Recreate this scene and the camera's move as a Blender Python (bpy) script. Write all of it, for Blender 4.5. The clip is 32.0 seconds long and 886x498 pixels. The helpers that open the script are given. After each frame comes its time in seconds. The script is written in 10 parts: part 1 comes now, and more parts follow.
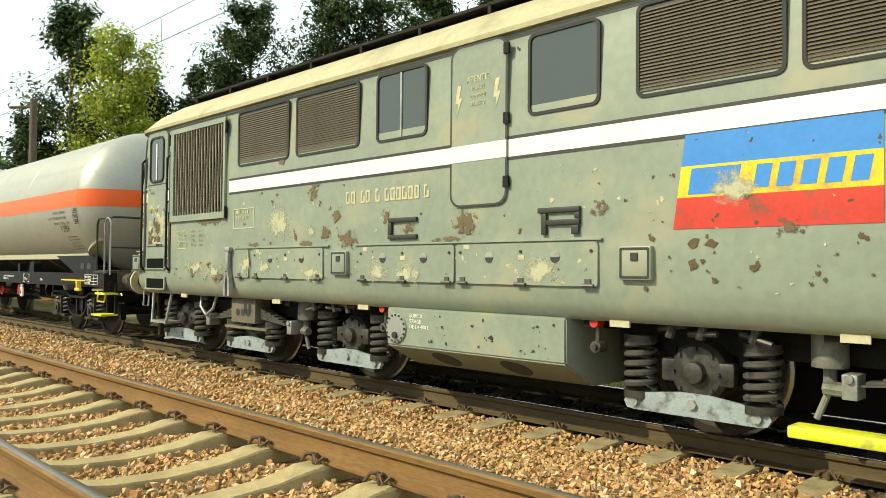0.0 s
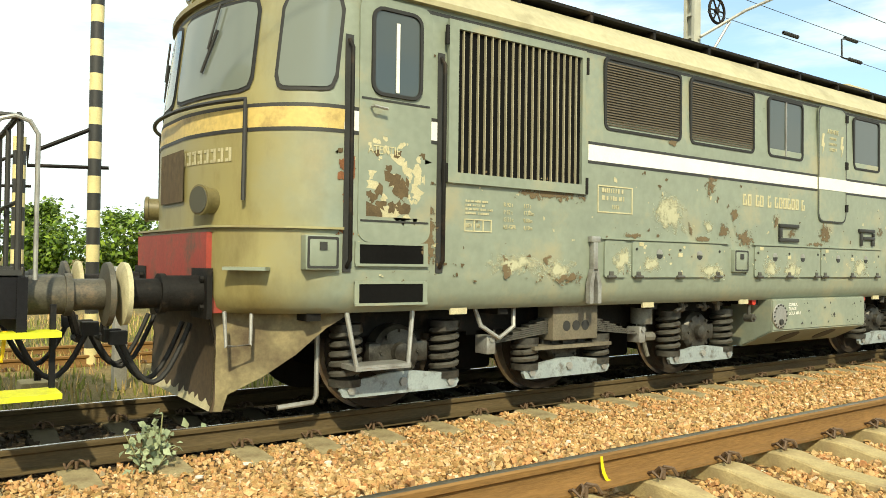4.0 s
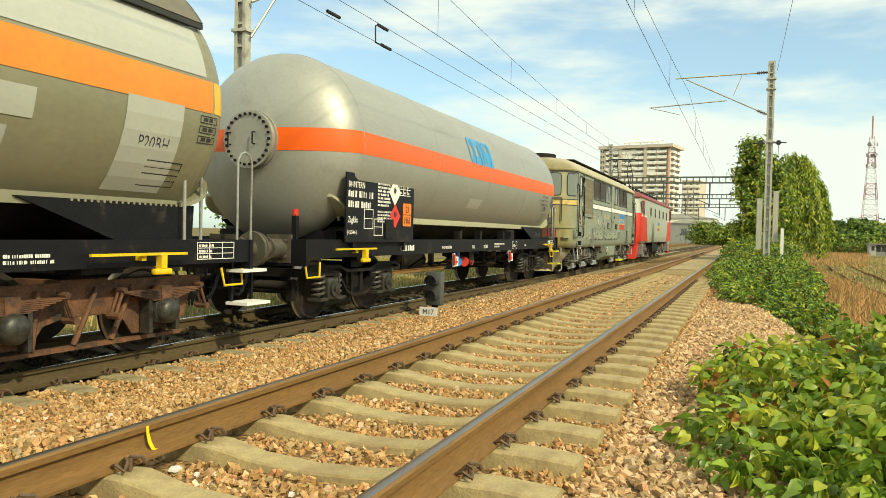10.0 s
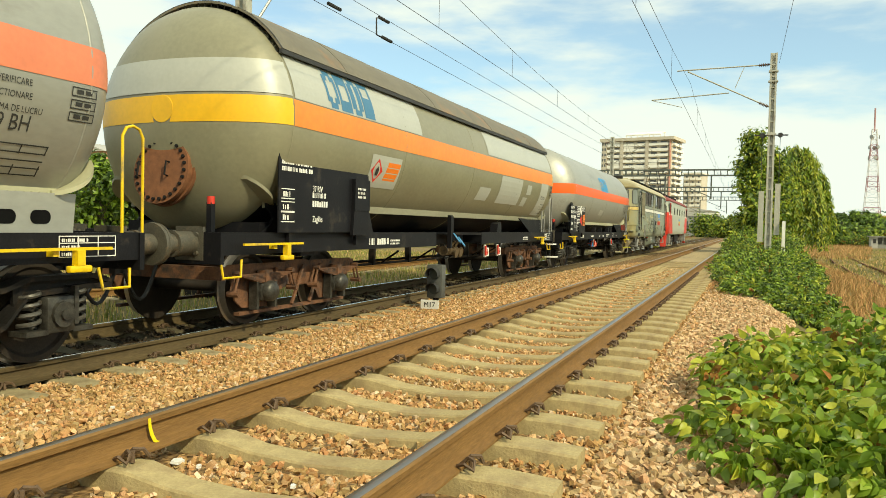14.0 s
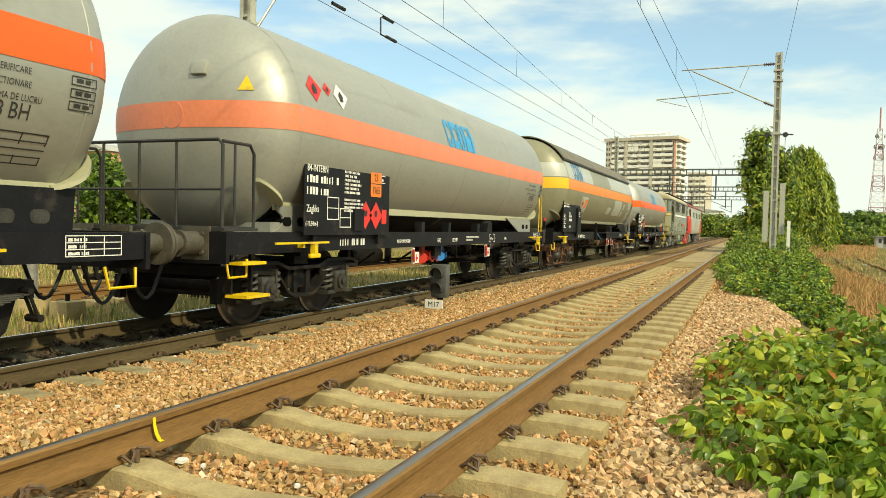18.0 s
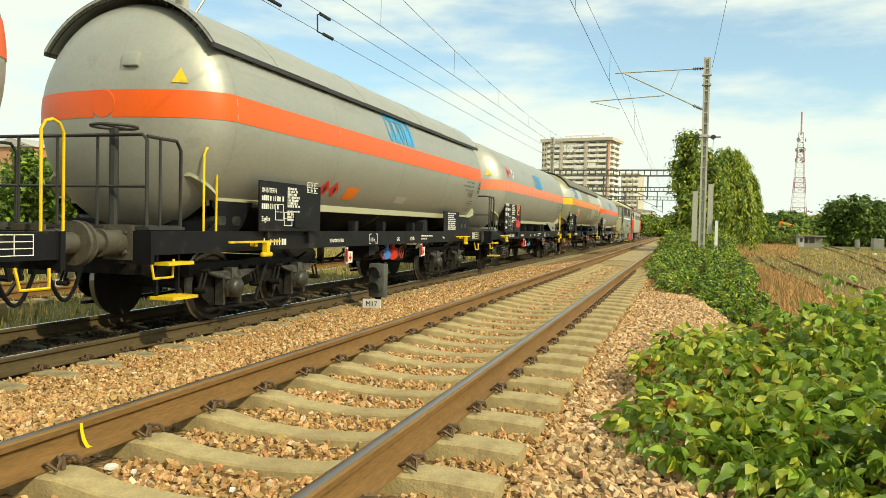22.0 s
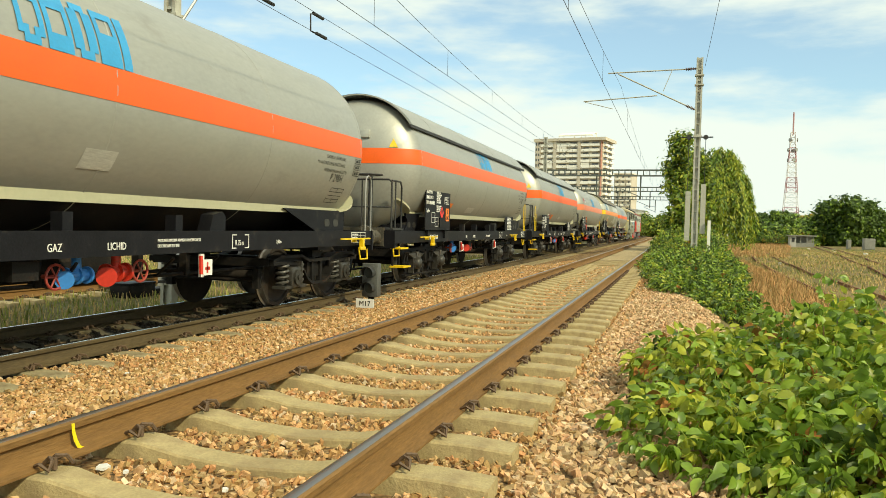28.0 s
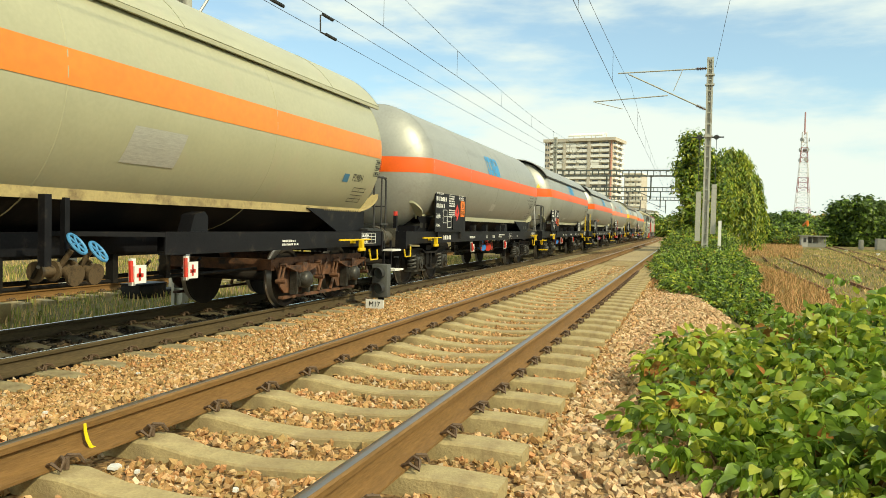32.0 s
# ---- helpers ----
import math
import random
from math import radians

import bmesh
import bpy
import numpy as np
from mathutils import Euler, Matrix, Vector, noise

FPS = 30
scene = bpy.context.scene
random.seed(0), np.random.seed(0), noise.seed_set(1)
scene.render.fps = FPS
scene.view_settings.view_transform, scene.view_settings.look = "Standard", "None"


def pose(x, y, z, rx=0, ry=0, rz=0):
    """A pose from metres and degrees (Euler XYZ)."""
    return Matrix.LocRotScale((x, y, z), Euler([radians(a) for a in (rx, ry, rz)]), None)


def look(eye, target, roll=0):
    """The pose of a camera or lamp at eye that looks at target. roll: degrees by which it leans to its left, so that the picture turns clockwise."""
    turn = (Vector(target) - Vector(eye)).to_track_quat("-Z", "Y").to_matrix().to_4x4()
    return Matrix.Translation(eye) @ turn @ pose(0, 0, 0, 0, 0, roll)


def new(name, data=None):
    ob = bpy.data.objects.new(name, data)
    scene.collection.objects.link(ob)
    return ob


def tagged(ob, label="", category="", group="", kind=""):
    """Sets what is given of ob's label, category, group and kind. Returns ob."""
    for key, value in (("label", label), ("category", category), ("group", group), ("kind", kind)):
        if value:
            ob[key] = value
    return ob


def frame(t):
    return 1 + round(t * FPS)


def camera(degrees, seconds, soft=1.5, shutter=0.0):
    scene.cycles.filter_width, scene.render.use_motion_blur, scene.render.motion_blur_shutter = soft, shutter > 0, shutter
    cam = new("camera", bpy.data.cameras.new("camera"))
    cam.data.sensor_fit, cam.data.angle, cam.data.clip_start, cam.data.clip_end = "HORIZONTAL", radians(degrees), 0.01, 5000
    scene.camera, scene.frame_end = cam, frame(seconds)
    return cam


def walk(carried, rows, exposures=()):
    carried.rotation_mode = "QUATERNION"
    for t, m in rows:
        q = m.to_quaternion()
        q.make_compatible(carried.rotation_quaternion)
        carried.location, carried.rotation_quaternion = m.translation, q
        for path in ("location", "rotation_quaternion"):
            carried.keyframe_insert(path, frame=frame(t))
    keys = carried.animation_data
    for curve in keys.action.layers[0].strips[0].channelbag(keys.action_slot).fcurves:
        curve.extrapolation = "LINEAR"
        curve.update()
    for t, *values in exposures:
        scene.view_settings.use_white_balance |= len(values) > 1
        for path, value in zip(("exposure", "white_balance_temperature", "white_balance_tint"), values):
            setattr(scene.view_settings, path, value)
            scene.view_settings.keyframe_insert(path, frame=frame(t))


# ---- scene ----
cam = camera(60.24, 32.0, soft=0.7)
EYE = (0.0, 0.0, 0.99)
PATH = [(t, pose(*EYE, 90 + p, r, y)) for t, y, p, r in (
    (0.0, 45.10, 1.53, -0.50),
    (0.5, 42.53, 1.50, -0.56),
    (1.0, 34.62, 1.47, -0.75),
    (1.5, 20.19, 1.58, -0.82),
    (2.0, 3.41, 1.66, -0.66),
    (2.5, -12.66, 1.43, -0.47),
    (3.0, -24.03, 1.24, -0.39),
    (3.5, -28.63, 1.06, -0.47),
    (4.0, -35.55, 0.99, -0.76),
    (4.5, -43.58, 0.79, -0.96),
    (6.5, -66.10, -1.38, -1.28),
    (7.0, -67.26, -1.26, -1.25),
    (7.5, -67.37, -1.23, -1.26),
    (8.0, -67.74, -1.26, -1.23),
    (8.5, -68.26, -1.21, -1.24),
    (9.0, -68.40, -1.19, -1.23),
    (9.5, -68.38, -1.21, -1.25),
    (10.0, -68.40, -1.22, -1.23),
    (10.5, -68.43, -1.23, -1.24),
    (11.0, -68.44, -1.27, -1.25),
    (11.5, -68.44, -1.46, -1.25),
    (12.0, -68.43, -1.70, -1.22),
    (12.5, -68.41, -1.77, -1.23),
    (13.0, -68.37, -1.77, -1.21),
    (13.5, -68.36, -1.76, -1.22),
    (14.0, -68.31, -1.76, -1.21),
    (14.5, -68.25, -1.76, -1.22),
    (16.5, -68.06, -1.76, -1.24),
    (17.0, -68.03, -1.75, -1.20),
    (17.5, -67.99, -1.75, -1.20),
    (18.0, -68.00, -1.79, -1.22),
    (18.5, -68.39, -1.82, -1.21),
    (19.0, -69.03, -1.83, -1.23),
    (19.5, -69.91, -1.82, -1.25),
    (20.0, -71.01, -1.80, -1.30),
    (20.5, -71.92, -1.78, -1.31),
    (21.0, -72.40, -1.76, -1.31),
    (21.5, -72.56, -1.76, -1.33),
    (22.0, -72.65, -1.75, -1.29),
    (22.5, -72.73, -1.75, -1.29),
    (23.0, -72.85, -1.75, -1.30),
    (23.5, -72.97, -1.75, -1.30),
    (24.0, -73.03, -1.75, -1.31),
    (24.5, -73.10, -1.75, -1.32),
    (25.0, -73.15, -1.76, -1.32),
    (25.5, -73.17, -1.74, -1.29),
    (27.5, -73.18, -1.74, -1.29),
    (28.0, -73.15, -1.76, -1.32),
    (28.5, -73.13, -1.76, -1.32),
    (29.0, -73.10, -1.75, -1.32),
    (29.5, -73.08, -1.75, -1.29),
    (30.0, -73.02, -1.75, -1.28),
    (30.5, -72.94, -1.75, -1.30),
    (31.0, -72.80, -1.74, -1.27),
    (31.5, -72.64, -1.74, -1.26),
    (32.0, -72.43, -1.73, -1.26),
)]
walk(cam, PATH, [(0.0, -0.10, 7600, -1), (2.0, -0.13, 7600, -2), (4.0, -0.02, 7900, 0), (7.0, -0.28, 8150, -2), (13.0, -0.35, 8300, -2), (32.0, -0.37, 8050, -2)])

# ---- light ----
SUN_DIR = Vector((-0.36, -0.68, 0.64)).normalized()
sun = new("sun", bpy.data.lights.new("sun", "SUN"))
sun.data.energy, sun.data.angle, sun.data.color = 5.0, radians(0.9), (1.0, 0.93, 0.78)
sun.matrix_world = look(SUN_DIR * 50, (0, 0, 0))

world = bpy.data.worlds.new("world")
scene.world = world
world.use_nodes = True
wn, wl = world.node_tree.nodes, world.node_tree.links
wn.clear()
sky = wn.new("ShaderNodeTexSky")
sky.sky_type, sky.sun_disc = "NISHITA", False
sky.sun_elevation = math.asin(SUN_DIR.z)
sky.sun_rotation = math.atan2(SUN_DIR.x, SUN_DIR.y)
sky.dust_density, sky.air_density = 1.0, 1.0
tc = wn.new("ShaderNodeTexCoord")
wmap = wn.new("ShaderNodeMapping")
wmap.inputs["Scale"].default_value = (1.0, 1.0, 4.2)
cl1 = wn.new("ShaderNodeTexNoise")
cl1.inputs["Scale"].default_value, cl1.inputs["Detail"].default_value, cl1.inputs["Roughness"].default_value = 1.7, 7.0, 0.56
cramp = wn.new("ShaderNodeMapRange")
cramp.interpolation_type = "SMOOTHSTEP"
cramp.inputs["From Min"].default_value, cramp.inputs["From Max"].default_value = 0.385, 0.535
cramp.inputs["To Min"].default_value, cramp.inputs["To Max"].default_value = 0.22, 1.0
wsep = wn.new("ShaderNodeSeparateXYZ")
haze = wn.new("ShaderNodeMapRange")          # white haze near the horizon
haze.inputs["From Min"].default_value, haze.inputs["From Max"].default_value = 0.04, 0.26
haze.inputs["To Min"].default_value, haze.inputs["To Max"].default_value = 0.48, 0.0
wmax = wn.new("ShaderNodeMath")
wmax.operation = "MAXIMUM"
veil = wn.new("ShaderNodeMapRange")          # the veil of cloud thickens behind the train
veil.inputs["From Min"].default_value, veil.inputs["From Max"].default_value = 0.1, -0.6
veil.inputs["To Min"].default_value, veil.inputs["To Max"].default_value = 0.0, 0.92
wmax2 = wn.new("ShaderNodeMath")
wmax2.operation = "MAXIMUM"
gain = wn.new("ShaderNodeMix")
gain.data_type, gain.blend_type = "RGBA", "MULTIPLY"
gain.inputs["Factor"].default_value = 1.0
gain.inputs["B"].default_value = (2.45, 3.4, 4.15, 1)
cmix = wn.new("ShaderNodeMix")
cmix.data_type = "RGBA"
cmix.inputs["B"].default_value = (16.5, 18.9, 21.2, 1)
wbg = wn.new("ShaderNodeBackground")
wbg.inputs["Strength"].default_value = 0.068
wout = wn.new("ShaderNodeOutputWorld")
wl.new(tc.outputs["Generated"], wmap.inputs["Vector"])
wl.new(tc.outputs["Generated"], wsep.inputs["Vector"])
wl.new(wmap.outputs["Vector"], cl1.inputs["Vector"])
wl.new(cl1.outputs["Fac"], cramp.inputs["Value"])
wl.new(wsep.outputs["Z"], haze.inputs["Value"])
wl.new(cramp.outputs["Result"], wmax.inputs[0])
wl.new(haze.outputs["Result"], wmax.inputs[1])
wl.new(sky.outputs["Color"], gain.inputs["A"])
wl.new(wsep.outputs["X"], veil.inputs["Value"])
wl.new(wmax.outputs[0], wmax2.inputs[0])
wl.new(veil.outputs["Result"], wmax2.inputs[1])
wl.new(wmax2.outputs[0], cmix.inputs["Factor"])
wl.new(gain.outputs["Result"], cmix.inputs["A"])
wl.new(cmix.outputs["Result"], wbg.inputs["Color"])
wl.new(wbg.outputs["Background"], wout.inputs["Surface"])

# ---- materials ----
MATS = {}


def mat(name, color, rough=0.6, metal=0.0, var=0.12, scale=6.0, bump=0.0, bump_scale=40.0,
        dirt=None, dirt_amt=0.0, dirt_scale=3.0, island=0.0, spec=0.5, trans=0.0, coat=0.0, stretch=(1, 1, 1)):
    """A procedural surface: base colour with coarse and fine variation, dirt patches and fine relief."""
    m = bpy.data.materials.new(name)
    m.use_nodes = True
    n, l = m.node_tree.nodes, m.node_tree.links
    b = n["Principled BSDF"]
    b.inputs["Roughness"].default_value = rough
    b.inputs["Metallic"].default_value = metal
    b.inputs["Specular IOR Level"].default_value = spec
    if coat:
        b.inputs["Coat Weight"].default_value = coat
        b.inputs["Coat Roughness"].default_value = 0.15
    tcn = n.new("ShaderNodeTexCoord")
    mp = n.new("ShaderNodeMapping")
    mp.inputs["Scale"].default_value = stretch
    l.new(tcn.outputs["Object"], mp.inputs["Vector"])
    big = n.new("ShaderNodeTexNoise")
    big.inputs["Scale"].default_value, big.inputs["Detail"].default_value = scale, 5.0
    fine = n.new("ShaderNodeTexNoise")
    fine.inputs["Scale"].default_value, fine.inputs["Detail"].default_value = scale * 9, 3.0
    l.new(mp.outputs["Vector"], big.inputs["Vector"])
    l.new(mp.outputs["Vector"], fine.inputs["Vector"])
    add = n.new("ShaderNodeMath")
    add.operation = "ADD"
    l.new(big.outputs["Fac"], add.inputs[0])
    l.new(fine.outputs["Fac"], add.inputs[1])
    val = n.new("ShaderNodeMapRange")
    val.inputs["From Min"].default_value, val.inputs["From Max"].default_value = 0.7, 1.3
    val.inputs["To Min"].default_value, val.inputs["To Max"].default_value = 1 - var, 1 + var
    l.new(add.outputs[0], val.inputs["Value"])
    hsv = n.new("ShaderNodeHueSaturation")
    hsv.inputs["Color"].default_value = (*color, 1)
    l.new(val.outputs["Result"], hsv.inputs["Value"])
    last = hsv.outputs["Color"]
    if island:
        geo = n.new("ShaderNodeNewGeometry")
        mr = n.new("ShaderNodeMapRange")
        mr.inputs["To Min"].default_value, mr.inputs["To Max"].default_value = 1 - island, 1 + island
        l.new(geo.outputs["Random Per Island"], mr.inputs["Value"])
        hs2 = n.new("ShaderNodeHueSaturation")
        l.new(mr.outputs["Result"], hs2.inputs["Value"])
        mr2 = n.new("ShaderNodeMapRange")
        mr2.inputs["To Min"].default_value, mr2.inputs["To Max"].default_value = 0.5 + island * 0.035, 0.5 - island * 0.035
        l.new(geo.outputs["Random Per Island"], mr2.inputs["Value"])
        l.new(mr2.outputs["Result"], hs2.inputs["Hue"])
        l.new(last, hs2.inputs["Color"])
        last = hs2.outputs["Color"]
    if dirt:
        dn = n.new("ShaderNodeTexNoise")
        dn.inputs["Scale"].default_value, dn.inputs["Detail"].default_value, dn.inputs["Roughness"].default_value = dirt_scale, 8.0, 0.65
        l.new(mp.outputs["Vector"], dn.inputs["Vector"])
        rr = n.new("ShaderNodeMapRange")
        rr.inputs["From Min"].default_value, rr.inputs["From Max"].default_value = 0.62 - dirt_amt * 0.3, 0.72 - dirt_amt * 0.1
        l.new(dn.outputs["Fac"], rr.inputs["Value"])
        mx = n.new("ShaderNodeMix")
        mx.data_type = "RGBA"
        mx.inputs["B"].default_value = (*dirt, 1)
        l.new(rr.outputs["Result"], mx.inputs["Factor"])
        l.new(last, mx.inputs["A"])
        last = mx.outputs["Result"]
    l.new(last, b.inputs["Base Color"])
    if bump:
        bn = n.new("ShaderNodeTexNoise")
        bn.inputs["Scale"].default_value, bn.inputs["Detail"].default_value = bump_scale, 4.0
        l.new(mp.outputs["Vector"], bn.inputs["Vector"])
        bp = n.new("ShaderNodeBump")
        bp.inputs["Strength"].default_value, bp.inputs["Distance"].default_value = bump, 0.01
        l.new(bn.outputs["Fac"], bp.inputs["Height"])
        l.new(bp.outputs["Normal"], b.inputs["Normal"])
    if trans:
        tr = n.new("ShaderNodeBsdfTranslucent")
        ms = n.new("ShaderNodeMixShader")
        ms.inputs["Fac"].default_value = trans
        l.new(last, tr.inputs["Color"])
        l.new(b.outputs["BSDF"], ms.inputs[1])
        l.new(tr.outputs["BSDF"], ms.inputs[2])
        l.new(ms.outputs["Shader"], n["Material Output"].inputs["Surface"])
    MATS[name] = m
    return m


M_BALLAST = mat("ballast", (0.45, 0.280, 0.125), 0.9, var=0.22, scale=14, island=0.32, bump=0.4, bump_scale=90, spec=0.2)
M_BALLPALE = mat("pale_ballast", (0.54, 0.375, 0.215), 0.9, var=0.2, scale=14, island=0.30, bump=0.4, bump_scale=90, spec=0.2)
# Oily stone, with the shade under the train put into its colour.
M_BALLDARK = mat("oiled_shaded_ballast", (0.055, 0.042, 0.028), 0.85, var=0.25, scale=14, island=0.45, spec=0.3)


def stone_tones(m, tones):
    """Each stone takes one of several tones of rock."""
    n, l = m.node_tree.nodes, m.node_tree.links
    hsv = next(q for q in n if q.type == "HUE_SAT")
    geo, ramp = n.new("ShaderNodeNewGeometry"), n.new("ShaderNodeValToRGB")
    ramp.color_ramp.interpolation = "CONSTANT"
    e = ramp.color_ramp.elements
    while len(e) < len(tones):
        e.new(0.5)
    at = 0.0
    for q, (share, c) in zip(e, tones):
        q.position, q.color = at, (*c, 1)
        at += share
    wn_ = n.new("ShaderNodeTexWhiteNoise")
    wn_.noise_dimensions = "1D"
    l.new(geo.outputs["Random Per Island"], wn_.inputs["W"])
    l.new(wn_.outputs["Value"], ramp.inputs["Fac"])
    l.new(ramp.outputs["Color"], hsv.inputs["Color"])


stone_tones(M_BALLAST, ((0.34, (0.47, 0.290, 0.128)), (0.24, (0.41, 0.225, 0.095)), (0.22, (0.53, 0.350, 0.175)), (0.12, (0.33, 0.200, 0.095)), (0.08, (0.56, 0.42, 0.27))))
stone_tones(M_BALLPALE, ((0.36, (0.54, 0.365, 0.200)), (0.26, (0.48, 0.300, 0.160)), (0.24, (0.59, 0.43, 0.265)), (0.14, (0.38, 0.250, 0.135))))
M_BUFFER = mat("buffer_grime", (0.085, 0.078, 0.060), 0.5, 0.15, var=0.3, scale=8, dirt=(0.16, 0.12, 0.08), dirt_amt=0.3, dirt_scale=9)
M_RAILDULL = mat("rail_head_dull", (0.235, 0.215, 0.185), 0.30, 0.85, var=0.18, scale=3, stretch=(0.1, 1, 1))
M_RAILTOP = mat("rail_head", (0.58, 0.55, 0.51), 0.20, 0.9, var=0.1, scale=3, stretch=(0.1, 1, 1))
M_RAIL = mat("rail_rust", (0.195, 0.105, 0.036), 0.75, var=0.25, scale=5, stretch=(0.3, 2, 2), bump=0.3, bump_scale=60, spec=0.3)
M_RAIL2 = mat("rail_dark", (0.090, 0.064, 0.030), 0.75, var=0.3, scale=5, stretch=(0.3, 2, 2), bump=0.3, bump_scale=60, spec=0.3)
M_CONC = mat("sleeper_concrete", (0.40, 0.318, 0.165), 0.85, var=0.18, scale=7, bump=0.4, bump_scale=80, dirt=(0.27, 0.20, 0.11), dirt_amt=0.45, spec=0.2)
M_CONC2 = mat("sleeper_concrete_oil_shade", (0.34, 0.285, 0.165), 0.85, var=0.2, scale=7, bump=0.4, bump_scale=80, dirt=(0.20, 0.15, 0.085), dirt_amt=0.5, spec=0.2)
M_CLIP = mat("clip_steel", (0.12, 0.075, 0.045), 0.7, 0.1, var=0.3, scale=20)
M_DRYGRASS = mat("dry_grass", (0.54, 0.39, 0.17), 0.9, var=0.2, scale=2, island=0.35, spec=0.15, trans=0.3)
M_GRASS = mat("grass", (0.25, 0.27, 0.07), 0.85, var=0.25, scale=2, island=0.4, spec=0.2, trans=0.3)
M_BLACK = mat("frame_black", (0.009, 0.009, 0.011), 0.5, var=0.3, scale=4, spec=0.18, dirt=(0.04, 0.034, 0.028), dirt_amt=0.15, dirt_scale=4, bump=0.15)
M_UNDER = mat("underframe_grime", (0.011, 0.010, 0.009), 0.66, 0.05, var=0.35, scale=6, spec=0.22, dirt=(0.040, 0.028, 0.019), dirt_amt=0.28, dirt_scale=5, bump=0.3)
M_RUSTBOGIE = mat("bogie_rust", (0.16, 0.072, 0.036), 0.8, 0.1, var=0.35, scale=6, dirt=(0.03, 0.026, 0.024), dirt_amt=0.5, dirt_scale=5, bump=0.3)
M_WHEEL = mat("wheel_steel", (0.035, 0.028, 0.022), 0.65, 0.2, var=0.3, scale=8, spec=0.3)
M_BRASS = mat("grimy_brass", (0.15, 0.105, 0.06), 0.5, 0.3, var=0.3, scale=12, dirt=(0.05, 0.035, 0.022), dirt_amt=0.4, dirt_scale=12)
M_WHEELBLUE = mat("hand_wheel_blue", (0.06, 0.26, 0.50), 0.5, var=0.15, scale=8)
M_AXLEBOX = mat("axle_box_grey", (0.060, 0.057, 0.048), 0.45, 0.3, var=0.4, scale=9, dirt=(0.016, 0.013, 0.010), dirt_amt=0.55, dirt_scale=8)
M_SPRING = mat("spring_grey", (0.10, 0.096, 0.083), 0.45, 0.3, var=0.25, scale=9, dirt=(0.025, 0.02, 0.017), dirt_amt=0.35, dirt_scale=9)
M_TREAD = mat("wheel_tread", (0.42, 0.40, 0.38), 0.35, 0.9, var=0.15, scale=8)
M_GREY = mat("tank_grey", (0.38, 0.38, 0.335), 0.46, 0.42, var=0.07, scale=2.2, dirt=(0.30, 0.29, 0.25), dirt_amt=0.15, dirt_scale=1.1, bump=0.05, bump_scale=8, stretch=(0.5, 1, 1))
M_GREY2 = mat("tank_grey_olive", (0.250, 0.238, 0.158), 0.40, 0.10, var=0.10, scale=2.0, dirt=(0.27, 0.25, 0.17), dirt_amt=0.35, dirt_scale=0.9, bump=0.05, bump_scale=8, stretch=(0.6, 1, 1))
M_CREAM = mat("tank_cream", (0.41, 0.40, 0.265), 0.38, 0.0, var=0.06, scale=2.2, dirt=(0.42, 0.38, 0.26), dirt_amt=0.15, dirt_scale=1.1, bump=0.04, bump_scale=8)
M_PATCHGREY = mat("tank_patch", (0.43, 0.44, 0.39), 0.4, 0.05, var=0.05, scale=2)
M_PLATE = mat("printed_plate", (0.50, 0.50, 0.45), 0.45, 0.3, var=0.2, scale=26, stretch=(0.4, 1, 3))
M_ORANGE = mat("stripe_orange", (0.84, 0.115, 0.012), 0.42, var=0.05, scale=3)
M_ORANGE2 = mat("stripe_faded_orange", (0.80, 0.24, 0.035), 0.42, var=0.10, scale=1.2)
M_SALMON = mat("stripe_salmon", (0.74, 0.22, 0.115), 0.45, var=0.08, scale=2)
M_YELLOWBAND = mat("stripe_yellow", (0.83, 0.47, 0.03), 0.42, var=0.06, scale=2)
M_YELLOW = mat("yellow_paint", (0.78, 0.52, 0.02), 0.5, var=0.15, scale=6, dirt=(0.25, 0.19, 0.08), dirt_amt=0.25)
M_FLUO = mat("yellow_green_paint", (0.66, 0.68, 0.04), 0.5, var=0.15, scale=6, dirt=(0.25, 0.22, 0.08), dirt_amt=0.3)
M_WHITE = mat("white_paint", (0.78, 0.77, 0.72), 0.5, var=0.06, scale=6)
M_LOCO = mat("loco_grey_green", (0.235, 0.270, 0.215), 0.46, var=0.10, scale=1.6, dirt=(0.33, 0.31, 0.21), dirt_amt=0.30, dirt_scale=1.6, bump=0.06, bump_scale=7)
M_LOCOROOF = mat("loco_cream_roof", (0.43, 0.385, 0.235), 0.55, var=0.12, scale=1.6, dirt=(0.30, 0.26, 0.15), dirt_amt=0.35, dirt_scale=2)
M_LOCOEND = mat("loco_grimy_end", (0.29, 0.265, 0.14), 0.5, var=0.14, scale=1.8, dirt=(0.24, 0.19, 0.08), dirt_amt=0.4, dirt_scale=2, bump=0.06, bump_scale=7)
M_LOCOBODY = mat("loco_weathered_body", (0.235, 0.270, 0.215), 0.46, var=0.10, scale=1.6, dirt=(0.33, 0.31, 0.21), dirt_amt=0.30, dirt_scale=1.6, bump=0.06, bump_scale=7)


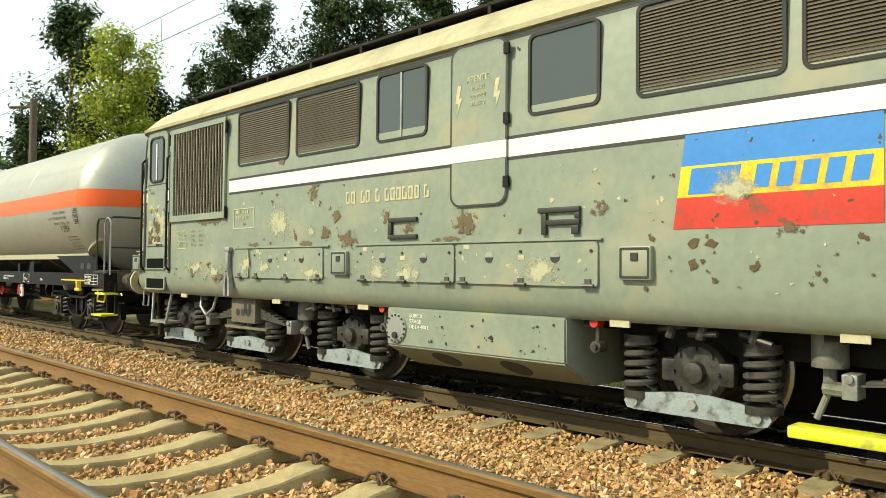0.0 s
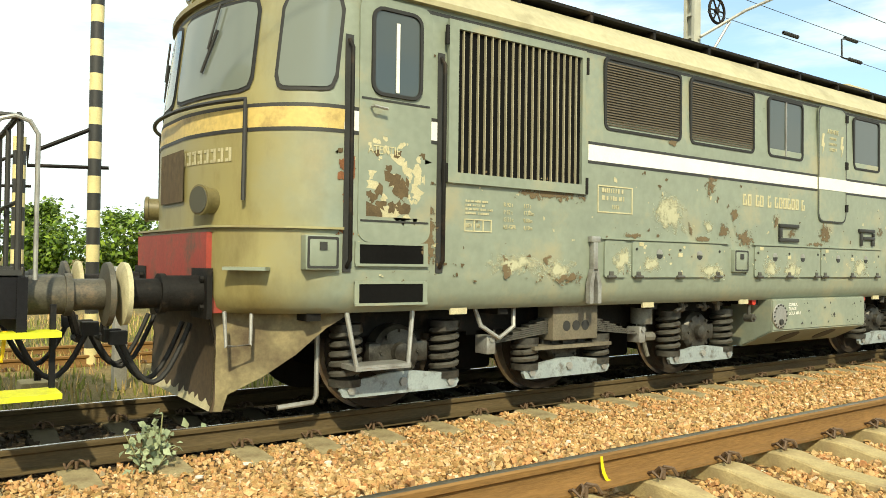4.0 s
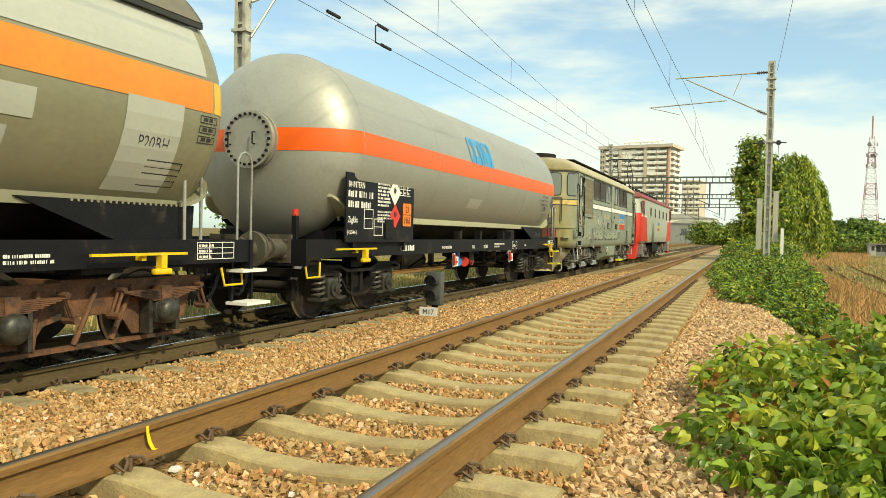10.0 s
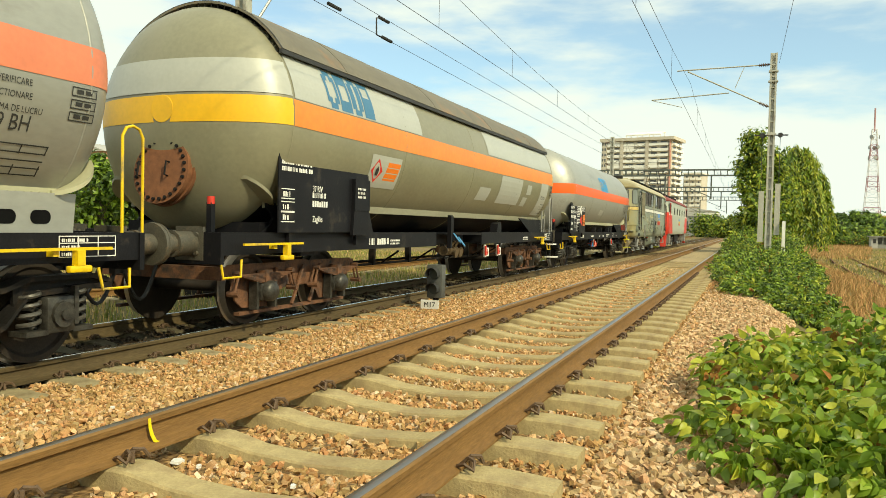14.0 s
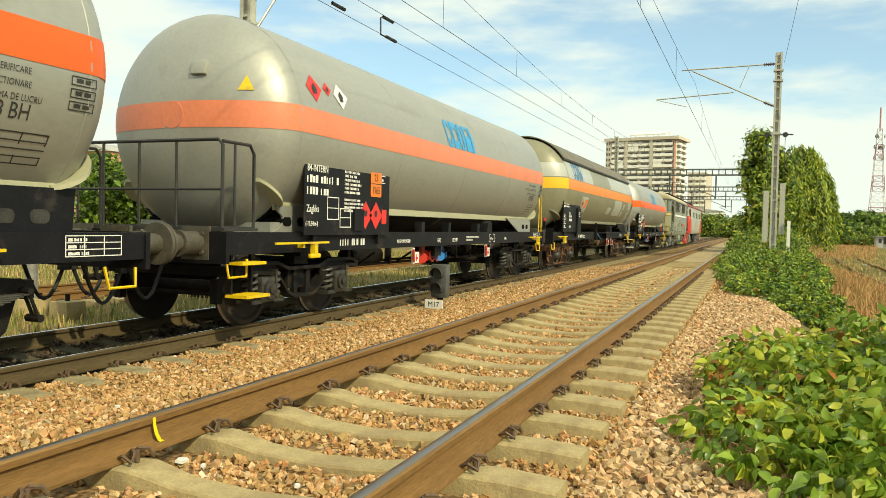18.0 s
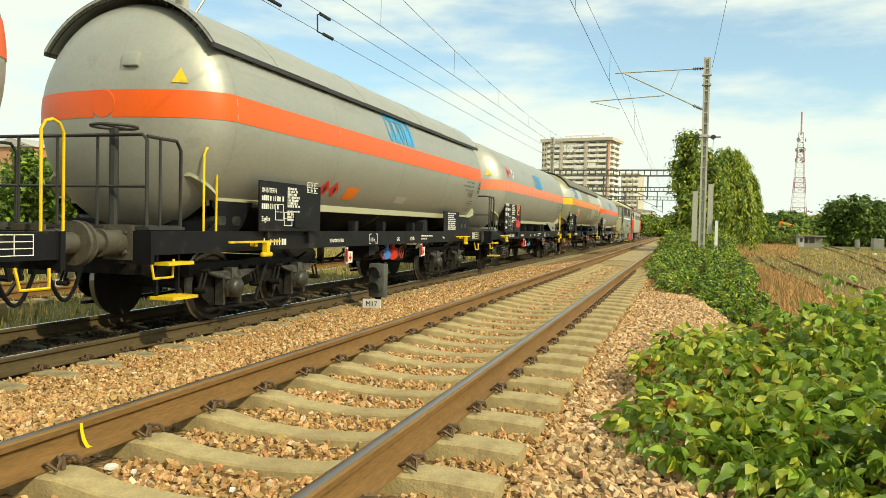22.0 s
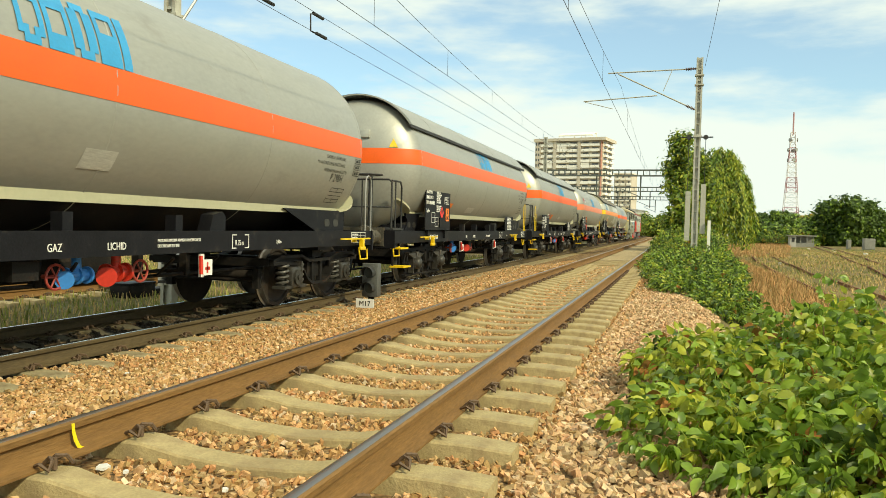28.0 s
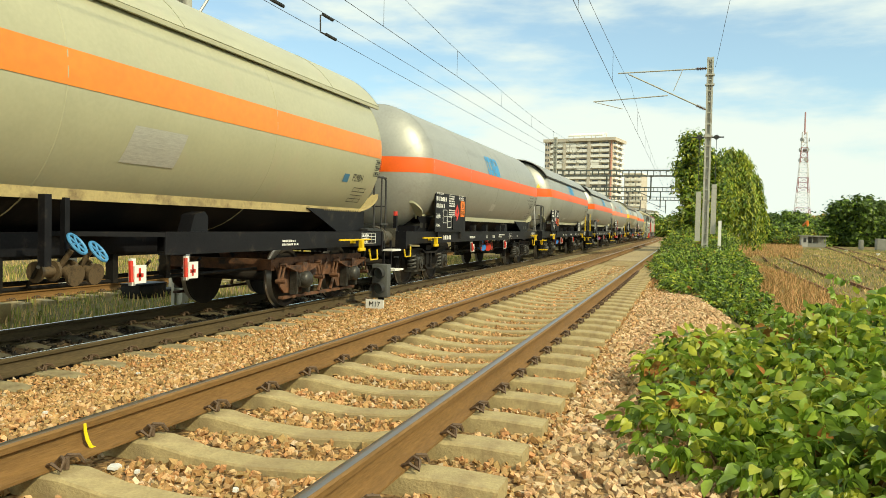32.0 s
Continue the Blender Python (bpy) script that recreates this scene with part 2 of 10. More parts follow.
def stain_ends(m, colour, x0, x1):
    """Brake dust and oil that thicken towards both ends of a body, with a ragged front."""
    n, l = m.node_tree.nodes, m.node_tree.links
    b = n["Principled BSDF"]
    was = b.inputs["Base Color"].links[0].from_socket
    tcn, sp, ab = n.new("ShaderNodeTexCoord"), n.new("ShaderNodeSeparateXYZ"), n.new("ShaderNodeMath")
    ab.operation = "ABSOLUTE"
    tx, ad, mr, mx = n.new("ShaderNodeTexNoise"), n.new("ShaderNodeMath"), n.new("ShaderNodeMapRange"), n.new("ShaderNodeMix")
    tx.inputs["Scale"].default_value, tx.inputs["Detail"].default_value, tx.inputs["Roughness"].default_value = 2.6, 7.0, 0.6
    l.new(tcn.outputs["Object"], tx.inputs["Vector"])
    l.new(tcn.outputs["Object"], sp.inputs["Vector"])
    l.new(sp.outputs["X"], ab.inputs[0])
    ad.operation, ad.inputs[1].default_value = "MULTIPLY_ADD", 0.7
    l.new(tx.outputs["Fac"], ad.inputs[0])
    l.new(ab.outputs[0], ad.inputs[2])
    mr.inputs["From Min"].default_value, mr.inputs["From Max"].default_value = x0 + 0.35, x1 + 0.35
    l.new(ad.outputs[0], mr.inputs["Value"])
    mx.data_type = "RGBA"
    l.new(mr.outputs["Result"], mx.inputs["Factor"])
    l.new(was, mx.inputs["A"])
    tone = n.new("ShaderNodeMix")
    tone.data_type = "RGBA"
    tone.inputs["A"].default_value, tone.inputs["B"].default_value = (*colour, 1), (colour[0] * 0.55, colour[1] * 0.48, colour[2] * 0.4, 1)
    t2, m2 = n.new("ShaderNodeTexNoise"), n.new("ShaderNodeMapRange")
    t2.inputs["Scale"].default_value, t2.inputs["Detail"].default_value, t2.inputs["Roughness"].default_value = 1.7, 8.0, 0.65
    st = n.new("ShaderNodeMapping")
    st.inputs["Scale"].default_value = (1, 1, 0.4)
    l.new(tcn.outputs["Object"], st.inputs["Vector"])
    l.new(st.outputs["Vector"], t2.inputs["Vector"])
    m2.inputs["From Min"].default_value, m2.inputs["From Max"].default_value = 0.45, 0.68
    l.new(t2.outputs["Fac"], m2.inputs["Value"])
    l.new(m2.outputs["Result"], tone.inputs["Factor"])
    l.new(tone.outputs["Result"], mx.inputs["B"])
    l.new(mx.outputs["Result"], b.inputs["Base Color"])


def oil_and_shade_between(m, colour, y0, y1):
    """Dropped oil and brake dust on a sleeper between the rails, blackened further for the train's shade."""
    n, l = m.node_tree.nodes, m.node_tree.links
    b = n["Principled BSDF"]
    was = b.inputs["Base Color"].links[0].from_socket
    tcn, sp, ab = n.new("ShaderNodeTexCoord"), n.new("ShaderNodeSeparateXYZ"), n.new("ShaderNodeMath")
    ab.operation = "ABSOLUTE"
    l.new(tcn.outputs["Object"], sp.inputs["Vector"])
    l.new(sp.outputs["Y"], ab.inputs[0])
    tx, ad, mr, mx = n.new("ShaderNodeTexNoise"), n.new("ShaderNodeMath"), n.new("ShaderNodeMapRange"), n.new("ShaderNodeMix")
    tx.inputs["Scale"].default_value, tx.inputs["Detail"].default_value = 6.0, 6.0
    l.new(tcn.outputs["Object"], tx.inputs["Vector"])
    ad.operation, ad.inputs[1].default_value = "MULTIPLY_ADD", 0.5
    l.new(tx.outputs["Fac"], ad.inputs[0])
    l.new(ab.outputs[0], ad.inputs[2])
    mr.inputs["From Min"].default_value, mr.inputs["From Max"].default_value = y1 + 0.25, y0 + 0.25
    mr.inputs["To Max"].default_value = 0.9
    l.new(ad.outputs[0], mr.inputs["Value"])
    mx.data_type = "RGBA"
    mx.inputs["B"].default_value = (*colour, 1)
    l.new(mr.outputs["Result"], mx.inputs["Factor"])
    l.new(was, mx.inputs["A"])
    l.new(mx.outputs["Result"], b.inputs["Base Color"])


oil_and_shade_between(M_CONC2, (0.075, 0.066, 0.042), 0.62, 0.86)
stain_ends(M_LOCOBODY, (0.29, 0.255, 0.115), 7.05, 7.65)
stain_ends(M_LOCOROOF, (0.25, 0.205, 0.095), 6.7, 7.5)
M_RUST = mat("bare_rust", (0.19, 0.075, 0.032), 0.85, var=0.3, scale=12)
M_CHIP = mat("old_cream_primer", (0.50, 0.455, 0.29), 0.7, var=0.2, scale=14)
M_DARK = mat("dark_trim", (0.030, 0.030, 0.028), 0.55, var=0.2, scale=5)
M_RUBBER = mat("rubber", (0.018, 0.018, 0.018), 0.7, var=0.2, scale=10)
M_BARS = mat("grille_bar_olive", (0.33, 0.30, 0.21), 0.6, var=0.2, scale=8)
# Near-black that paints shade into solid recesses and underfloor parts.
M_SHADEBLACK = mat("painted_shade_black", (0.006, 0.006, 0.006), 0.9, var=0.2, scale=5, spec=0.1)
M_LOCORUST = mat("loco_old_primer", (0.105, 0.072, 0.036), 0.85, var=0.35, scale=14)
M_ENDSTRIPE = mat("stripe_stained_cream", (0.58, 0.43, 0.15), 0.5, var=0.15, scale=3, dirt=(0.30, 0.21, 0.08), dirt_amt=0.35)
M_FADEDRED = mat("buffer_beam_red", (0.33, 0.045, 0.03), 0.6, var=0.2, scale=4, dirt=(0.12, 0.06, 0.04), dirt_amt=0.4, dirt_scale=4)
M_GRILLE = mat("grille_bronze", (0.10, 0.078, 0.052), 0.6, 0.2, var=0.2, scale=8)
M_LEVER = mat("blue_grey_lever", (0.30, 0.35, 0.36), 0.55, 0.1, var=0.15, scale=6, dirt=(0.10, 0.09, 0.075), dirt_amt=0.35, dirt_scale=9)
M_RED = mat("red_paint", (0.58, 0.035, 0.020), 0.5, var=0.12, scale=3, dirt=(0.20, 0.07, 0.04), dirt_amt=0.25, dirt_scale=5)
M_BLUE = mat("blue_paint", (0.035, 0.22, 0.60), 0.45, var=0.08, scale=3)
M_LOGOBLUE = mat("logo_blue", (0.03, 0.30, 0.58), 0.45, var=0.08, scale=4)
M_NAVY = mat("logo_steel_blue", (0.045, 0.17, 0.29), 0.45, var=0.08, scale=4)
M_SIGNOR = mat("sign_orange", (0.85, 0.20, 0.02), 0.45, var=0.05, scale=4)
M_SIGNRED = mat("sign_red", (0.70, 0.03, 0.025), 0.45, var=0.06, scale=4)
M_STEEL = mat("galvanised_steel", (0.36, 0.36, 0.34), 0.5, 0.5, var=0.15, scale=5, dirt=(0.22, 0.21, 0.19), dirt_amt=0.3)
M_MAST = mat("mast_paint", (0.43, 0.425, 0.36), 0.6, 0.0, var=0.12, scale=5, dirt=(0.25, 0.22, 0.17), dirt_amt=0.3)
# Red greyed in its colour to imitate haze over the distance.
M_TOWERRED = mat("tower_hazed_red", (0.42, 0.24, 0.25), 0.7, var=0.1, scale=1)
M_TOWERWHITE = mat("tower_white", (0.72, 0.72, 0.72), 0.7, var=0.1, scale=1)
M_REDGRASS = mat("reddish_grass", (0.48, 0.29, 0.125), 0.9, var=0.2, scale=2, island=0.4, spec=0.15, trans=0.3)
M_WIRE = mat("wire", (0.05, 0.05, 0.05), 0.5, 0.5)
M_LEAF = mat("leaf_green", (0.225, 0.345, 0.050), 0.36, var=0.2, scale=3, island=0.45, spec=0.45, trans=0.42)
M_LEAF2 = mat("leaf_yellow_green", (0.39, 0.43, 0.062), 0.40, var=0.2, scale=3, island=0.40, spec=0.4, trans=0.42)
M_LEAFD = mat("leaf_dark", (0.075, 0.125, 0.026), 0.5, var=0.25, scale=3, island=0.45, spec=0.35, trans=0.35)
M_LEAFY = mat("leaf_autumn_yellow", (0.52, 0.36, 0.05), 0.5, var=0.2, scale=3, island=0.4, spec=0.3, trans=0.4)
M_LEAFB = mat("leaf_withered", (0.30, 0.14, 0.035), 0.7, var=0.3, scale=5, island=0.4, spec=0.2, trans=0.3)
M_NEEDLE = mat("pine_needles", (0.030, 0.052, 0.018), 0.6, var=0.25, scale=3, island=0.45, spec=0.2, trans=0.15)
M_TWIG = mat("dry_twig", (0.24, 0.145, 0.07), 0.85, var=0.3, scale=12)
M_BARK = mat("bark", (0.11, 0.085, 0.06), 0.9, var=0.3, scale=9, bump=0.6, bump_scale=25, stretch=(1, 1, 0.25))
M_WALL = mat("building_render", (0.80, 0.77, 0.68), 0.8, var=0.07, scale=0.2)
M_WALLD = mat("building_grey", (0.42, 0.41, 0.37), 0.8, var=0.1, scale=0.3)
M_WIN = mat("building_window", (0.10, 0.11, 0.12), 0.25, var=0.25, scale=0.4)


def ground_material():
    """Soil that turns into a bed of crushed stone between two ragged edges along the line."""
    m = bpy.data.materials.new("soil_and_stone_bed")
    m.use_nodes = True
    n, l = m.node_tree.nodes, m.node_tree.links
    b = n["Principled BSDF"]
    b.inputs["Roughness"].default_value, b.inputs["Specular IOR Level"].default_value = 0.95, 0.1
    tcn, sp = n.new("ShaderNodeTexCoord"), n.new("ShaderNodeSeparateXYZ")
    l.new(tcn.outputs["Object"], sp.inputs["Vector"])

    def tex(scale, detail=5.0, rough=0.6):
        t = n.new("ShaderNodeTexNoise")
        t.inputs["Scale"].default_value, t.inputs["Detail"].default_value, t.inputs["Roughness"].default_value = scale, detail, rough
        l.new(tcn.outputs["Object"], t.inputs["Vector"])
        return t.outputs["Fac"]

    def rng_(src, a0, a1, b0=0.0, b1=1.0):
        r = n.new("ShaderNodeMapRange")
        r.inputs["From Min"].default_value, r.inputs["From Max"].default_value = a0, a1
        r.inputs["To Min"].default_value, r.inputs["To Max"].default_value = b0, b1
        l.new(src, r.inputs["Value"])
        return r.outputs["Result"]

    def op(kind, p, q):
        o = n.new("ShaderNodeMath")
        o.operation = kind
        for i, v in enumerate((p, q)):
            if isinstance(v, (int, float)):
                o.inputs[i].default_value = v
            else:
                l.new(v, o.inputs[i])
        return o.outputs[0]

    def blend(f, c0, c1):
        x = n.new("ShaderNodeMix")
        x.data_type = "RGBA"
        l.new(f, x.inputs["Factor"])
        for key, c in (("A", c0), ("B", c1)):
            if isinstance(c, tuple):
                x.inputs[key].default_value = (*c, 1)
            else:
                l.new(c, x.inputs[key])
        return x.outputs["Result"]

    cell = n.new("ShaderNodeTexVoronoi")
    cell.inputs["Scale"].default_value = 24.0
    l.new(tcn.outputs["Object"], cell.inputs["Vector"])
    hs = n.new("ShaderNodeHueSaturation")
    hs.inputs["Color"].default_value = (0.40, 0.255, 0.12, 1)
    sc = n.new("ShaderNodeSeparateColor")
    l.new(cell.outputs["Color"], sc.inputs["Color"])
    l.new(rng_(sc.outputs["Red"], 0.0, 1.0, 0.45, 1.35), hs.inputs["Value"])
    stone = blend(rng_(cell.outputs["Distance"], 0.25, 0.75), hs.outputs["Color"], (0.17, 0.11, 0.06))
    fine = blend(rng_(tex(60), 0.35, 0.65), (0.24, 0.17, 0.095), (0.14, 0.105, 0.055))
    grassy = blend(rng_(tex(0.30, 6.0), 0.40, 0.58), (0.27, 0.20, 0.095), (0.11, 0.12, 0.035))
    soil = blend(rng_(tex(9), 0.35, 0.7), grassy, fine)
    wob = rng_(tex(1.1, 4.0), 0.3, 0.7, -0.55, 0.55)
    y = op("ADD", sp.outputs["Y"], wob)
    inside = op("MULTIPLY", rng_(y, -0.75, -0.25), rng_(y, 9.3, 8.7))
    # oily bed between the rails, its black deepened for the train's shade
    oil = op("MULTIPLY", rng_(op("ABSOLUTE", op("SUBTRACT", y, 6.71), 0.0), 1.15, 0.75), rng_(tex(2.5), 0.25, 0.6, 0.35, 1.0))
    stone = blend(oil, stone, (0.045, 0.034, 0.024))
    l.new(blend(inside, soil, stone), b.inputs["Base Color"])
    bp = n.new("ShaderNodeBump")
    bp.inputs["Strength"].default_value, bp.inputs["Distance"].default_value = 0.9, 0.03
    l.new(op("SUBTRACT", tex(14), cell.outputs["Distance"]), bp.inputs["Height"])
    l.new(bp.outputs["Normal"], b.inputs["Normal"])
    return m


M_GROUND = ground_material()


def glass(name, tint, rough=0.06):
    m = bpy.data.materials.new(name)
    m.use_nodes = True
    b = m.node_tree.nodes["Principled BSDF"]
    b.inputs["Base Color"].default_value = (*tint, 1)
    b.inputs["Roughness"].default_value = rough
    b.inputs["Specular IOR Level"].default_value = 0.8
    MATS[name] = m
    return m


M_GLASS = glass("cab_glass", (0.055, 0.068, 0.066))
# Paler tint paints bright reflections into the windscreens' base colour.
M_GLASS2 = glass("windscreen_glass", (0.15, 0.17, 0.145), 0.08)
M_LENS = glass("lamp_lens", (0.09, 0.09, 0.075), 0.08)


# ---- mesh helpers ----
def box(bm, x0, x1, y0, y1, z0, z1, bevel=0.0):
    vs = [bm.verts.new((x, y, z)) for x in (x0, x1) for y in (y0, y1) for z in (z0, z1)]
    fs = [bm.faces.new([vs[i] for i in f]) for f in ((0, 1, 3, 2), (4, 6, 7, 5), (0, 4, 5, 1), (2, 3, 7, 6), (0, 2, 6, 4), (1, 5, 7, 3))]
    if bevel:
        es = {e for f in fs for e in f.edges}
        bmesh.ops.bevel(bm, geom=list(es), offset=bevel, segments=2, affect="EDGES", profile=0.5)
    return bm


def prism(bm, pts, a, b, axis="y"):
    """A polygon in the plane across the axis, drawn out from a to b."""
    def put(p, d):
        return {"y": (p[0], d, p[1]), "x": (d, p[0], p[1]), "z": (p[0], p[1], d)}[axis]
    v0 = [bm.verts.new(put(p, a)) for p in pts]
    v1 = [bm.verts.new(put(p, b)) for p in pts]
    n = len(pts)
    bm.faces.new(v0)
    bm.faces.new(v1[::-1])
    for i in range(n):
        bm.faces.new((v0[i], v1[i], v1[(i + 1) % n], v0[(i + 1) % n]))
    return bm


def tube(bm, pts, r, seg=8, cap=True):
    """A round bar along a line of points; r may be one radius or one for each point."""
    pts = [Vector(p) for p in pts]
    rs = r if isinstance(r, (list, tuple)) else [r] * len(pts)
    rings = []
    up = None
    for i, p in enumerate(pts):
        d = (pts[min(i + 1, len(pts) - 1)] - pts[max(i - 1, 0)]).normalized()
        if up is None or abs(up.dot(d)) > 0.98:
            up = Vector((0, 0, 1)) if abs(d.z) < 0.9 else Vector((1, 0, 0))
        s = d.cross(up).normalized()
        up = s.cross(d).normalized()
        rings.append([bm.verts.new(p + (s * math.cos(a) + up * math.sin(a)) * rs[i]) for a in (2 * math.pi * k / seg for k in range(seg))])
    for a, b in zip(rings, rings[1:]):
        for k in range(seg):
            bm.faces.new((a[k], a[(k + 1) % seg], b[(k + 1) % seg], b[k]))
    if cap:
        bm.faces.new(rings[0][::-1])
        bm.faces.new(rings[-1])
    return bm


def lathe(bm, prof, axis="x", seg=32, centre=(0, 0, 0)):
    """A profile of (along, radius) turned round the axis."""
    rings = []
    for u, r in prof:
        ring = []
        for k in range(seg):
            a = 2 * math.pi * k / seg
            c, s = math.cos(a) * r, math.sin(a) * r
            p = {"x": (u, c, s), "y": (c, u, s), "z": (c, s, u)}[axis]
            ring.append(bm.verts.new(Vector(p) + Vector(centre)))
        rings.append(ring)
    for a, b in zip(rings, rings[1:]):
        for k in range(seg):
            bm.faces.new((a[k], a[(k + 1) % seg], b[(k + 1) % seg], b[k]))
    bm.faces.new(rings[0][::-1])
    bm.faces.new(rings[-1])
    return bm


def arc(cx, cz, r, a0, a1, n):
    return [(cx + r * math.cos(radians(a0 + (a1 - a0) * i / n)), cz + r * math.sin(radians(a0 + (a1 - a0) * i / n))) for i in range(n + 1)]


def round_rect(x0, x1, z0, z1, r, n=4):
    out = []
    for cx, cz, a in ((x1 - r, z0 + r, -90), (x1 - r, z1 - r, 0), (x0 + r, z1 - r, 90), (x0 + r, z0 + r, 180)):
        out += arc(cx, cz, r, a, a + 90, n)
    return out


def spring(bm, x, y, z0, z1, r, wire=0.02, turns=5, seg=12):
    n = turns * seg
    pts = [(x + r * math.cos(2 * math.pi * i / seg), y + r * math.sin(2 * math.pi * i / seg), z0 + (z1 - z0) * i / n) for i in range(n + 1)]
    return tube(bm, pts, wire, 6)


def mesh_of(name, bm, material, smooth=False):
    bmesh.ops.recalc_face_normals(bm, faces=bm.faces)
    me = bpy.data.meshes.new(name)
    bm.to_mesh(me)
    bm.free()
    for m in (material if isinstance(material, (list, tuple)) else [material]):
        me.materials.append(m)
    if smooth:
        me.shade_smooth()
        me.set_sharp_from_angle(angle=radians(38))
    return me


def part(name, bm, material, parent=None, label="", smooth=True, at=None):
    """One mesh object of its own, under a thing or a part."""
    ob = new(name, bm if isinstance(bm, bpy.types.Mesh) else mesh_of(name, bm, material, smooth))
    if at is not None:
        ob.matrix_basis = at if isinstance(at, Matrix) else Matrix.Translation(at)
    ob.parent = parent
    if label:
        tagged(ob, label)
    return ob


def thing(name, label, category, at=None, group="", kind=""):
    ob = new(name)
    if at is not None:
        ob.matrix_basis = at if isinstance(at, Matrix) else Matrix.Translation(at)
    return tagged(ob, label, category, group, kind)


B = bmesh.new

# ---- the setting ----
Y_NEAR, Y_TRAIN, Z_TRAIN = 2.05, 6.71, -0.319
Y_FAR, Z_FAR = 13.2, -0.45          # a third, disused track beyond the train
GAUGE = 0.7535


def smooth(a, b, t):
    t = min(1, max(0, (t - a) / (b - a)))
    return t * t * (3 - 2 * t)


def ground_z(x, y):
    z = -0.80
    z += smooth(-1.75, -0.2, y) * 0.525                        # shoulder of the near track
    z += 0.10 * math.exp(-((y + 0.02) / 0.42) ** 2) * smooth(5.5, 8.5, x) * (1 - smooth(13.5, 16, x))      # a heap of loose stone
    z -= smooth(3.5, 5.2, y) * 0.258                          # down to the train's track
    z -= smooth(8.2, 9.6, y) * 0.18
    if y < -1.5 or y > 9.0:
        z += 0.10 * noise.noise((x * 0.12, y * 0.12, 0.0)) + 0.05 * noise.noise((x * 0.5, y * 0.5, 3.0))
    if y > 30:
        z += smooth(30, 90, y) * 0.6
    return z


def build_ground():
    xs = sorted({*np.arange(-60, 90, 1.0).tolist(), *np.arange(-600, 1200, 40.0).tolist(), -3000, 4500})
    ys = sorted({*np.arange(-3, 11, 0.4).tolist(), *np.arange(-60, 60, 2.5).tolist(), *np.arange(-600, 600, 60.0).tolist(), -3000, 3000})
    bm = B()
    grid = [[bm.verts.new((x, y, ground_z(x, y))) for y in ys] for x in xs]
    for i in range(len(xs) - 1):
        for j in range(len(ys) - 1):
            bm.faces.new((grid[i][j], grid[i + 1][j], grid[i + 1][j + 1], grid[i][j + 1]))
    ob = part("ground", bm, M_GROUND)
    tagged(ob, "dry grassy soil with a crushed-stone railway bed", "ground", kind="structure")


RAIL_PROFILE = [(-0.075, -0.172), (0.075, -0.172), (0.075, -0.158), (0.018, -0.140), (0.010, -0.125), (0.010, -0.055), (0.033, -0.040),
                (0.036, -0.012), (0.031, -0.005), (0.024, -0.0015), (0.0, 0.0), (-0.024, -0.0015), (-0.031, -0.005), (-0.036, -0.012), (-0.033, -0.040), (-0.010, -0.055), (-0.010, -0.125),
                (-0.018, -0.140), (-0.075, -0.158)]


def rail_mesh(name, x0, x1, body, head):
    bm = B()
    n = len(RAIL_PROFILE)
    xs = np.linspace(x0, x1, 9)
    rings = [[bm.verts.new((x, y, z)) for y, z in RAIL_PROFILE] for x in xs]
    for a, b in zip(rings, rings[1:]):
        for k in range(n):
            f = bm.faces.new((a[k], a[(k + 1) % n], b[(k + 1) % n], b[k]))
            f.material_index = 1 if k in (9, 10) else 0
    bm.faces.new(rings[0])
    bm.faces.new(rings[-1][::-1])
    return mesh_of(name, bm, (body, head), True)


def sleeper_mesh(name, half, waist, width, depth, material=None):
    """A prestressed sleeper: high at the rail seats, dipping in the middle, with sloped flanks and ends."""
    bm = B()
    ys = [-half, -half + 0.06, -1.02, -0.58, -0.35, 0.0, 0.35, 0.58, 1.02, half - 0.06, half]
    tops = [-0.016, -0.012, 0.0, 0.0, -waist * 0.7, -waist, -waist * 0.7, 0.0, 0.0, -0.012, -0.016]
    rings = []
    for y, t in zip(ys, tops):
        w = width * (0.86 if abs(y) < 0.4 else 1.0)
        rings.append([bm.verts.new(p) for p in ((-w / 2, y, -depth), (-w * 0.42, y, t - 0.012), (-w * 0.385, y, t), (w * 0.385, y, t), (w * 0.42, y, t - 0.012), (w / 2, y, -depth))])
    for a, b in zip(rings, rings[1:]):
        for k in range(5):
            bm.faces.new((a[k], a[k + 1], b[k + 1], b[k]))
    bm.faces.new(rings[0])
    bm.faces.new(rings[-1][::-1])
    return mesh_of(name, bm, material or M_CONC, False)


def clip_bm(bm, x, y, z, side):
    """A spring clip with its bolt beside a rail foot."""
    for d in (-1, 1):
        tube(bm, [(x + d * 0.016, y + side * 0.015, z + 0.022), (x + d * 0.020, y + side * 0.055, z + 0.060), (x + d * 0.045, y + side * 0.095, z + 0.055), (x + d * 0.072, y + side * 0.100, z + 0.018),
                  (x + d * 0.078, y + side * 0.055, z + 0.045), (x + d * 0.060, y + side * 0.012, z + 0.026)], 0.0095, 5)
    tube(bm, [(x, y + side * 0.065, z), (x, y + side * 0.065, z + 0.055)], 0.013, 6)


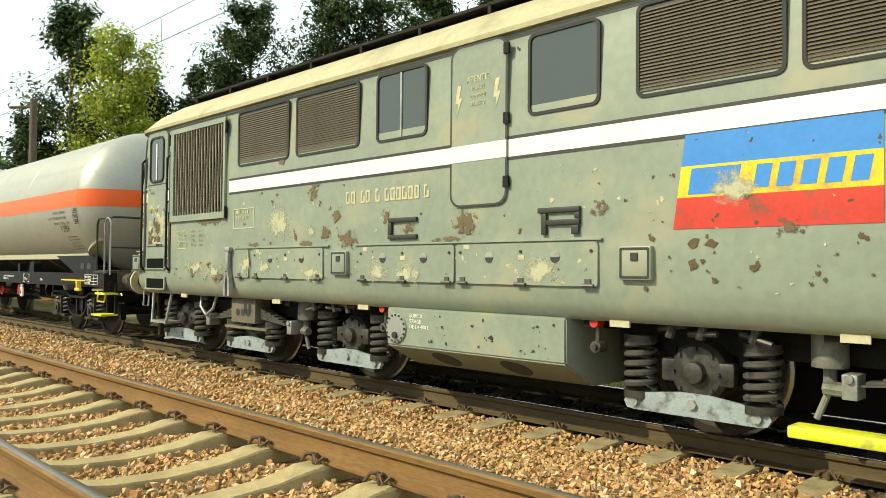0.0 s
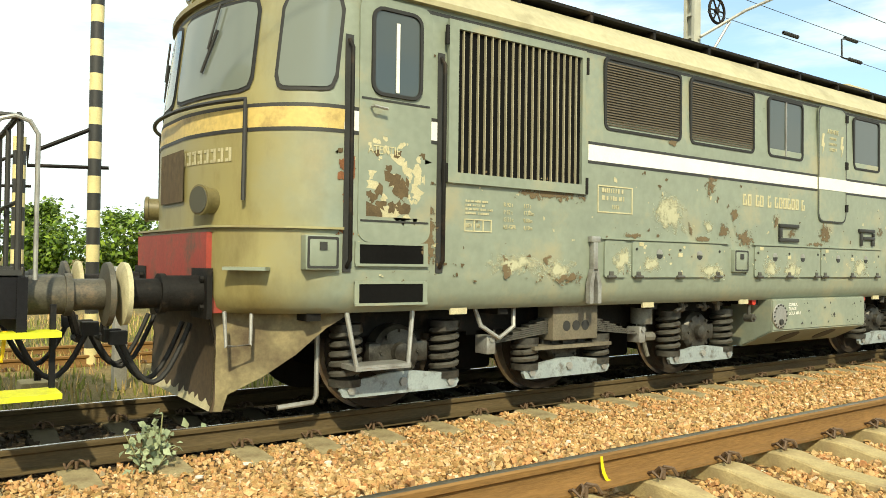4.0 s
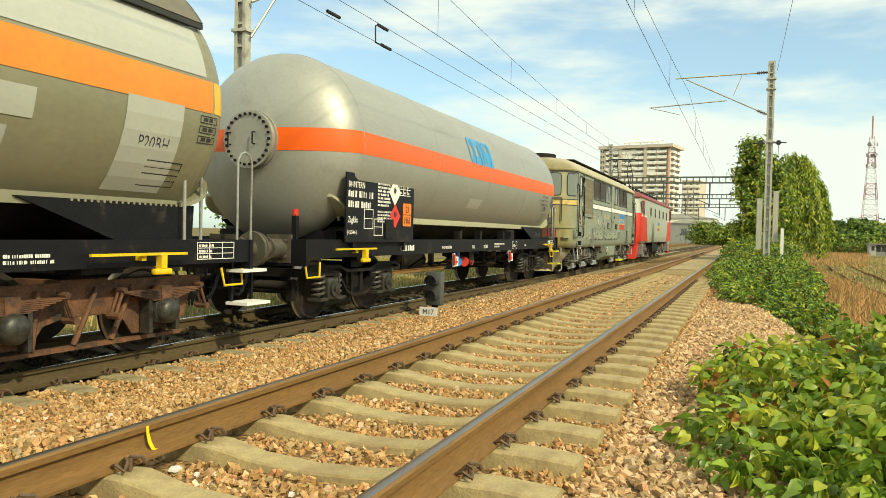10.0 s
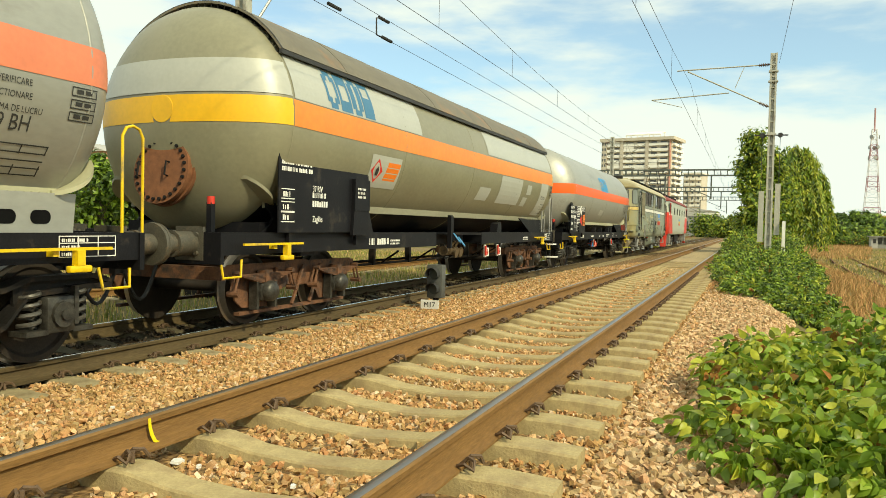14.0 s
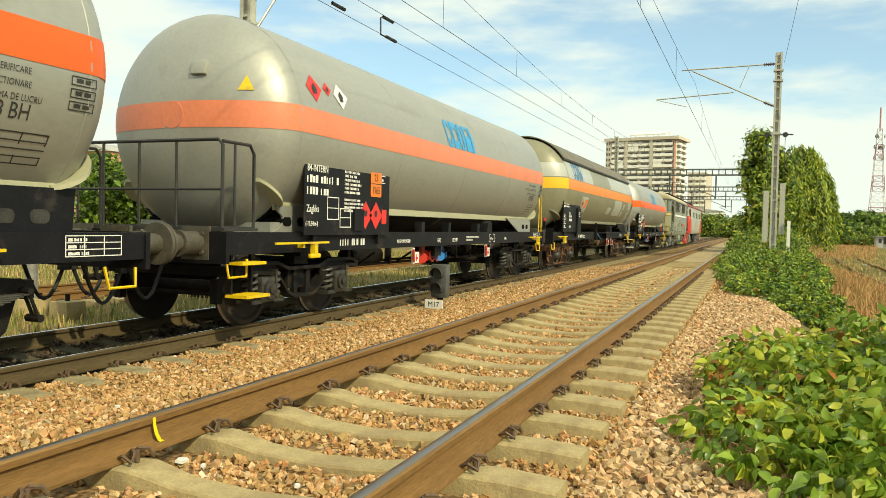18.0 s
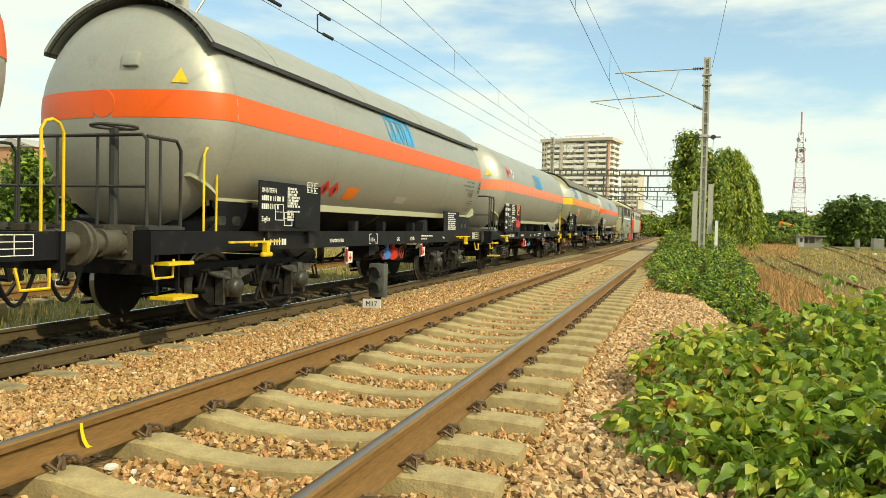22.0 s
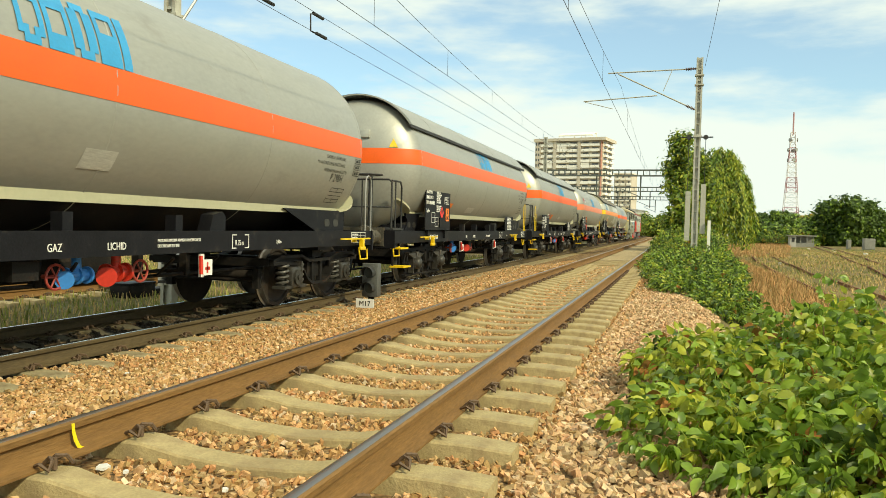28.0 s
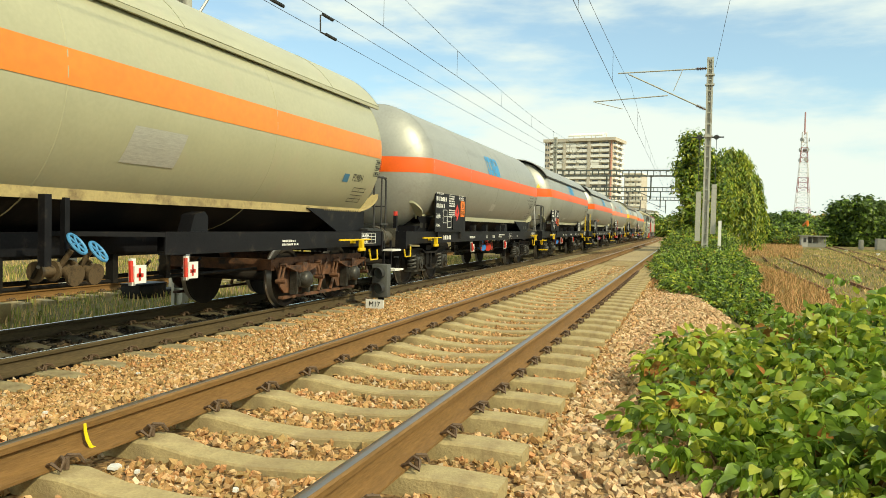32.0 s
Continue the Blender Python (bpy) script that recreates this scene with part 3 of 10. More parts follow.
def railway(label, y0, z0, body, head, x_from, x_to, near_from, near_to, far_range, pitch=0.6, first=0.0, sl=None, ballast_cover=None):
    tr = thing("railway_track", label, "railway track", (0, y0, z0), kind="structure")
    me = rail_mesh("rail", x_from, x_to, body, head)
    for s in (-1, 1):
        part("rail", me, None, tr, at=(0, s * GAUGE, 0))
    x = first + math.ceil((near_from - first) / pitch) * pitch
    clips = B()
    while x < near_to:
        ang = random.uniform(-0.4, 0.4)
        part("sleeper", sl, None, tr, at=pose(x + random.uniform(-0.012, 0.012), random.uniform(-0.012, 0.012), -0.178, 0, random.uniform(-0.5, 0.5), ang))
        if near_from <= x < min(near_to, 22):
            for s in (-1, 1):
                for q in (-1, 1):
                    clip_bm(clips, x, s * GAUGE + q * 0.045, -0.172, q)
        x += pitch
    part("rail_clip", clips, M_CLIP, tr)["kind"] = "stuff"
    far = B()
    for a, b in far_range:
        x = first + math.ceil((a - first) / pitch) * pitch
        while x < b:
            box(far, x - 0.12, x + 0.12, -1.28, 1.28, -0.4, -0.205)
            x += pitch
    part("far_sleepers", far, M_CONC, tr)["kind"] = "stuff"
    return tr


build_ground()
SLEEPER = sleeper_mesh("sleeper", 1.28, 0.062, 0.245, 0.24)
SLEEPER2 = sleeper_mesh("sleeper", 1.28, 0.045, 0.27, 0.24, M_CONC2)
railway("single line of worn brown steel rails on concrete sleepers", Y_NEAR, 0.0, M_RAIL, M_RAILDULL, -300, 500, -30, 26, [(-90, -30), (26, 60)], first=0.42, sl=SLEEPER)
railway("main line of dark steel rails on concrete sleepers under the train", Y_TRAIN, Z_TRAIN, M_RAIL2, M_RAILTOP, -300, 500, -26, 44, [(-90, -26), (44, 90)], first=-0.15, sl=SLEEPER2)


# ---- broken stone ----
def stones(name, label, areas, avoid, seed, material):
    """Thousands of small angular stones, joined: areas of (x0, x1, y0, y1, per square metre, size)."""
    rng = np.random.default_rng(seed)
    hexa = np.array([(-1, -1, -1), (1, -1, -1), (1, 1, -1), (-1, 1, -1), (-1, -1, 1), (1, -1, 1), (1, 1, 1), (-1, 1, 1)], float) * 0.72
    tri = np.array([(0, 2, 1), (0, 3, 2), (4, 5, 6), (4, 6, 7), (0, 1, 5), (0, 5, 4), (1, 2, 6), (1, 6, 5), (2, 3, 7), (2, 7, 6), (3, 0, 4), (3, 4, 7)])
    pos, size = [], []
    for x0, x1, y0, y1, dens, sz in areas:
        n = int((x1 - x0) * (y1 - y0) * dens)
        p = np.stack([rng.uniform(x0, x1, n), rng.uniform(y0, y1, n)], 1)
        keep = np.array([not avoid(x, y) for x, y in p])
        p = p[keep]
        pos.append(p)
        size.append(sz * rng.uniform(0.55, 1.35, len(p)))
    p, s = np.concatenate(pos), np.concatenate(size)
    n = len(p)
    z = np.array([ground_z(x, y) for x, y in p]) + s * rng.uniform(0.0, 0.55, n)
    v = hexa[None] * rng.uniform(0.55, 1.25, (n, 8, 1)) * rng.uniform(0.75, 1.2, (n, 8, 3)) * (s[:, None, None] / 2)
    v *= rng.uniform(0.55, 1.35, (n, 1, 3))
    a, b = rng.uniform(0, 2 * np.pi, n), rng.uniform(0, 2 * np.pi, n)
    ca, sa, cb, sb = np.cos(a), np.sin(a), np.cos(b), np.sin(b)
    x1 = v[:, :, 0] * ca[:, None] - v[:, :, 1] * sa[:, None]
    y1 = v[:, :, 0] * sa[:, None] + v[:, :, 1] * ca[:, None]
    y2 = y1 * cb[:, None] - v[:, :, 2] * sb[:, None]
    z2 = y1 * sb[:, None] + v[:, :, 2] * cb[:, None]
    verts = np.stack([x1 + p[:, 0:1], y2 + p[:, 1:2], z2 + z[:, None]], 2).reshape(-1, 3)
    faces = (tri[None] + (np.arange(n) * 8)[:, None, None]).reshape(-1)
    me = bpy.data.meshes.new(name)
    me.vertices.add(len(verts))
    me.vertices.foreach_set("co", verts.ravel())
    me.loops.add(len(faces))
    me.loops.foreach_set("vertex_index", faces.astype(np.int32))
    me.polygons.add(len(faces) // 3)
    me.polygons.foreach_set("loop_start", np.arange(0, len(faces), 3, dtype=np.int32))
    me.update(calc_edges=True)
    me.shade_flat()
    me.materials.append(material)
    return tagged(new(name, me), label, "ballast", kind="stuff")


def on_sleeper(x, y):
    for y0, first in ((Y_NEAR, 0.42), (Y_TRAIN, -0.15)):
        if abs(abs(y - y0) - GAUGE) < 0.085:
            return True
        if abs(y - y0) < 1.27:
            d = (x - first) % 0.6
            if min(d, 0.6 - d) < 0.10:
                return True
    return False


def bed_edge(x):
    return -0.80 + 0.75 * smooth(12.3, 15.5, x) + 0.12 * math.sin(x * 1.7)


def no_stone(x, y):
    return on_sleeper(x, y) or y < bed_edge(x)


stones("ballast", "tan and reddish crushed stone between and beside the tracks",
       [(-2, 9, 0.55, 5.9, 900, 0.036), (-9, -2, 0.55, 5.9, 620, 0.039), (9, 14, 0.55, 5.9, 620, 0.039), (-24, -9, 0.5, 6.0, 240, 0.052), (14, 30, 0.4, 6.0, 240, 0.052)], no_stone, 5, M_BALLAST)
stones("shoulder_ballast", "pale pinkish crushed stone heaped on the shoulder of the track",
       [(-3, 16, -1.0, 0.72, 1000, 0.044)], no_stone, 15, M_BALLPALE)
stones("oiled_shaded_ballast", "oily crushed stone, darkened for the shade under the train", [(-14, 34, 5.9, 8.3, 150, 0.05)], no_stone, 6, M_BALLDARK)
bm = B()
box(bm, 30.0, 160.0, Y_NEAR - GAUGE + 0.08, Y_NEAR + GAUGE - 0.08, -0.40, -0.186)
tagged(part("gravel_fill", bm, mat("fine_gravel", (0.36, 0.28, 0.16), 0.95, var=0.3, scale=9, bump=0.6, bump_scale=60, spec=0.1)), "pale fine gravel filling the track between the rails", "gravel", kind="structure")

# ---- lettering ----
def text_mesh(s, size, material, depth=0.002, align="LEFT", wide=1.0):
    cu = bpy.data.curves.new("lettering", "FONT")
    cu.body, cu.size, cu.extrude, cu.align_x = s, size, depth, align
    cu.resolution_u = 2
    ob = bpy.data.objects.new("lettering", cu)
    me = bpy.data.meshes.new_from_object(ob)
    bpy.data.objects.remove(ob)
    bpy.data.curves.remove(cu)
    me.transform(Matrix.Diagonal((wide, 1, 1, 1)))
    me.materials.clear()
    me.materials.append(material)
    return me


SIDE = Matrix(((1, 0, 0, 0), (0, 0, -1, 0), (0, 1, 0, 0), (0, 0, 0, 1)))      # text plane turned to face -y


def letter(s, size, material, parent, x, y, z, align="LEFT", wide=0.8, name="lettering", rot=None):
    m = Matrix.Translation((x, y, z)) @ (rot or Matrix()) @ SIDE
    return part(name, text_mesh(s, size, material, align=align, wide=wide), None, parent, at=m)


def bars(bm, x, z, w, rows, y, h=0.028, gap=0.05, seed=1, thick=0.003):
    """Lines of writing too small to read, as rows of short bars."""
    r = random.Random(seed)
    lw, lg = max(0.015, h * 0.52), max(0.006, h * 0.20)
    for i in range(rows):
        u, end = x, x + w * r.uniform(0.7, 1.0)
        while u < end:
            for _ in range(r.randint(3, 9)):
                if u + lw > end:
                    break
                top = h * r.choice((1.0, 1.0, 1.0, 0.86))
                box(bm, u, u + lw * r.choice((1.0, 1.0, 0.45)), y - thick, y, z - i * gap, z - i * gap + top)
                u += lw + lg
            u += lw * 1.1


# ---- the train: shared running gear ----
def wheelset_mesh(r):
    bm = B()
    tube(bm, [(0, -0.98, 0), (0, 0.98, 0)], 0.075, 12)
    for s in (-1, 1):
        lathe(bm, [(s * 0.66, r * 0.30), (s * 0.675, r + 0.028), (s * 0.70, r + 0.026), (s * 0.712, r), (s * 0.80, r - 0.004), (s * 0.802, r * 0.88), (s * 0.775, r * 0.82), (s * 0.755, r * 0.42), (s * 0.80, r * 0.30), (s * 0.83, r * 0.24)], "y", 36)
    me = mesh_of("wheelset", bm, (M_WHEEL, M_TREAD), True)
    for p in me.polygons:
        c = p.center
        if abs((c.x ** 2 + c.z ** 2) ** 0.5 - r) < 0.012 and 0.70 < abs(c.y) < 0.81:
            p.material_index = 1
    return me


WHEEL_W = wheelset_mesh(0.46)
WHEEL_L = wheelset_mesh(0.55)
SPINNING = []


def wheelset(parent, me, x, r):
    ob = part("wheelset", me, None, parent, at=(x, 0, r))
    SPINNING.append((ob, x, r))
    return ob


def coil_bogie():
    """A freight bogie with coil springs: curved side frames, axle boxes between pairs of springs."""
    fr = B()
    for s in (-1, 1):
        top = [(-1.52, 0.74), (-1.30, 0.80), (-0.62, 0.80), (-0.38, 0.72), (0.38, 0.72), (0.62, 0.80), (1.30, 0.80), (1.52, 0.74)]
        low = [(1.52, 0.66), (1.25, 0.66), (0.62, 0.62), (0.40, 0.38), (0.22, 0.30), (-0.22, 0.30), (-0.40, 0.38), (-0.62, 0.62), (-1.25, 0.66), (-1.52, 0.66)]
        # web plates only at the ends, so that the cradle between the axles stays open
        for d in (-1, 1):
            prism(fr, [(d * 1.52, 0.74), (d * 1.30, 0.80), (d * 0.62, 0.80), (d * 0.62, 0.62), (d * 1.25, 0.66), (d * 1.52, 0.66)], s * 0.985, s * 1.02)
            prism(fr, [(d * 0.62, 0.80), (d * 0.50, 0.755), (d * 0.52, 0.53), (d * 0.62, 0.62)], s * 0.985, s * 1.02)
            prism(fr, [(d * 0.20, 0.72), (d * 0.12, 0.72), (d * 0.10, 0.32), (d * 0.18, 0.32)], s * 0.97, s * 1.04)
        for a, b in zip(top, top[1:]):
            prism(fr, [a, b, (b[0], b[1] - 0.045), (a[0], a[1] - 0.045)], s * 0.91, s * 1.085)
        for a, b in zip(low, low[1:]):
            prism(fr, [a, b, (b[0], b[1] + 0.045), (a[0], a[1] + 0.045)], s * 0.91, s * 1.085)
        box(fr, -0.16, 0.16, s * 0.96 - 0.06, s * 0.96 + 0.10, 0.74, 0.88)
    box(fr, -0.28, 0.28, -1.0, 1.0, 0.42, 0.72)
    for x in (-1.5, 1.5):
        box(fr, x - 0.04, x + 0.04, -1.0, 1.0, 0.64, 0.76)
    sp = B()
    spring(sp, 0, 0, 0.34, 0.66, 0.085, 0.021, 4)
    seat = B()
    box(seat, -0.11, 0.11, -0.11, 0.11, 0.29, 0.335)
    bx = B()
    box(bx, -0.15, 0.15, -0.12, 0.13, 0.30, 0.62, 0.025)
    tube(bx, [(0, -0.08, 0.46), (0, -0.155, 0.46)], 0.115, 12)
    tube(bx, [(0, -0.15, 0.46), (0, -0.18, 0.46)], 0.05, 8)
    box(bx, 0.13, 0.17, -0.13, 0.07, 0.36, 0.70)
    br = B()
    tube(br, [(0, -0.75, 0.42), (0, 0.75, 0.42)], 0.03, 6)
    for s in (-1, 1):
        box(br, -0.05, 0.05, s * 0.70, s * 0.80, 0.30, 0.60)
    corners = [(ax, s) for ax in (-0.9, 0.9) for s in (-1, 1)]
    coil_at = [pose(ax + d, s * 1.02, 0) for ax, s in corners for d in (-0.24, 0.24)]
    return mesh_of("bogie_frame", fr, M_UNDER), (
        ("coil_spring", mesh_of("coil_spring", sp, M_SPRING, True), coil_at),
        ("spring_seat", mesh_of("spring_seat", seat, M_AXLEBOX), coil_at),
        ("axle_box", mesh_of("axle_box", bx, M_AXLEBOX, True), [pose(ax, s * 1.02, 0, 0, 0, 0 if s < 0 else 180) for ax, s in corners]),
        ("brake_beam", mesh_of("brake_beam", br, M_UNDER), [pose(ax + d, 0, 0) for ax in (-0.9, 0.9) for d in (-0.53, 0.53)]))


def leaf_bogie(mat_frame):
    """A plate-frame freight bogie with leaf springs hung on shackles."""
    fr, sp, bx, sh = B(), B(), B(), B()
    for k in range(7):
        ln, z = 0.56 - k * 0.062, 0.66 - k * 0.016
        box(sp, -ln, ln, -0.055, 0.055, z - 0.012, z)
    box(sp, -0.07, 0.07, -0.07, 0.07, 0.50, 0.70)
    box(bx, -0.15, 0.15, -0.07, 0.13, 0.32, 0.54, 0.03)
    lathe(bx, [(-0.05, 0.135), (-0.13, 0.13), (-0.165, 0.10), (-0.185, 0.04)], "y", 14, (0, 0, 0.44))
    for d in (-1, 1):
        box(bx, d * 0.195 - 0.025, d * 0.195 + 0.025, -0.05, 0.07, 0.22, 0.58)
    for e_ in (-0.03, 0.03):
        tube(sh, [(-0.05, e_, 0.68), (0.05, e_, 0.44)], 0.016, 6)
    tube(sh, [(0.05, -0.06, 0.44), (0.05, 0.10, 0.44)], 0.035, 8)
    tube(sh, [(-0.05, -0.06, 0.68), (-0.05, 0.06, 0.68)], 0.03, 8)
    for s in (-1, 1):
        pts = [(-1.62, 0.70), (-1.50, 0.78), (1.50, 0.78), (1.62, 0.70), (1.45, 0.60), (1.36, 0.34), (1.22, 0.24), (0.60, 0.22), (0.46, 0.40), (0.20, 0.46), (-0.20, 0.46), (-0.46, 0.40), (-0.60, 0.22), (-1.22, 0.24), (-1.36, 0.34), (-1.45, 0.60)]
        prism(fr, pts, s * 0.93, s * 0.955)
        box(fr, -1.30, 1.30, s * 0.94 - 0.03, s * 0.94 + 0.05, 0.15, 0.19)
        for x in (-0.45, 0.0, 0.45):
            tube(fr, [(x - 0.14, s * 0.97, 0.20), (x + 0.10 * (1 if x >= 0 else -1), s * 1.0, 0.72)], 0.028, 6)
    box(fr, -0.28, 0.28, -0.95, 0.95, 0.45, 0.80)
    for x in (-1.58, 1.58):
        box(fr, x - 0.05, x + 0.05, -0.95, 0.95, 0.60, 0.76)
    corners = [(ax, s) for ax in (-0.9, 0.9) for s in (-1, 1)]
    turn = {-1: 0, 1: 180}
    return mesh_of("bogie_frame", fr, mat_frame), (
        ("leaf_spring", mesh_of("leaf_spring", sp, M_SPRING if mat_frame is M_UNDER else mat_frame), [pose(ax, s * 1.06, 0, 0, 0, turn[s]) for ax, s in corners]),
        ("axle_box", mesh_of("axle_box", bx, M_AXLEBOX, True), [pose(ax, s * 1.05, 0, 0, 0, turn[s]) for ax, s in corners]),
        ("spring_shackle", mesh_of("spring_shackle", sh, mat_frame, True), [pose(ax + d * 0.61, s * 1.06, 0, 0, 0, 0 if d > 0 else 180) for ax, s in corners for d in (-1, 1)]))


COIL = coil_bogie()
LEAF_RUST = leaf_bogie(M_RUSTBOGIE)
LEAF_DARK = leaf_bogie(M_UNDER)


def put_bogie(parent, kind, x):
    fr = part("bogie", kind[0], None, parent, at=(x, 0, 0))
    for nm, me, places in kind[1]:
        for m in places:
            part(nm, me, None, fr, at=m)
    for ax in (-0.9, 0.9):
        wheelset(fr, WHEEL_W, ax, 0.46)
    return fr


def buffer_bm(bm, x, d, y, z=1.05):
    """A sprung side buffer; d is the way that it points."""
    box(bm, x, x + d * 0.04, y - 0.19, y + 0.19, z - 0.19, z + 0.19)
    tube(bm, [(x, y, z), (x + d * 0.34, y, z)], 0.135, 18)
    tube(bm, [(x + d * 0.30, y, z), (x + d * 0.345, y, z)], 0.15, 18)
    tube(bm, [(x + d * 0.26, y, z), (x + d * 0.56, y, z)], 0.11, 16)
    for a in range(4):
        t = radians(45 + 90 * a)
        tube(bm, [(x + d * 0.03, y + 0.15 * math.cos(t), z + 0.15 * math.sin(t)), (x + d * 0.07, y + 0.15 * math.cos(t), z + 0.15 * math.sin(t))], 0.025, 6)


def buffer_head_bm(bm, x, d, y, z=1.05):
    lathe(bm, [(x + d * 0.555, 0.10), (x + d * 0.565, 0.225), (x + d * 0.60, 0.23), (x + d * 0.612, 0.20), (x + d * 0.62, 0.10)], "x", 28, (0, y, z))


def hose(parent, x, d, y, z):
    bm = B()
    pts = [(x + d * (0.02 + 0.55 * t), y, z - 0.42 * math.sin(math.pi * t) - 0.05 * t) for t in np.linspace(0, 1, 11)]
    tube(bm, pts, 0.021, 8)
    box(bm, x + d * 0.50, x + d * 0.62, y - 0.04, y + 0.04, z - 0.14, z - 0.04)
    part("brake_hose", bm, M_RUBBER, parent)


def screw_coupling(parent, x, d):
    bm = B()
    tube(bm, [(x - d * 0.1, 0, 1.05), (x + d * 0.30, 0, 1.05)], 0.06, 10)
    tube(bm, [(x + d * 0.26, 0, 1.12), (x + d * 0.36, 0, 1.10), (x + d * 0.38, 0, 1.02), (x + d * 0.30, 0, 0.97)], 0.04, 8)
    for s in (-0.07, 0.07):
        tube(bm, [(x + d * 0.32, s, 1.04), (x + d * 0.50, s, 0.86), (x + d * 0.55, s, 0.66)], 0.022, 8)
    tube(bm, [(x + d * 0.55, -0.10, 0.66), (x + d * 0.55, 0.10, 0.66)], 0.035, 8)
    part("screw_coupling", bm, M_UNDER, parent)


# ---- tank wagons ----
def tank_profile(c, R, head):
    left = [(-c - head * math.cos(radians(a)), R * math.sin(radians(a))) for a in (3, 12, 22, 32, 42, 52, 62, 72, 82, 90)]
    return left + [(u, R) for u in np.linspace(-c, c, 7)[1:-1]] + [(-u, r) for u, r in left[::-1]]


def slab_band(c, R, head, z0, z1, lift, n=3, u_from=None, u_to=None):
    """A strip of paint round a tank between two heights, seen from its axis, lifted a little off the shell."""
    bm = B()
    prof = [(-c - head * math.cos(radians(a)), R * math.sin(radians(a))) for a in (6, 14, 22, 32, 42, 52, 62, 72, 82, 90)]
    prof = prof + [(u, R) for u in np.linspace(-c, c, 9)[1:-1]] + [(-u, r) for u, r in prof[::-1]]
    if u_from is not None:
        prof = [(u_from, R)] + [p for p in prof if u_from < p[0] < u_to] + [(u_to, R)]
    for s in (-1, 1):
        rows = []
        for u, r in prof:
            k = 1 + lift / R
            rows.append([bm.verts.new((u * (1 + lift / (c + head)), s * math.sqrt(max(0.0, (r * k) ** 2 - z * z)), z)) for z in np.linspace(z0, z1, n + 1)])
        for a, b in zip(rows, rows[1:]):
            for i in range(n):
                if len({tuple(v.co) for v in (a[i], a[i + 1], b[i + 1], b[i])}) > 3:
                    bm.faces.new((a[i], a[i + 1], b[i + 1], b[i]))
    bmesh.ops.remove_doubles(bm, verts=bm.verts, dist=0.0005)
    return bm


def on_shell(me, x, z, R, slant=0.0):
    """Lay a flat mesh, drawn in x and y, on the camera side of a tank, its origin at height z over the axis."""
    a0 = math.asin(max(-1, min(1, z / R)))
    for v in me.vertices:
        a = a0 + v.co.y / R
        r = R + 0.004 + v.co.z
        v.co = (x + v.co.x + slant * v.co.y, -r * math.cos(a), r * math.sin(a))
    return me


def plate(w, h, material, rows=6, cols=2, r=0.0):
    bm = B()
    g = [[bm.verts.new((w * i / cols, h * j / rows, 0)) for j in range(rows + 1)] for i in range(cols + 1)]
    for i in range(cols):
        for j in range(rows):
            bm.faces.new((g[i][j], g[i + 1][j], g[i + 1][j + 1], g[i][j + 1]))
    return mesh_of("panel", bm, material)


def diamond(w, material, thick=0.0):
    bm = B()
    vs = [bm.verts.new(p) for p in ((0, -w, thick), (w, 0, thick), (0, w, thick), (-w, 0, thick))]
    bm.faces.new(vs)
    return mesh_of("hazard_diamond", bm, material)


RINGS = ("01110 11011 10001 10001 10001 11011 01110", "11111 11111 10001 10001 10001 11111 11111", "01110 11011 11011 11011 11011 11011 01110", "11111 10001 10001 11111 11111 11111 11111", "11000 11000 11000 11000 11000 11000 11000")


def glyph(k, w, h, material, slant=0.0):
    """One plain block shape of an emblem: an open ring of square cells, leaning a little."""
    bm = B()
    rows = RINGS[k % 5].split()[::-1]
    vs = {}

    def v(i, j):
        if (i, j) not in vs:
            y = h * j / 7
            vs[i, j] = bm.verts.new((w * i / 5 + slant * y, y, 0))
        return vs[i, j]
    for j, row in enumerate(rows):
        for i, ch in enumerate(row):
            if ch == "1":
                bm.faces.new((v(i, j), v(i + 1, j), v(i + 1, j + 1), v(i, j + 1)))
    return mesh_of("emblem_block", bm, material)


def hazard_plate(parent, x, y, z, w=0.36, h=0.34):
    bm = B()
    prism(bm, round_rect(x, x + w, z, z + h, 0.03), y - 0.006, y)
    pl = part("hazard_plate", bm, M_SIGNOR, parent, "orange hazard number plate")
    bm = B()
    box(bm, x + 0.01, x + w - 0.01, y - 0.009, y - 0.006, z + h / 2 - 0.006, z + h / 2 + 0.006)
    part("divider", bm, M_DARK, parent)
    letter("23", h * 0.40, M_DARK, parent, x + w / 2, y - 0.008, z + h * 0.60, "CENTER", 0.85)
    letter("1965", h * 0.40, M_DARK, parent, x + w / 2, y - 0.008, z + h * 0.12, "CENTER", 0.85)
    return pl


def hazard_diamond(parent, x, y, z, w, material, mark):
    ob = part("hazard_diamond", diamond(w, material), None, parent, at=Matrix.Translation((x, y - 0.008, z)) @ SIDE)
    bm = B()
    prism(bm, [(-0.03, -0.02), (0.03, -0.02), (0.045, 0.03), (0.015, 0.09), (0.0, 0.05), (-0.035, 0.075), (-0.045, 0.02)], -0.002, 0.0)
    part("flame_symbol", bm, mark, parent, at=(x, y - 0.011, z))
    return ob


def loop_rail(bm, x, y, z0, z1, w, r=0.017, axis="x"):
    """A hairpin handrail."""
    def pt(d, z):
        return (x + d, y, z) if axis == "x" else (x, y + d, z)
    tube(bm, [pt(-w / 2, z0), pt(-w / 2, z1 - w * 0.4), pt(-w * 0.32, z1 - w * 0.1), pt(0, z1), pt(w * 0.32, z1 - w * 0.1), pt(w / 2, z1 - w * 0.4), pt(w / 2, z0)], r, 8)


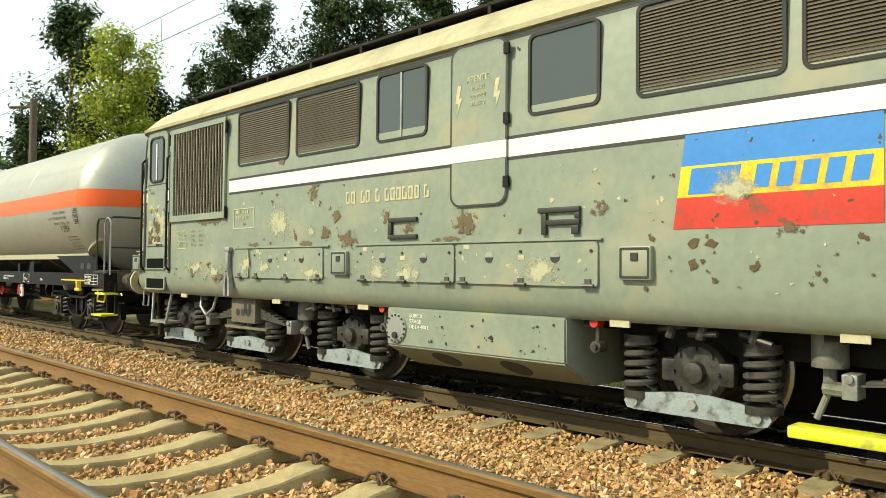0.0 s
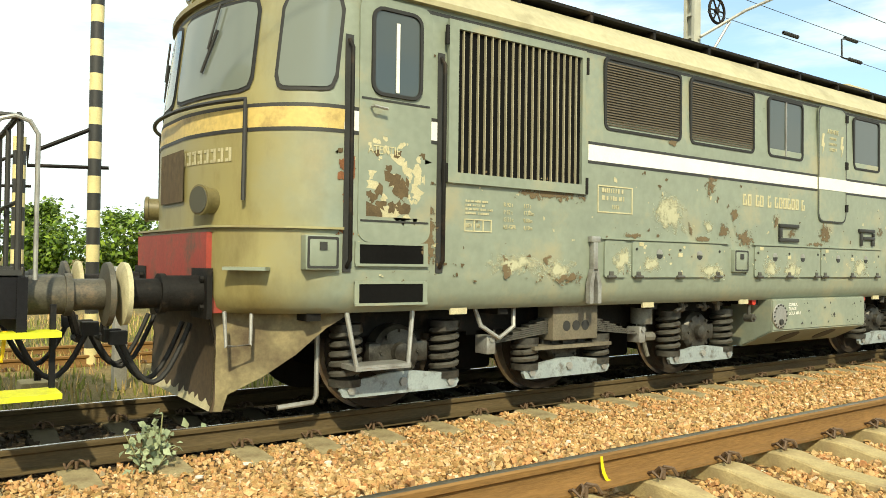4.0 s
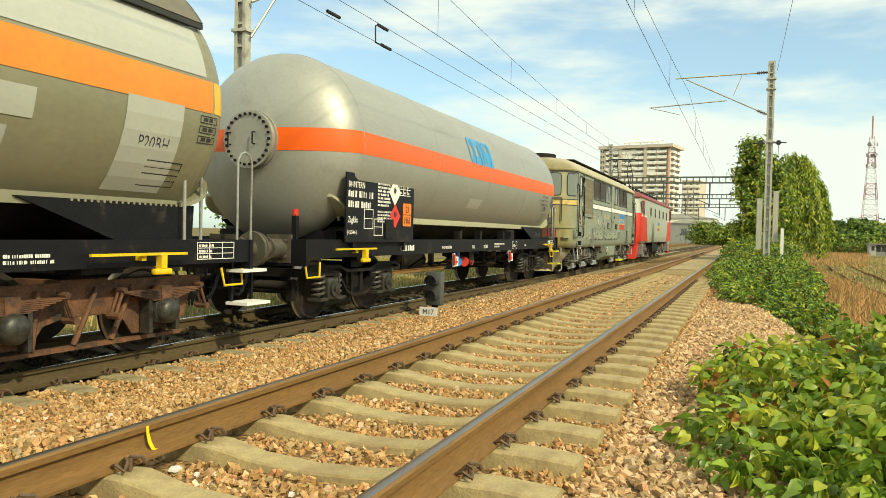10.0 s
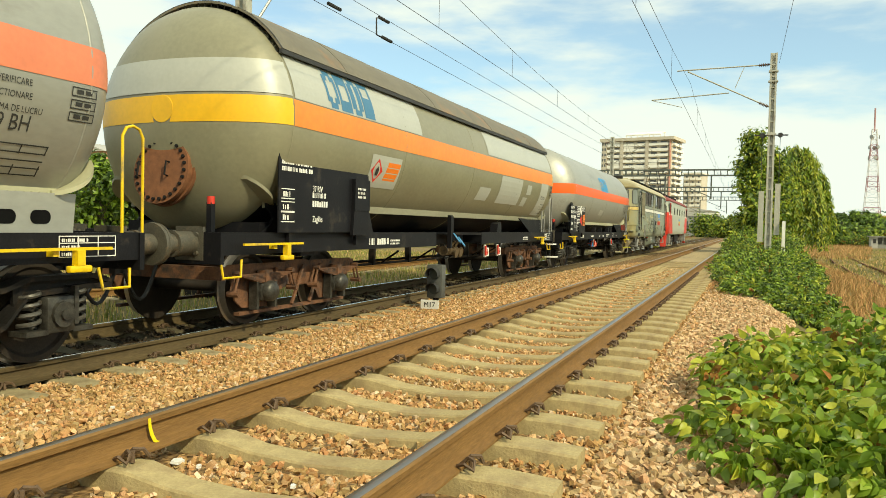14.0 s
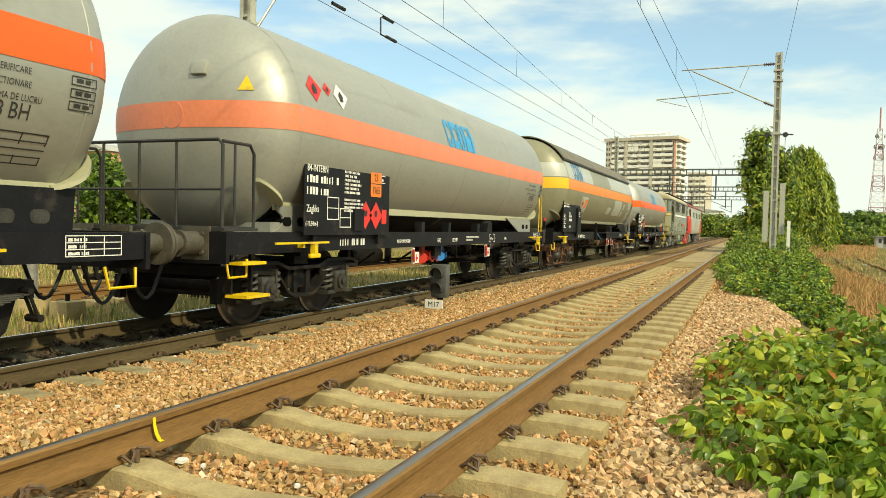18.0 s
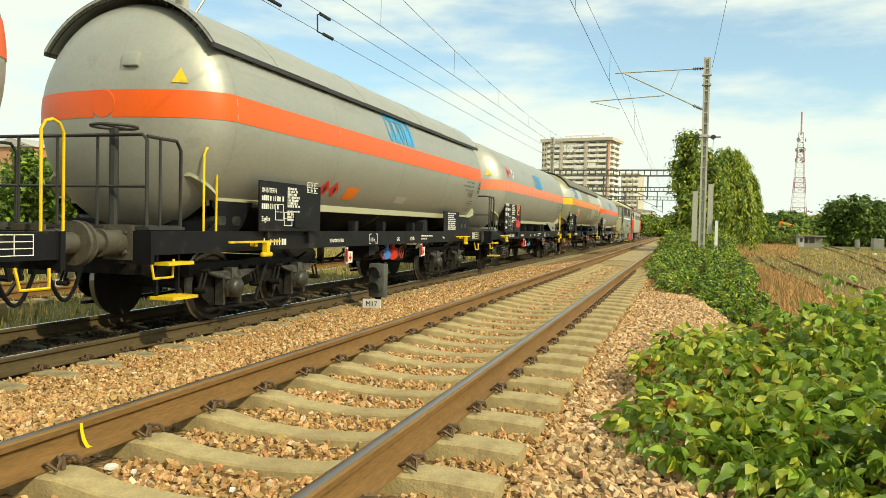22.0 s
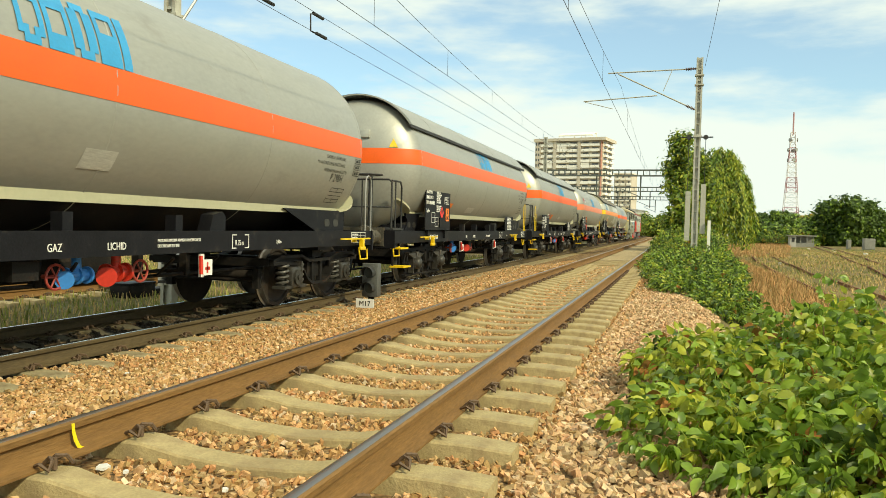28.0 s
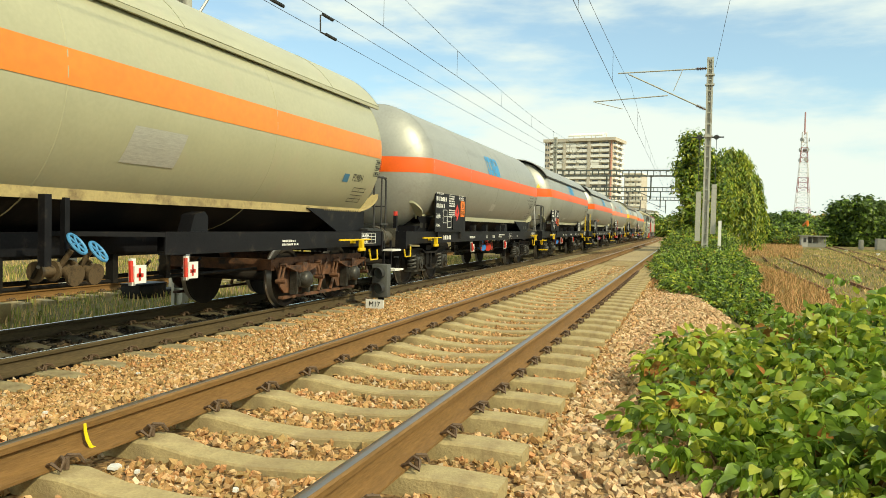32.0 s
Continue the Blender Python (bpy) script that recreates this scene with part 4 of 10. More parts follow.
def tank_wagon(label, x0, L, pivot, R, zc, c, head, body, stripe, bogie, shift=0.0, shield=None, end_stripe=None, board=None, logo=None, marks="", saddle=None,
               rear="", front="", manhole=False, frame=None, stripe_at=0.05, sill=True, patches=(), second_board=False, valves=("red", "blue"), flange=None, length_text="", over=0.28, signs=(), split=None, taps=(), banded=False, gaz=-0.51, cap=False, order="a", bogies=None, set_out=(0.0, 0.0), hooks=None):
    frame = frame or M_BLACK
    saddle = saddle or frame
    w = thing("tank_wagon", label, "railway wagon", (x0, Y_TRAIN, Z_TRAIN), "tank wagons of the train")
    EDGE = {-1: L / 2 - 0.62 - set_out[0], 1: L / 2 - 0.62 + set_out[1]}      # the headstocks, rear and front
    bogies = bogies or (-pivot / 2, pivot / 2)
    e = EDGE[1]
    # underframe
    for s in (-1, 1):
        bm = B()
        web, lip = s * 1.282, s * 1.18
        ends = [(-EDGE[-1], e)] if split is None else [(-EDGE[-1], split[0]), (split[1], e)]
        prism(bm, [(web, 0.920), (web, 1.178), (lip, 1.178), (lip, 1.162), (web - s * 0.022, 1.162), (web - s * 0.022, 0.936), (lip, 0.936), (lip, 0.920)], *ends[0], "x")
        part("solebar", bm, frame, w)
        if split:
            bm = B()
            prism(bm, [(web, 0.920), (web, 1.178), (lip, 1.178), (lip, 1.162), (web - s * 0.022, 1.162), (web - s * 0.022, 0.936), (lip, 0.936), (lip, 0.920)], *ends[1], "x")
            part("solebar", bm, frame, w)
    for d in (-1, 1):
        bm = B()
        e = EDGE[d]
        box(bm, d * e - 0.03, d * e + 0.03, -1.30, 1.30, 0.82, 1.18)
        part("headstock", bm, frame, w)
        bm = B()
        xb = bogies[d > 0]
        box(bm, xb - 0.25, xb + 0.25, -1.17, 1.17, 0.86, 1.10)
        part("bolster", bm, frame, w)
    bm = B()
    box(bm, -EDGE[-1], e, -0.18, 0.18, 0.86, 1.12)
    part("centre_beam", bm, frame, w)
    if split:
        bm = B()
        box(bm, split[0] - 0.8, split[1] + 0.8, -0.55, 0.55, 0.92, 1.16)
        part("spine_box", bm, frame, w)
        for x, d in ((split[0], -1), (split[1], 1)):
            bm = B()
            prism(bm, [(x - d * 0.9, -0.55), (x, -1.28), (x + d * 0.1, -1.28), (x + d * 0.1, 1.28), (x, 1.28), (x - d * 0.9, 0.55)], 1.12, 1.17, "z")
            part("outrigger_plate", bm, frame, w)
    for x in np.arange(-EDGE[-1] + 1.2, e - 1.0, 1.55):
        if split and split[0] - 0.2 < x < split[1] + 0.2:
            continue
        bm = B()
        box(bm, x - 0.05, x + 0.05, -1.17, 1.17, 0.92, 1.12)
        part("cross_beam", bm, frame, w)
    # tank
    bm = B()
    lathe(bm, tank_profile(c, R, head), "x", 56)
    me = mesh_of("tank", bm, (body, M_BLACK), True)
    # faces below the flange are painted black for the shade underneath
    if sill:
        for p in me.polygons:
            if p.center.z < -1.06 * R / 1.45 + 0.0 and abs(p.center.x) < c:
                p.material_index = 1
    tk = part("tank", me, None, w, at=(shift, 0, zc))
    st = stripe_at
    if end_stripe:
        part("stripe", slab_band(c, R, head, st - 0.165, st + 0.165, 0.004, u_from=-c + 0.02, u_to=c - 0.02), stripe, tk)
        for d in (-1, 1):
            bm = slab_band(c, R, head, st - 0.165, st + 0.165, 0.004)
            bmesh.ops.delete(bm, geom=[f for f in bm.faces if f.calc_center_median().x * d < c + 0.001], context="FACES")
            part("stripe", bm, end_stripe, tk, "yellow band round the tank's end")
    else:
        part("stripe", slab_band(c, R, head, st - 0.165, st + 0.165, 0.004), stripe, tk)
    for d in (-1, 1):
        bm = B()
        u = d * (c + head * math.cos(radians(4)) + 0.004)
        lathe(bm, [(u, 0.168), (u - d * 0.02, 0.175)], "x", 24, (0, 0, st))
        part("stripe_end", bm, end_stripe or stripe, tk)
    if cap:                                   # pale repainted band over the stripe on the tank's rear end
        bm = B()
        grid = []
        for z in np.linspace(st + 0.20, st + 0.62, 5):
            ym = math.sqrt(R * R - z * z)
            ys = [ym * math.sin(radians(a)) for a in range(-90, 91, 10)]
            grid.append([bm.verts.new((-c - (head + 0.006) * math.sqrt(max(0.0, 1 - (y * y + z * z) / R ** 2)) - 0.004, y * 1.003, z)) for y in ys])
        for a, b in zip(grid, grid[1:]):
            for k in range(len(a) - 1):
                bm.faces.new((a[k], b[k], b[k + 1], a[k + 1]))
        part("painted_band", bm, M_PATCHGREY, tk)
    # weld seams
    for u in (-c, -c * 0.5, 0.0, c * 0.5, c):
        bm = B()
        lathe(bm, [(u - 0.012, R + 0.001), (u - 0.005, R + 0.005), (u + 0.005, R + 0.005), (u + 0.012, R + 0.001)], "x", 56)
        bmesh.ops.delete(bm, geom=[f for f in bm.faces if len(f.verts) > 8], context="FACES_ONLY")
        part("weld_seam", bm, body, tk)
    if sill:
        zf = -1.04 * R / 1.45
        yf = math.sqrt(R * R - zf * zf)
        for s in (-1, 1):
            bm = B()
            box(bm, -c - 0.02, c + 0.02, s * yf - 0.01, s * (yf + 0.05) + 0.01, zf - 0.065, zf + 0.045)
            part("lower_flange", bm, flange or M_CREAM, tk)
    zt = zc - 1.04 * R / 1.45
    for d in (-1, 1):
        bm = B()
        if d > 0:
            web = [(c - 2.05, zt), (c + 0.16, zt), (c + 0.13, 1.17), (c - 0.95, 1.17)]
        else:
            web = [(c - 0.95, zt), (c + 0.02, zt), (c + 0.0, zt - 0.07), (c - 0.11, zt - 0.14), (c - 0.13, zt - 0.20), (c - 0.08, zt - 0.27), (c + 0.10, 1.17), (c - 0.60, 1.17), (c - 0.72, 1.27)]
        box(bm, min(d * (c - 0.55), d * (c + 0.1)) + shift, max(d * (c - 0.55), d * (c + 0.1)) + shift, -1.05, 1.05, 1.14, 1.30)
        sd = part("saddle", bm, saddle, w)
        for s in (-1, 1):
            bm = B()
            y = s * 1.08
            prism(bm, [(d * a + shift, b) for a, b in web], y - 0.015, y + 0.015)
            part("saddle_web", bm, saddle, sd)
        # solid plugs stand for holes; on pale saddles black paints in their shade
        for k in (() if split else (0.0, 0.34)):
            bm = B()
            u = d * (c - 0.55 + k) + shift
            prism(bm, round_rect(u - 0.10, u + 0.10, 1.25, 1.37, 0.055), -1.10, 1.10)
            part("lightening_hole", bm, M_SHADEBLACK if saddle is not frame else M_AXLEBOX, sd)
        if sill:                                  # a row of rivets through the flange over each saddle
            bm = B()
            for k in range(20):
                tube(bm, [(d * (c - 0.05 - 0.075 * k), -yf - 0.055, zf - 0.01), (d * (c - 0.05 - 0.075 * k), -yf - 0.078, zf - 0.01)], 0.016, 6)
            part("rivet_row", bm, flange or M_CREAM, tk)["kind"] = "stuff"
        # the flange flares up round the tank's shoulder
        for s in (-1, 1):
            bm = B()
            prev = None
            for k in range(9):
                q = k / 8
                u, z = c - 0.08 + 0.44 * q, -1.04 * R / 1.45 + 0.30 * q ** 1.6
                rr = R * math.sqrt(max(0.02, 1 - (max(0.0, u - c) / head) ** 2)) if head > 0.5 else R * 0.97
                y = math.sqrt(max(0.05, rr * rr - z * z))
                wd_ = 0.07 + 0.10 * math.sin(math.pi * q) ** 0.7
                cur = [bm.verts.new((d * u, s * yy, z + dz)) for yy in (y - 0.05, y + wd_) for dz in (-0.022, 0.022)]
                if prev:
                    for a, b in ((0, 1), (1, 3), (3, 2), (2, 0)):
                        bm.faces.new((prev[a], prev[b], cur[b], cur[a]))
                else:
                    bm.faces.new((cur[0], cur[1], cur[3], cur[2]))
                prev = cur
            bm.faces.new((prev[0], prev[2], prev[3], prev[1]))
            part("tank_ear", bm, flange or M_CREAM, tk)
    # sun shield
    if shield:
        a0, a1 = 34, 146
        n, Ro = 18, R + 0.055
        for (u0, u1) in [(-c - over, c + over)]:
            seg = 8
            for j in range(seg):
                ua, ub = u0 + (u1 - u0) * j / seg, u0 + (u1 - u0) * (j + 1) / seg - 0.006
                bm = B()
                out = [(rr * math.cos(radians(t)), rr * math.sin(radians(t))) for rr, ts in ((Ro + 0.004 * (j % 2), np.linspace(a0, a1, n + 1)), (Ro + 0.03 + 0.004 * (j % 2), np.linspace(a1, a0, n + 1))) for t in ts]
                prism(bm, out, ua, ub, "x")
                part("shield_panel", bm, shield, tk)
        for s in (-1, 1):
            bm = B()
            a = radians(34)
            y, z = s * (Ro + 0.012) * math.cos(a), (Ro + 0.012) * math.sin(a)
            box(bm, -c - over, c + over, y - 0.02, y + 0.02, z - 0.05, z)
            part("shield_edge", bm, M_DARK if shield is not M_CREAM else shield, tk)
        for d in (-1, 1):
            bm = B()
            for i in range(28):
                t0, t1 = radians(a0 + 112 * i / 28), radians(a0 + 112 * (i + 1) / 28)
                u = d * (c + over - 0.01)
                vs = [bm.verts.new((u + o, rr * math.cos(t), rr * math.sin(t))) for rr in (R + 0.004, Ro + 0.034) for t in (t0, t1) for o in (-0.012, 0.012)]
                for q in ((0, 1, 3, 2), (4, 6, 7, 5), (0, 4, 5, 1), (2, 3, 7, 6)):
                    bm.faces.new([vs[k] for k in q])
            bmesh.ops.remove_doubles(bm, verts=bm.verts, dist=0.001)
            part("shield_end_rib", bm, M_DARK, tk)
    if manhole:
        bm = B()
        mz, mm = manhole
        u = -c - head * math.sqrt(1 - (mz / R) ** 2)
        lathe(bm, [(u - 0.10, 0.30), (u - 0.10, 0.42), (u - 0.05, 0.42), (u - 0.05, 0.40), (u + 0.0, 0.40), (u + 0.0, 0.43), (u + 0.05, 0.43), (u + 0.14, 0.36)], "x", 36, (0, 0, 0.02))
        mh = part("manhole", bm, mm, w, at=Matrix.Translation((shift + u, 0, zc + mz)) @ Matrix.Rotation(-0.35 * mz / R, 4, "Y") @ Matrix.Translation((-u, 0, 0)))
        bm = B()
        tube(bm, [(-0.075, 0, 0), (0.075, 0, 0)], 0.022, 6)
        bolt = mesh_of("bolt", bm, M_UNDER)
        for k in range(26):
            t = 2 * math.pi * k / 26
            part("bolt", bolt, None, mh, at=(u - 0.05, 0.365 * math.cos(t), 0.02 + 0.365 * math.sin(t)))
        if banded:
            bm = B()
            zs_ = stripe_at - mz
            prism(bm, [(-0.34, zs_ - 0.13), (-0.30, zs_ - 0.16), (0.30, zs_ - 0.16), (0.34, zs_ - 0.13), (0.34, zs_ + 0.13), (0.30, zs_ + 0.16), (-0.30, zs_ + 0.16), (-0.34, zs_ + 0.13)], u - 0.106, u - 0.101, "x")
            part("painted_band", bm, stripe, mh)
        for y in (-0.12, 0.30):
            bm = B()
            tube(bm, [(u - 0.10, y, 0.12), (u - 0.16, y, 0.12), (u - 0.16, y, -0.05), (u - 0.10, y, -0.05)], 0.012, 6)
            part("grab_handle", bm, M_UNDER, mh)
    # buffers, couplings, hoses
    for d in (-1, 1):
        e = EDGE[d]
        for s in (-1, 1):
            bm = B()
            buffer_bm(bm, d * e, d, s * 0.875)
            bf = part("buffer", bm, M_BUFFER, w)
            bm = B()
            buffer_head_bm(bm, d * e, d, s * 0.875)
            part("buffer_head", bm, M_BUFFER, bf)
        screw_coupling(w, d * e, d)
        hose(w, d * e, d, -0.42, 0.86)
        hose(w, d * e, d, 0.42, 0.86)
        for s in (-1, 1):                     # shunter's handles under the headstock
            bm = B()
            tube(bm, [(d * (e - 0.08), s * 1.22, 0.84), (d * (e - 0.10), s * 1.24, 0.66), (d * (e - 0.42), s * 1.24, 0.66), (d * (e - 0.46), s * 1.22, 0.86)], 0.016, 6)
            part("shunter_handle", bm, M_YELLOW, w)
    for d in (-1, 1):
        put_bogie(w, bogie, bogies[d > 0])
    # yellow uncoupling bar with its hook on the solebar
    for d in (-1, 1):
        bm = B()
        xx = hooks[d > 0] - 0.26 if hooks else d * (EDGE[d] - 1.25)
        box(bm, xx - 0.62, xx + 0.62, -1.40, -1.37, 1.03, 1.055)
        box(bm, xx + 0.22, xx + 0.30, -1.42, -1.35, 0.90, 1.03)
        box(bm, xx + 0.14, xx + 0.38, -1.42, -1.36, 0.84, 0.90, 0.015)
        box(bm, xx + 0.02, xx + 0.08, -1.36, -1.28, 0.98, 1.05)
        part("towing_hook_bar", bm, M_YELLOW, w)
    # brake gear between the bogies
    if not split:
        for xa, xb, r_ in ((0.9, 1.7, 0.20), (-2.3, -1.2, 0.16)):
            bm = B()
            tube(bm, [(xa, -0.35, 0.74), (xb, -0.35, 0.74)], r_, 16)
            part("air_reservoir", bm, M_UNDER, w)
    bm = B()
    tube(bm, [(bogies[0] + 1.2, -0.7, 0.62), (bogies[1] - 1.2, -0.7, 0.62)], 0.025, 6)
    tube(bm, [(bogies[0] + 1.4, 0.2, 0.58), (bogies[1] - 1.4, 0.2, 0.58)], 0.03, 6)
    for x in (-2.9, -1.4, 0.4, 1.9, 2.8):
        box(bm, x - 0.04, x + 0.04, -0.75, -0.65, 0.60, 0.92)
        tube(bm, [(x, -1.2, 0.86), (x + 0.35, -0.7, 0.62)], 0.018, 6)
    if not split:
        box(bm, -0.30, 0.0, -1.15, -0.95, 0.72, 0.90)
    part("brake_rigging", bm, M_UNDER, w)
    for x in taps:
        bm = B()
        box(bm, x - 0.42, x - 0.34, -1.20, -1.12, 0.86, 1.52)
        box(bm, x - 0.08, x - 0.02, -1.10, -1.04, 0.95, 1.50)
        part("valve_post", bm, M_BLACK, w)
        bm = B()
        tube(bm, [(x - 0.32, -1.0, 0.80), (x + 0.30, -1.0, 0.80)], 0.055, 12)
        for u in (-0.32, -0.12, 0.10, 0.30):
            tube(bm, [(x + u - 0.015, -1.0, 0.80), (x + u + 0.015, -1.0, 0.80)], 0.10, 14)
        for u in (-0.02, 0.24):
            tube(bm, [(x + u, -1.0, 0.80), (x + u, -1.16, 0.76)], 0.06, 12)
            tube(bm, [(x + u, -1.15, 0.762), (x + u, -1.185, 0.755)], 0.105, 16)
            tube(bm, [(x + u - 0.05, -1.02, 0.82), (x + u - 0.02, -1.14, 1.0)], 0.028, 8)
        v = part("drain_valve", bm, M_BRASS, w, "grimy brass drain valve")
        for u, z in ((0.0, 1.06), (0.28, 0.98)):
            bm = B()
            ax_ = Vector((0.25, -0.75, 0.6)).normalized()
            sd_ = ax_.cross(Vector((0, 0, 1))).normalized()
            up_ = sd_.cross(ax_)
            cc = Vector((x + u, -1.17, z))
            tube(bm, [cc + (sd_ * math.cos(t) + up_ * math.sin(t)) * 0.115 for t in np.linspace(0, 2 * math.pi, 19)], 0.016, 6, False)
            for q in range(3):
                t = q * math.pi / 3
                k_ = (sd_ * math.cos(t) + up_ * math.sin(t)) * 0.115
                tube(bm, [cc - k_, cc + k_], 0.011, 5)
            part("hand_wheel", bm, M_WHEELBLUE, v, "blue painted hand wheel")
    for col, x in valves:
        paint = {"red": M_RED, "blue": M_BLUE}[col]
        k = 1.0 if col == "red" else 0.85
        bm = B()
        tube(bm, [(x - 0.05, -0.98, 0.72), (x + 0.24, -0.96, 0.72)], 0.075 * k, 14)
        for u in (-0.05, 0.10, 0.24):
            tube(bm, [(x + u - 0.014, -0.975, 0.72), (x + u + 0.014, -0.975, 0.72)], 0.105 * k, 16)
        tube(bm, [(x - 0.05, -0.98, 0.72), (x - 0.17, -1.08, 0.70)], 0.07 * k, 14)
        tube(bm, [(x - 0.165, -1.075, 0.70), (x - 0.19, -1.10, 0.695)], 0.105 * k, 16)
        tube(bm, [(x + 0.10, -0.97, 0.72), (x + 0.10, -0.97, 0.92)], 0.05, 10)
        v = part("loading_valve", bm, paint, w, col + " painted loading valve")
        for u in ((0.38,) if col == "red" else (-0.26,)):
            bm = B()
            tube(bm, [(x + u + 0.12 * math.cos(t), -1.06, 0.73 + 0.12 * math.sin(t)) for t in np.linspace(0, 2 * math.pi, 17)], 0.014, 6, False)
            for q in range(3):
                t = q * math.pi / 3
                tube(bm, [(x + u - 0.12 * math.cos(t), -1.06, 0.73 - 0.12 * math.sin(t)), (x + u + 0.12 * math.cos(t), -1.06, 0.73 + 0.12 * math.sin(t))], 0.009, 5)
            tube(bm, [(x + u, -1.07, 0.73), (x + u, -0.9, 0.73)], 0.02, 8)
            part("hand_wheel", bm, M_FADEDRED if col == "red" or u < 0 else paint, v)
    # brake levers and their plates
    for x in ((-1.55, 2.35) if not split else (1.55, 2.45)):
        bm = B()
        box(bm, x - 0.03, x + 0.03, -1.28, -1.24, 0.62, 0.90)
        box(bm, x - 0.01, x + 0.17, -1.30, -1.27, 0.64, 0.83)
        lv = part("brake_change_plate", bm, M_WHITE, w)
        bm = B()
        tube(bm, [(x - 0.07, -1.30, 0.88), (x - 0.07, -1.31, 0.66)], 0.025, 6)
        box(bm, x + 0.02, x + 0.12, -1.305, -1.302, 0.705, 0.745)
        box(bm, x + 0.05, x + 0.08, -1.305, -1.302, 0.67, 0.80)
        part("brake_lever", bm, M_RED, lv, "red change-over lever")
    # solebar lettering and rivets
    bm = B()
    bars(bm, *((-4.15, 0.985, 0.9) if length_text else (-4.3, 0.985, 0.75)), 1, -1.284, 0.10, seed=int(-x0))
    if split:
        for x in (-3.4, 4.6):
            bars(bm, x, 1.03, 0.5, 2, -1.284, 0.03, 0.05, seed=int(x * 7 - x0))
    # an empty table with the last overhaul at the solebar's front end
    for z in (0.965, 1.025, 1.085, 1.145):
        box(bm, e - 0.95, e - 0.32, -1.286, -1.284, z, z + 0.008)
    for x in (e - 0.95, e - 0.75, e - 0.53, e - 0.328):
        box(bm, x, x + 0.008, -1.2875, -1.284, 0.965, 1.153)
    bars(bm, e - 0.92, 1.10, 0.30, 3, -1.285, 0.028, 0.060, seed=int(-x0 + 3))
    part("solebar_markings", bm, M_WHITE, w)["kind"] = "stuff"
    if not split:
        letter("GAZ", 0.11, M_WHITE, w, gaz, -1.285, 0.985)
    if not split:
        letter("LICHID", 0.11, M_WHITE, w, gaz + 0.77, -1.285, 0.985)
        ke, pr, rad, ln_ = {"a": (-1.75, 1.55, 3.10, 4.15), "b": (-3.05, 1.50, -1.35, 3.05), "c": (2.35, 6.2, 4.25, 5.25)}[order]
        letter("KE-GP-DRV2AT600", 0.085, M_WHITE, w, gaz + ke, -1.285, 0.995, wide=0.75)
        if order != "c":
            letter("PRESIUNEA MAXIMA ADMISA LA INCARCARE SI", 0.050, M_WHITE, w, gaz + pr, -1.285, 1.055, wide=0.75)
            letter("DESCARCARE 22,7 BAR", 0.050, M_WHITE, w, gaz + pr, -1.285, 0.995, wide=0.75)
        letter("R 75 m", 0.10, M_WHITE, w, gaz + rad, -1.285, 0.99, wide=0.7)
        letter("-9,90m-", 0.075, M_WHITE, w, gaz + ln_, -1.285, 1.0, wide=0.75)
        bm = B()
        for a, b, z0_, z1_ in ((0.0, 0.10, 1.12, 1.132), (0.30, 0.40, 1.12, 1.132), (0.0, 0.10, 0.95, 0.962), (0.30, 0.40, 0.95, 0.962), (0.0, 0.012, 0.962, 1.12), (0.388, 0.40, 0.962, 1.12)):
            box(bm, gaz + rad - 0.07 + a, gaz + rad - 0.07 + b, -1.286, -1.284, z0_, z1_)
        part("marking_frame", bm, M_WHITE, w)
    # little bracket boxes on the solebar
    for x in ((-1.1, 0.2, 1.9) if not split else ()):
        bm = B()
        box(bm, x, x + 0.13, -1.22, -1.08, 1.17, 1.36)
        part("bracket", bm, frame, w)
    bm = B()
    prism(bm, [(2.6, 1.17), (2.95, 1.17), (2.95, 1.36), (2.88, 1.42), (2.68, 1.38)], -1.20, -1.02)
    part("bracket", bm, frame, w)
    # information board
    if board:
        bx0, bx1, bz0, bz1 = board["at"]
        y = -1.36
        bm = B()
        box(bm, bx0, bx1, y, y + 0.02, bz0, bz1)
        bd = part("information_board", bm, M_BLACK, w, "black steel board with white lettering and hazard signs")
        for x in (bx0 + 0.3, bx1 - 0.3):
            bm = B()
            box(bm, x - 0.03, x + 0.03, y + 0.02, y + 0.07, 1.0, bz1 - 0.1)
            part("board_post", bm, M_BLACK, bd)
        k = (bx1 - bx0) / 2.37
        if board.get("kind") == "lease":
            bm = B()
            bars(bm, bx0 + 0.06, bz1 - 0.10, 0.85, 3, y, 0.055, 0.085, seed=31)
            bars(bm, bx0 + 0.78, bz1 - 0.58, 0.42, 1, y, 0.07, seed=33)
            bars(bm, bx0 + 0.78, bz1 - 0.70, 0.52, 1, y, 0.08, seed=34)
            for z, ww in ((bz0 + 0.42, 0.30), (bz0 + 0.26, 0.30), (bz0 + 0.13, 0.30)):
                for r0 in ((z, z + 0.012), (z + 0.12, z + 0.132)):
                    box(bm, bx0 + 0.05, bx0 + 0.05 + ww, y - 0.003, y, *r0)
                bars(bm, bx0 + 0.09, z + 0.03, 0.22, 1, y, 0.065, seed=int(z * 70))
            part("board_markings", bm, M_WHITE, bd)["kind"] = "stuff"
            letter("37 RIV", 0.115, M_WHITE, bd, bx0 + 0.78, y - 0.003, bz1 - 0.50)
            letter("Zagkks", 0.115, M_WHITE, bd, bx0 + 0.78, y - 0.003, bz1 - 0.90)
            bm = B()
            box(bm, bx1 - 0.52, bx1 - 0.06, y - 0.06, y, bz0 + 0.32, bz0 + 0.78)
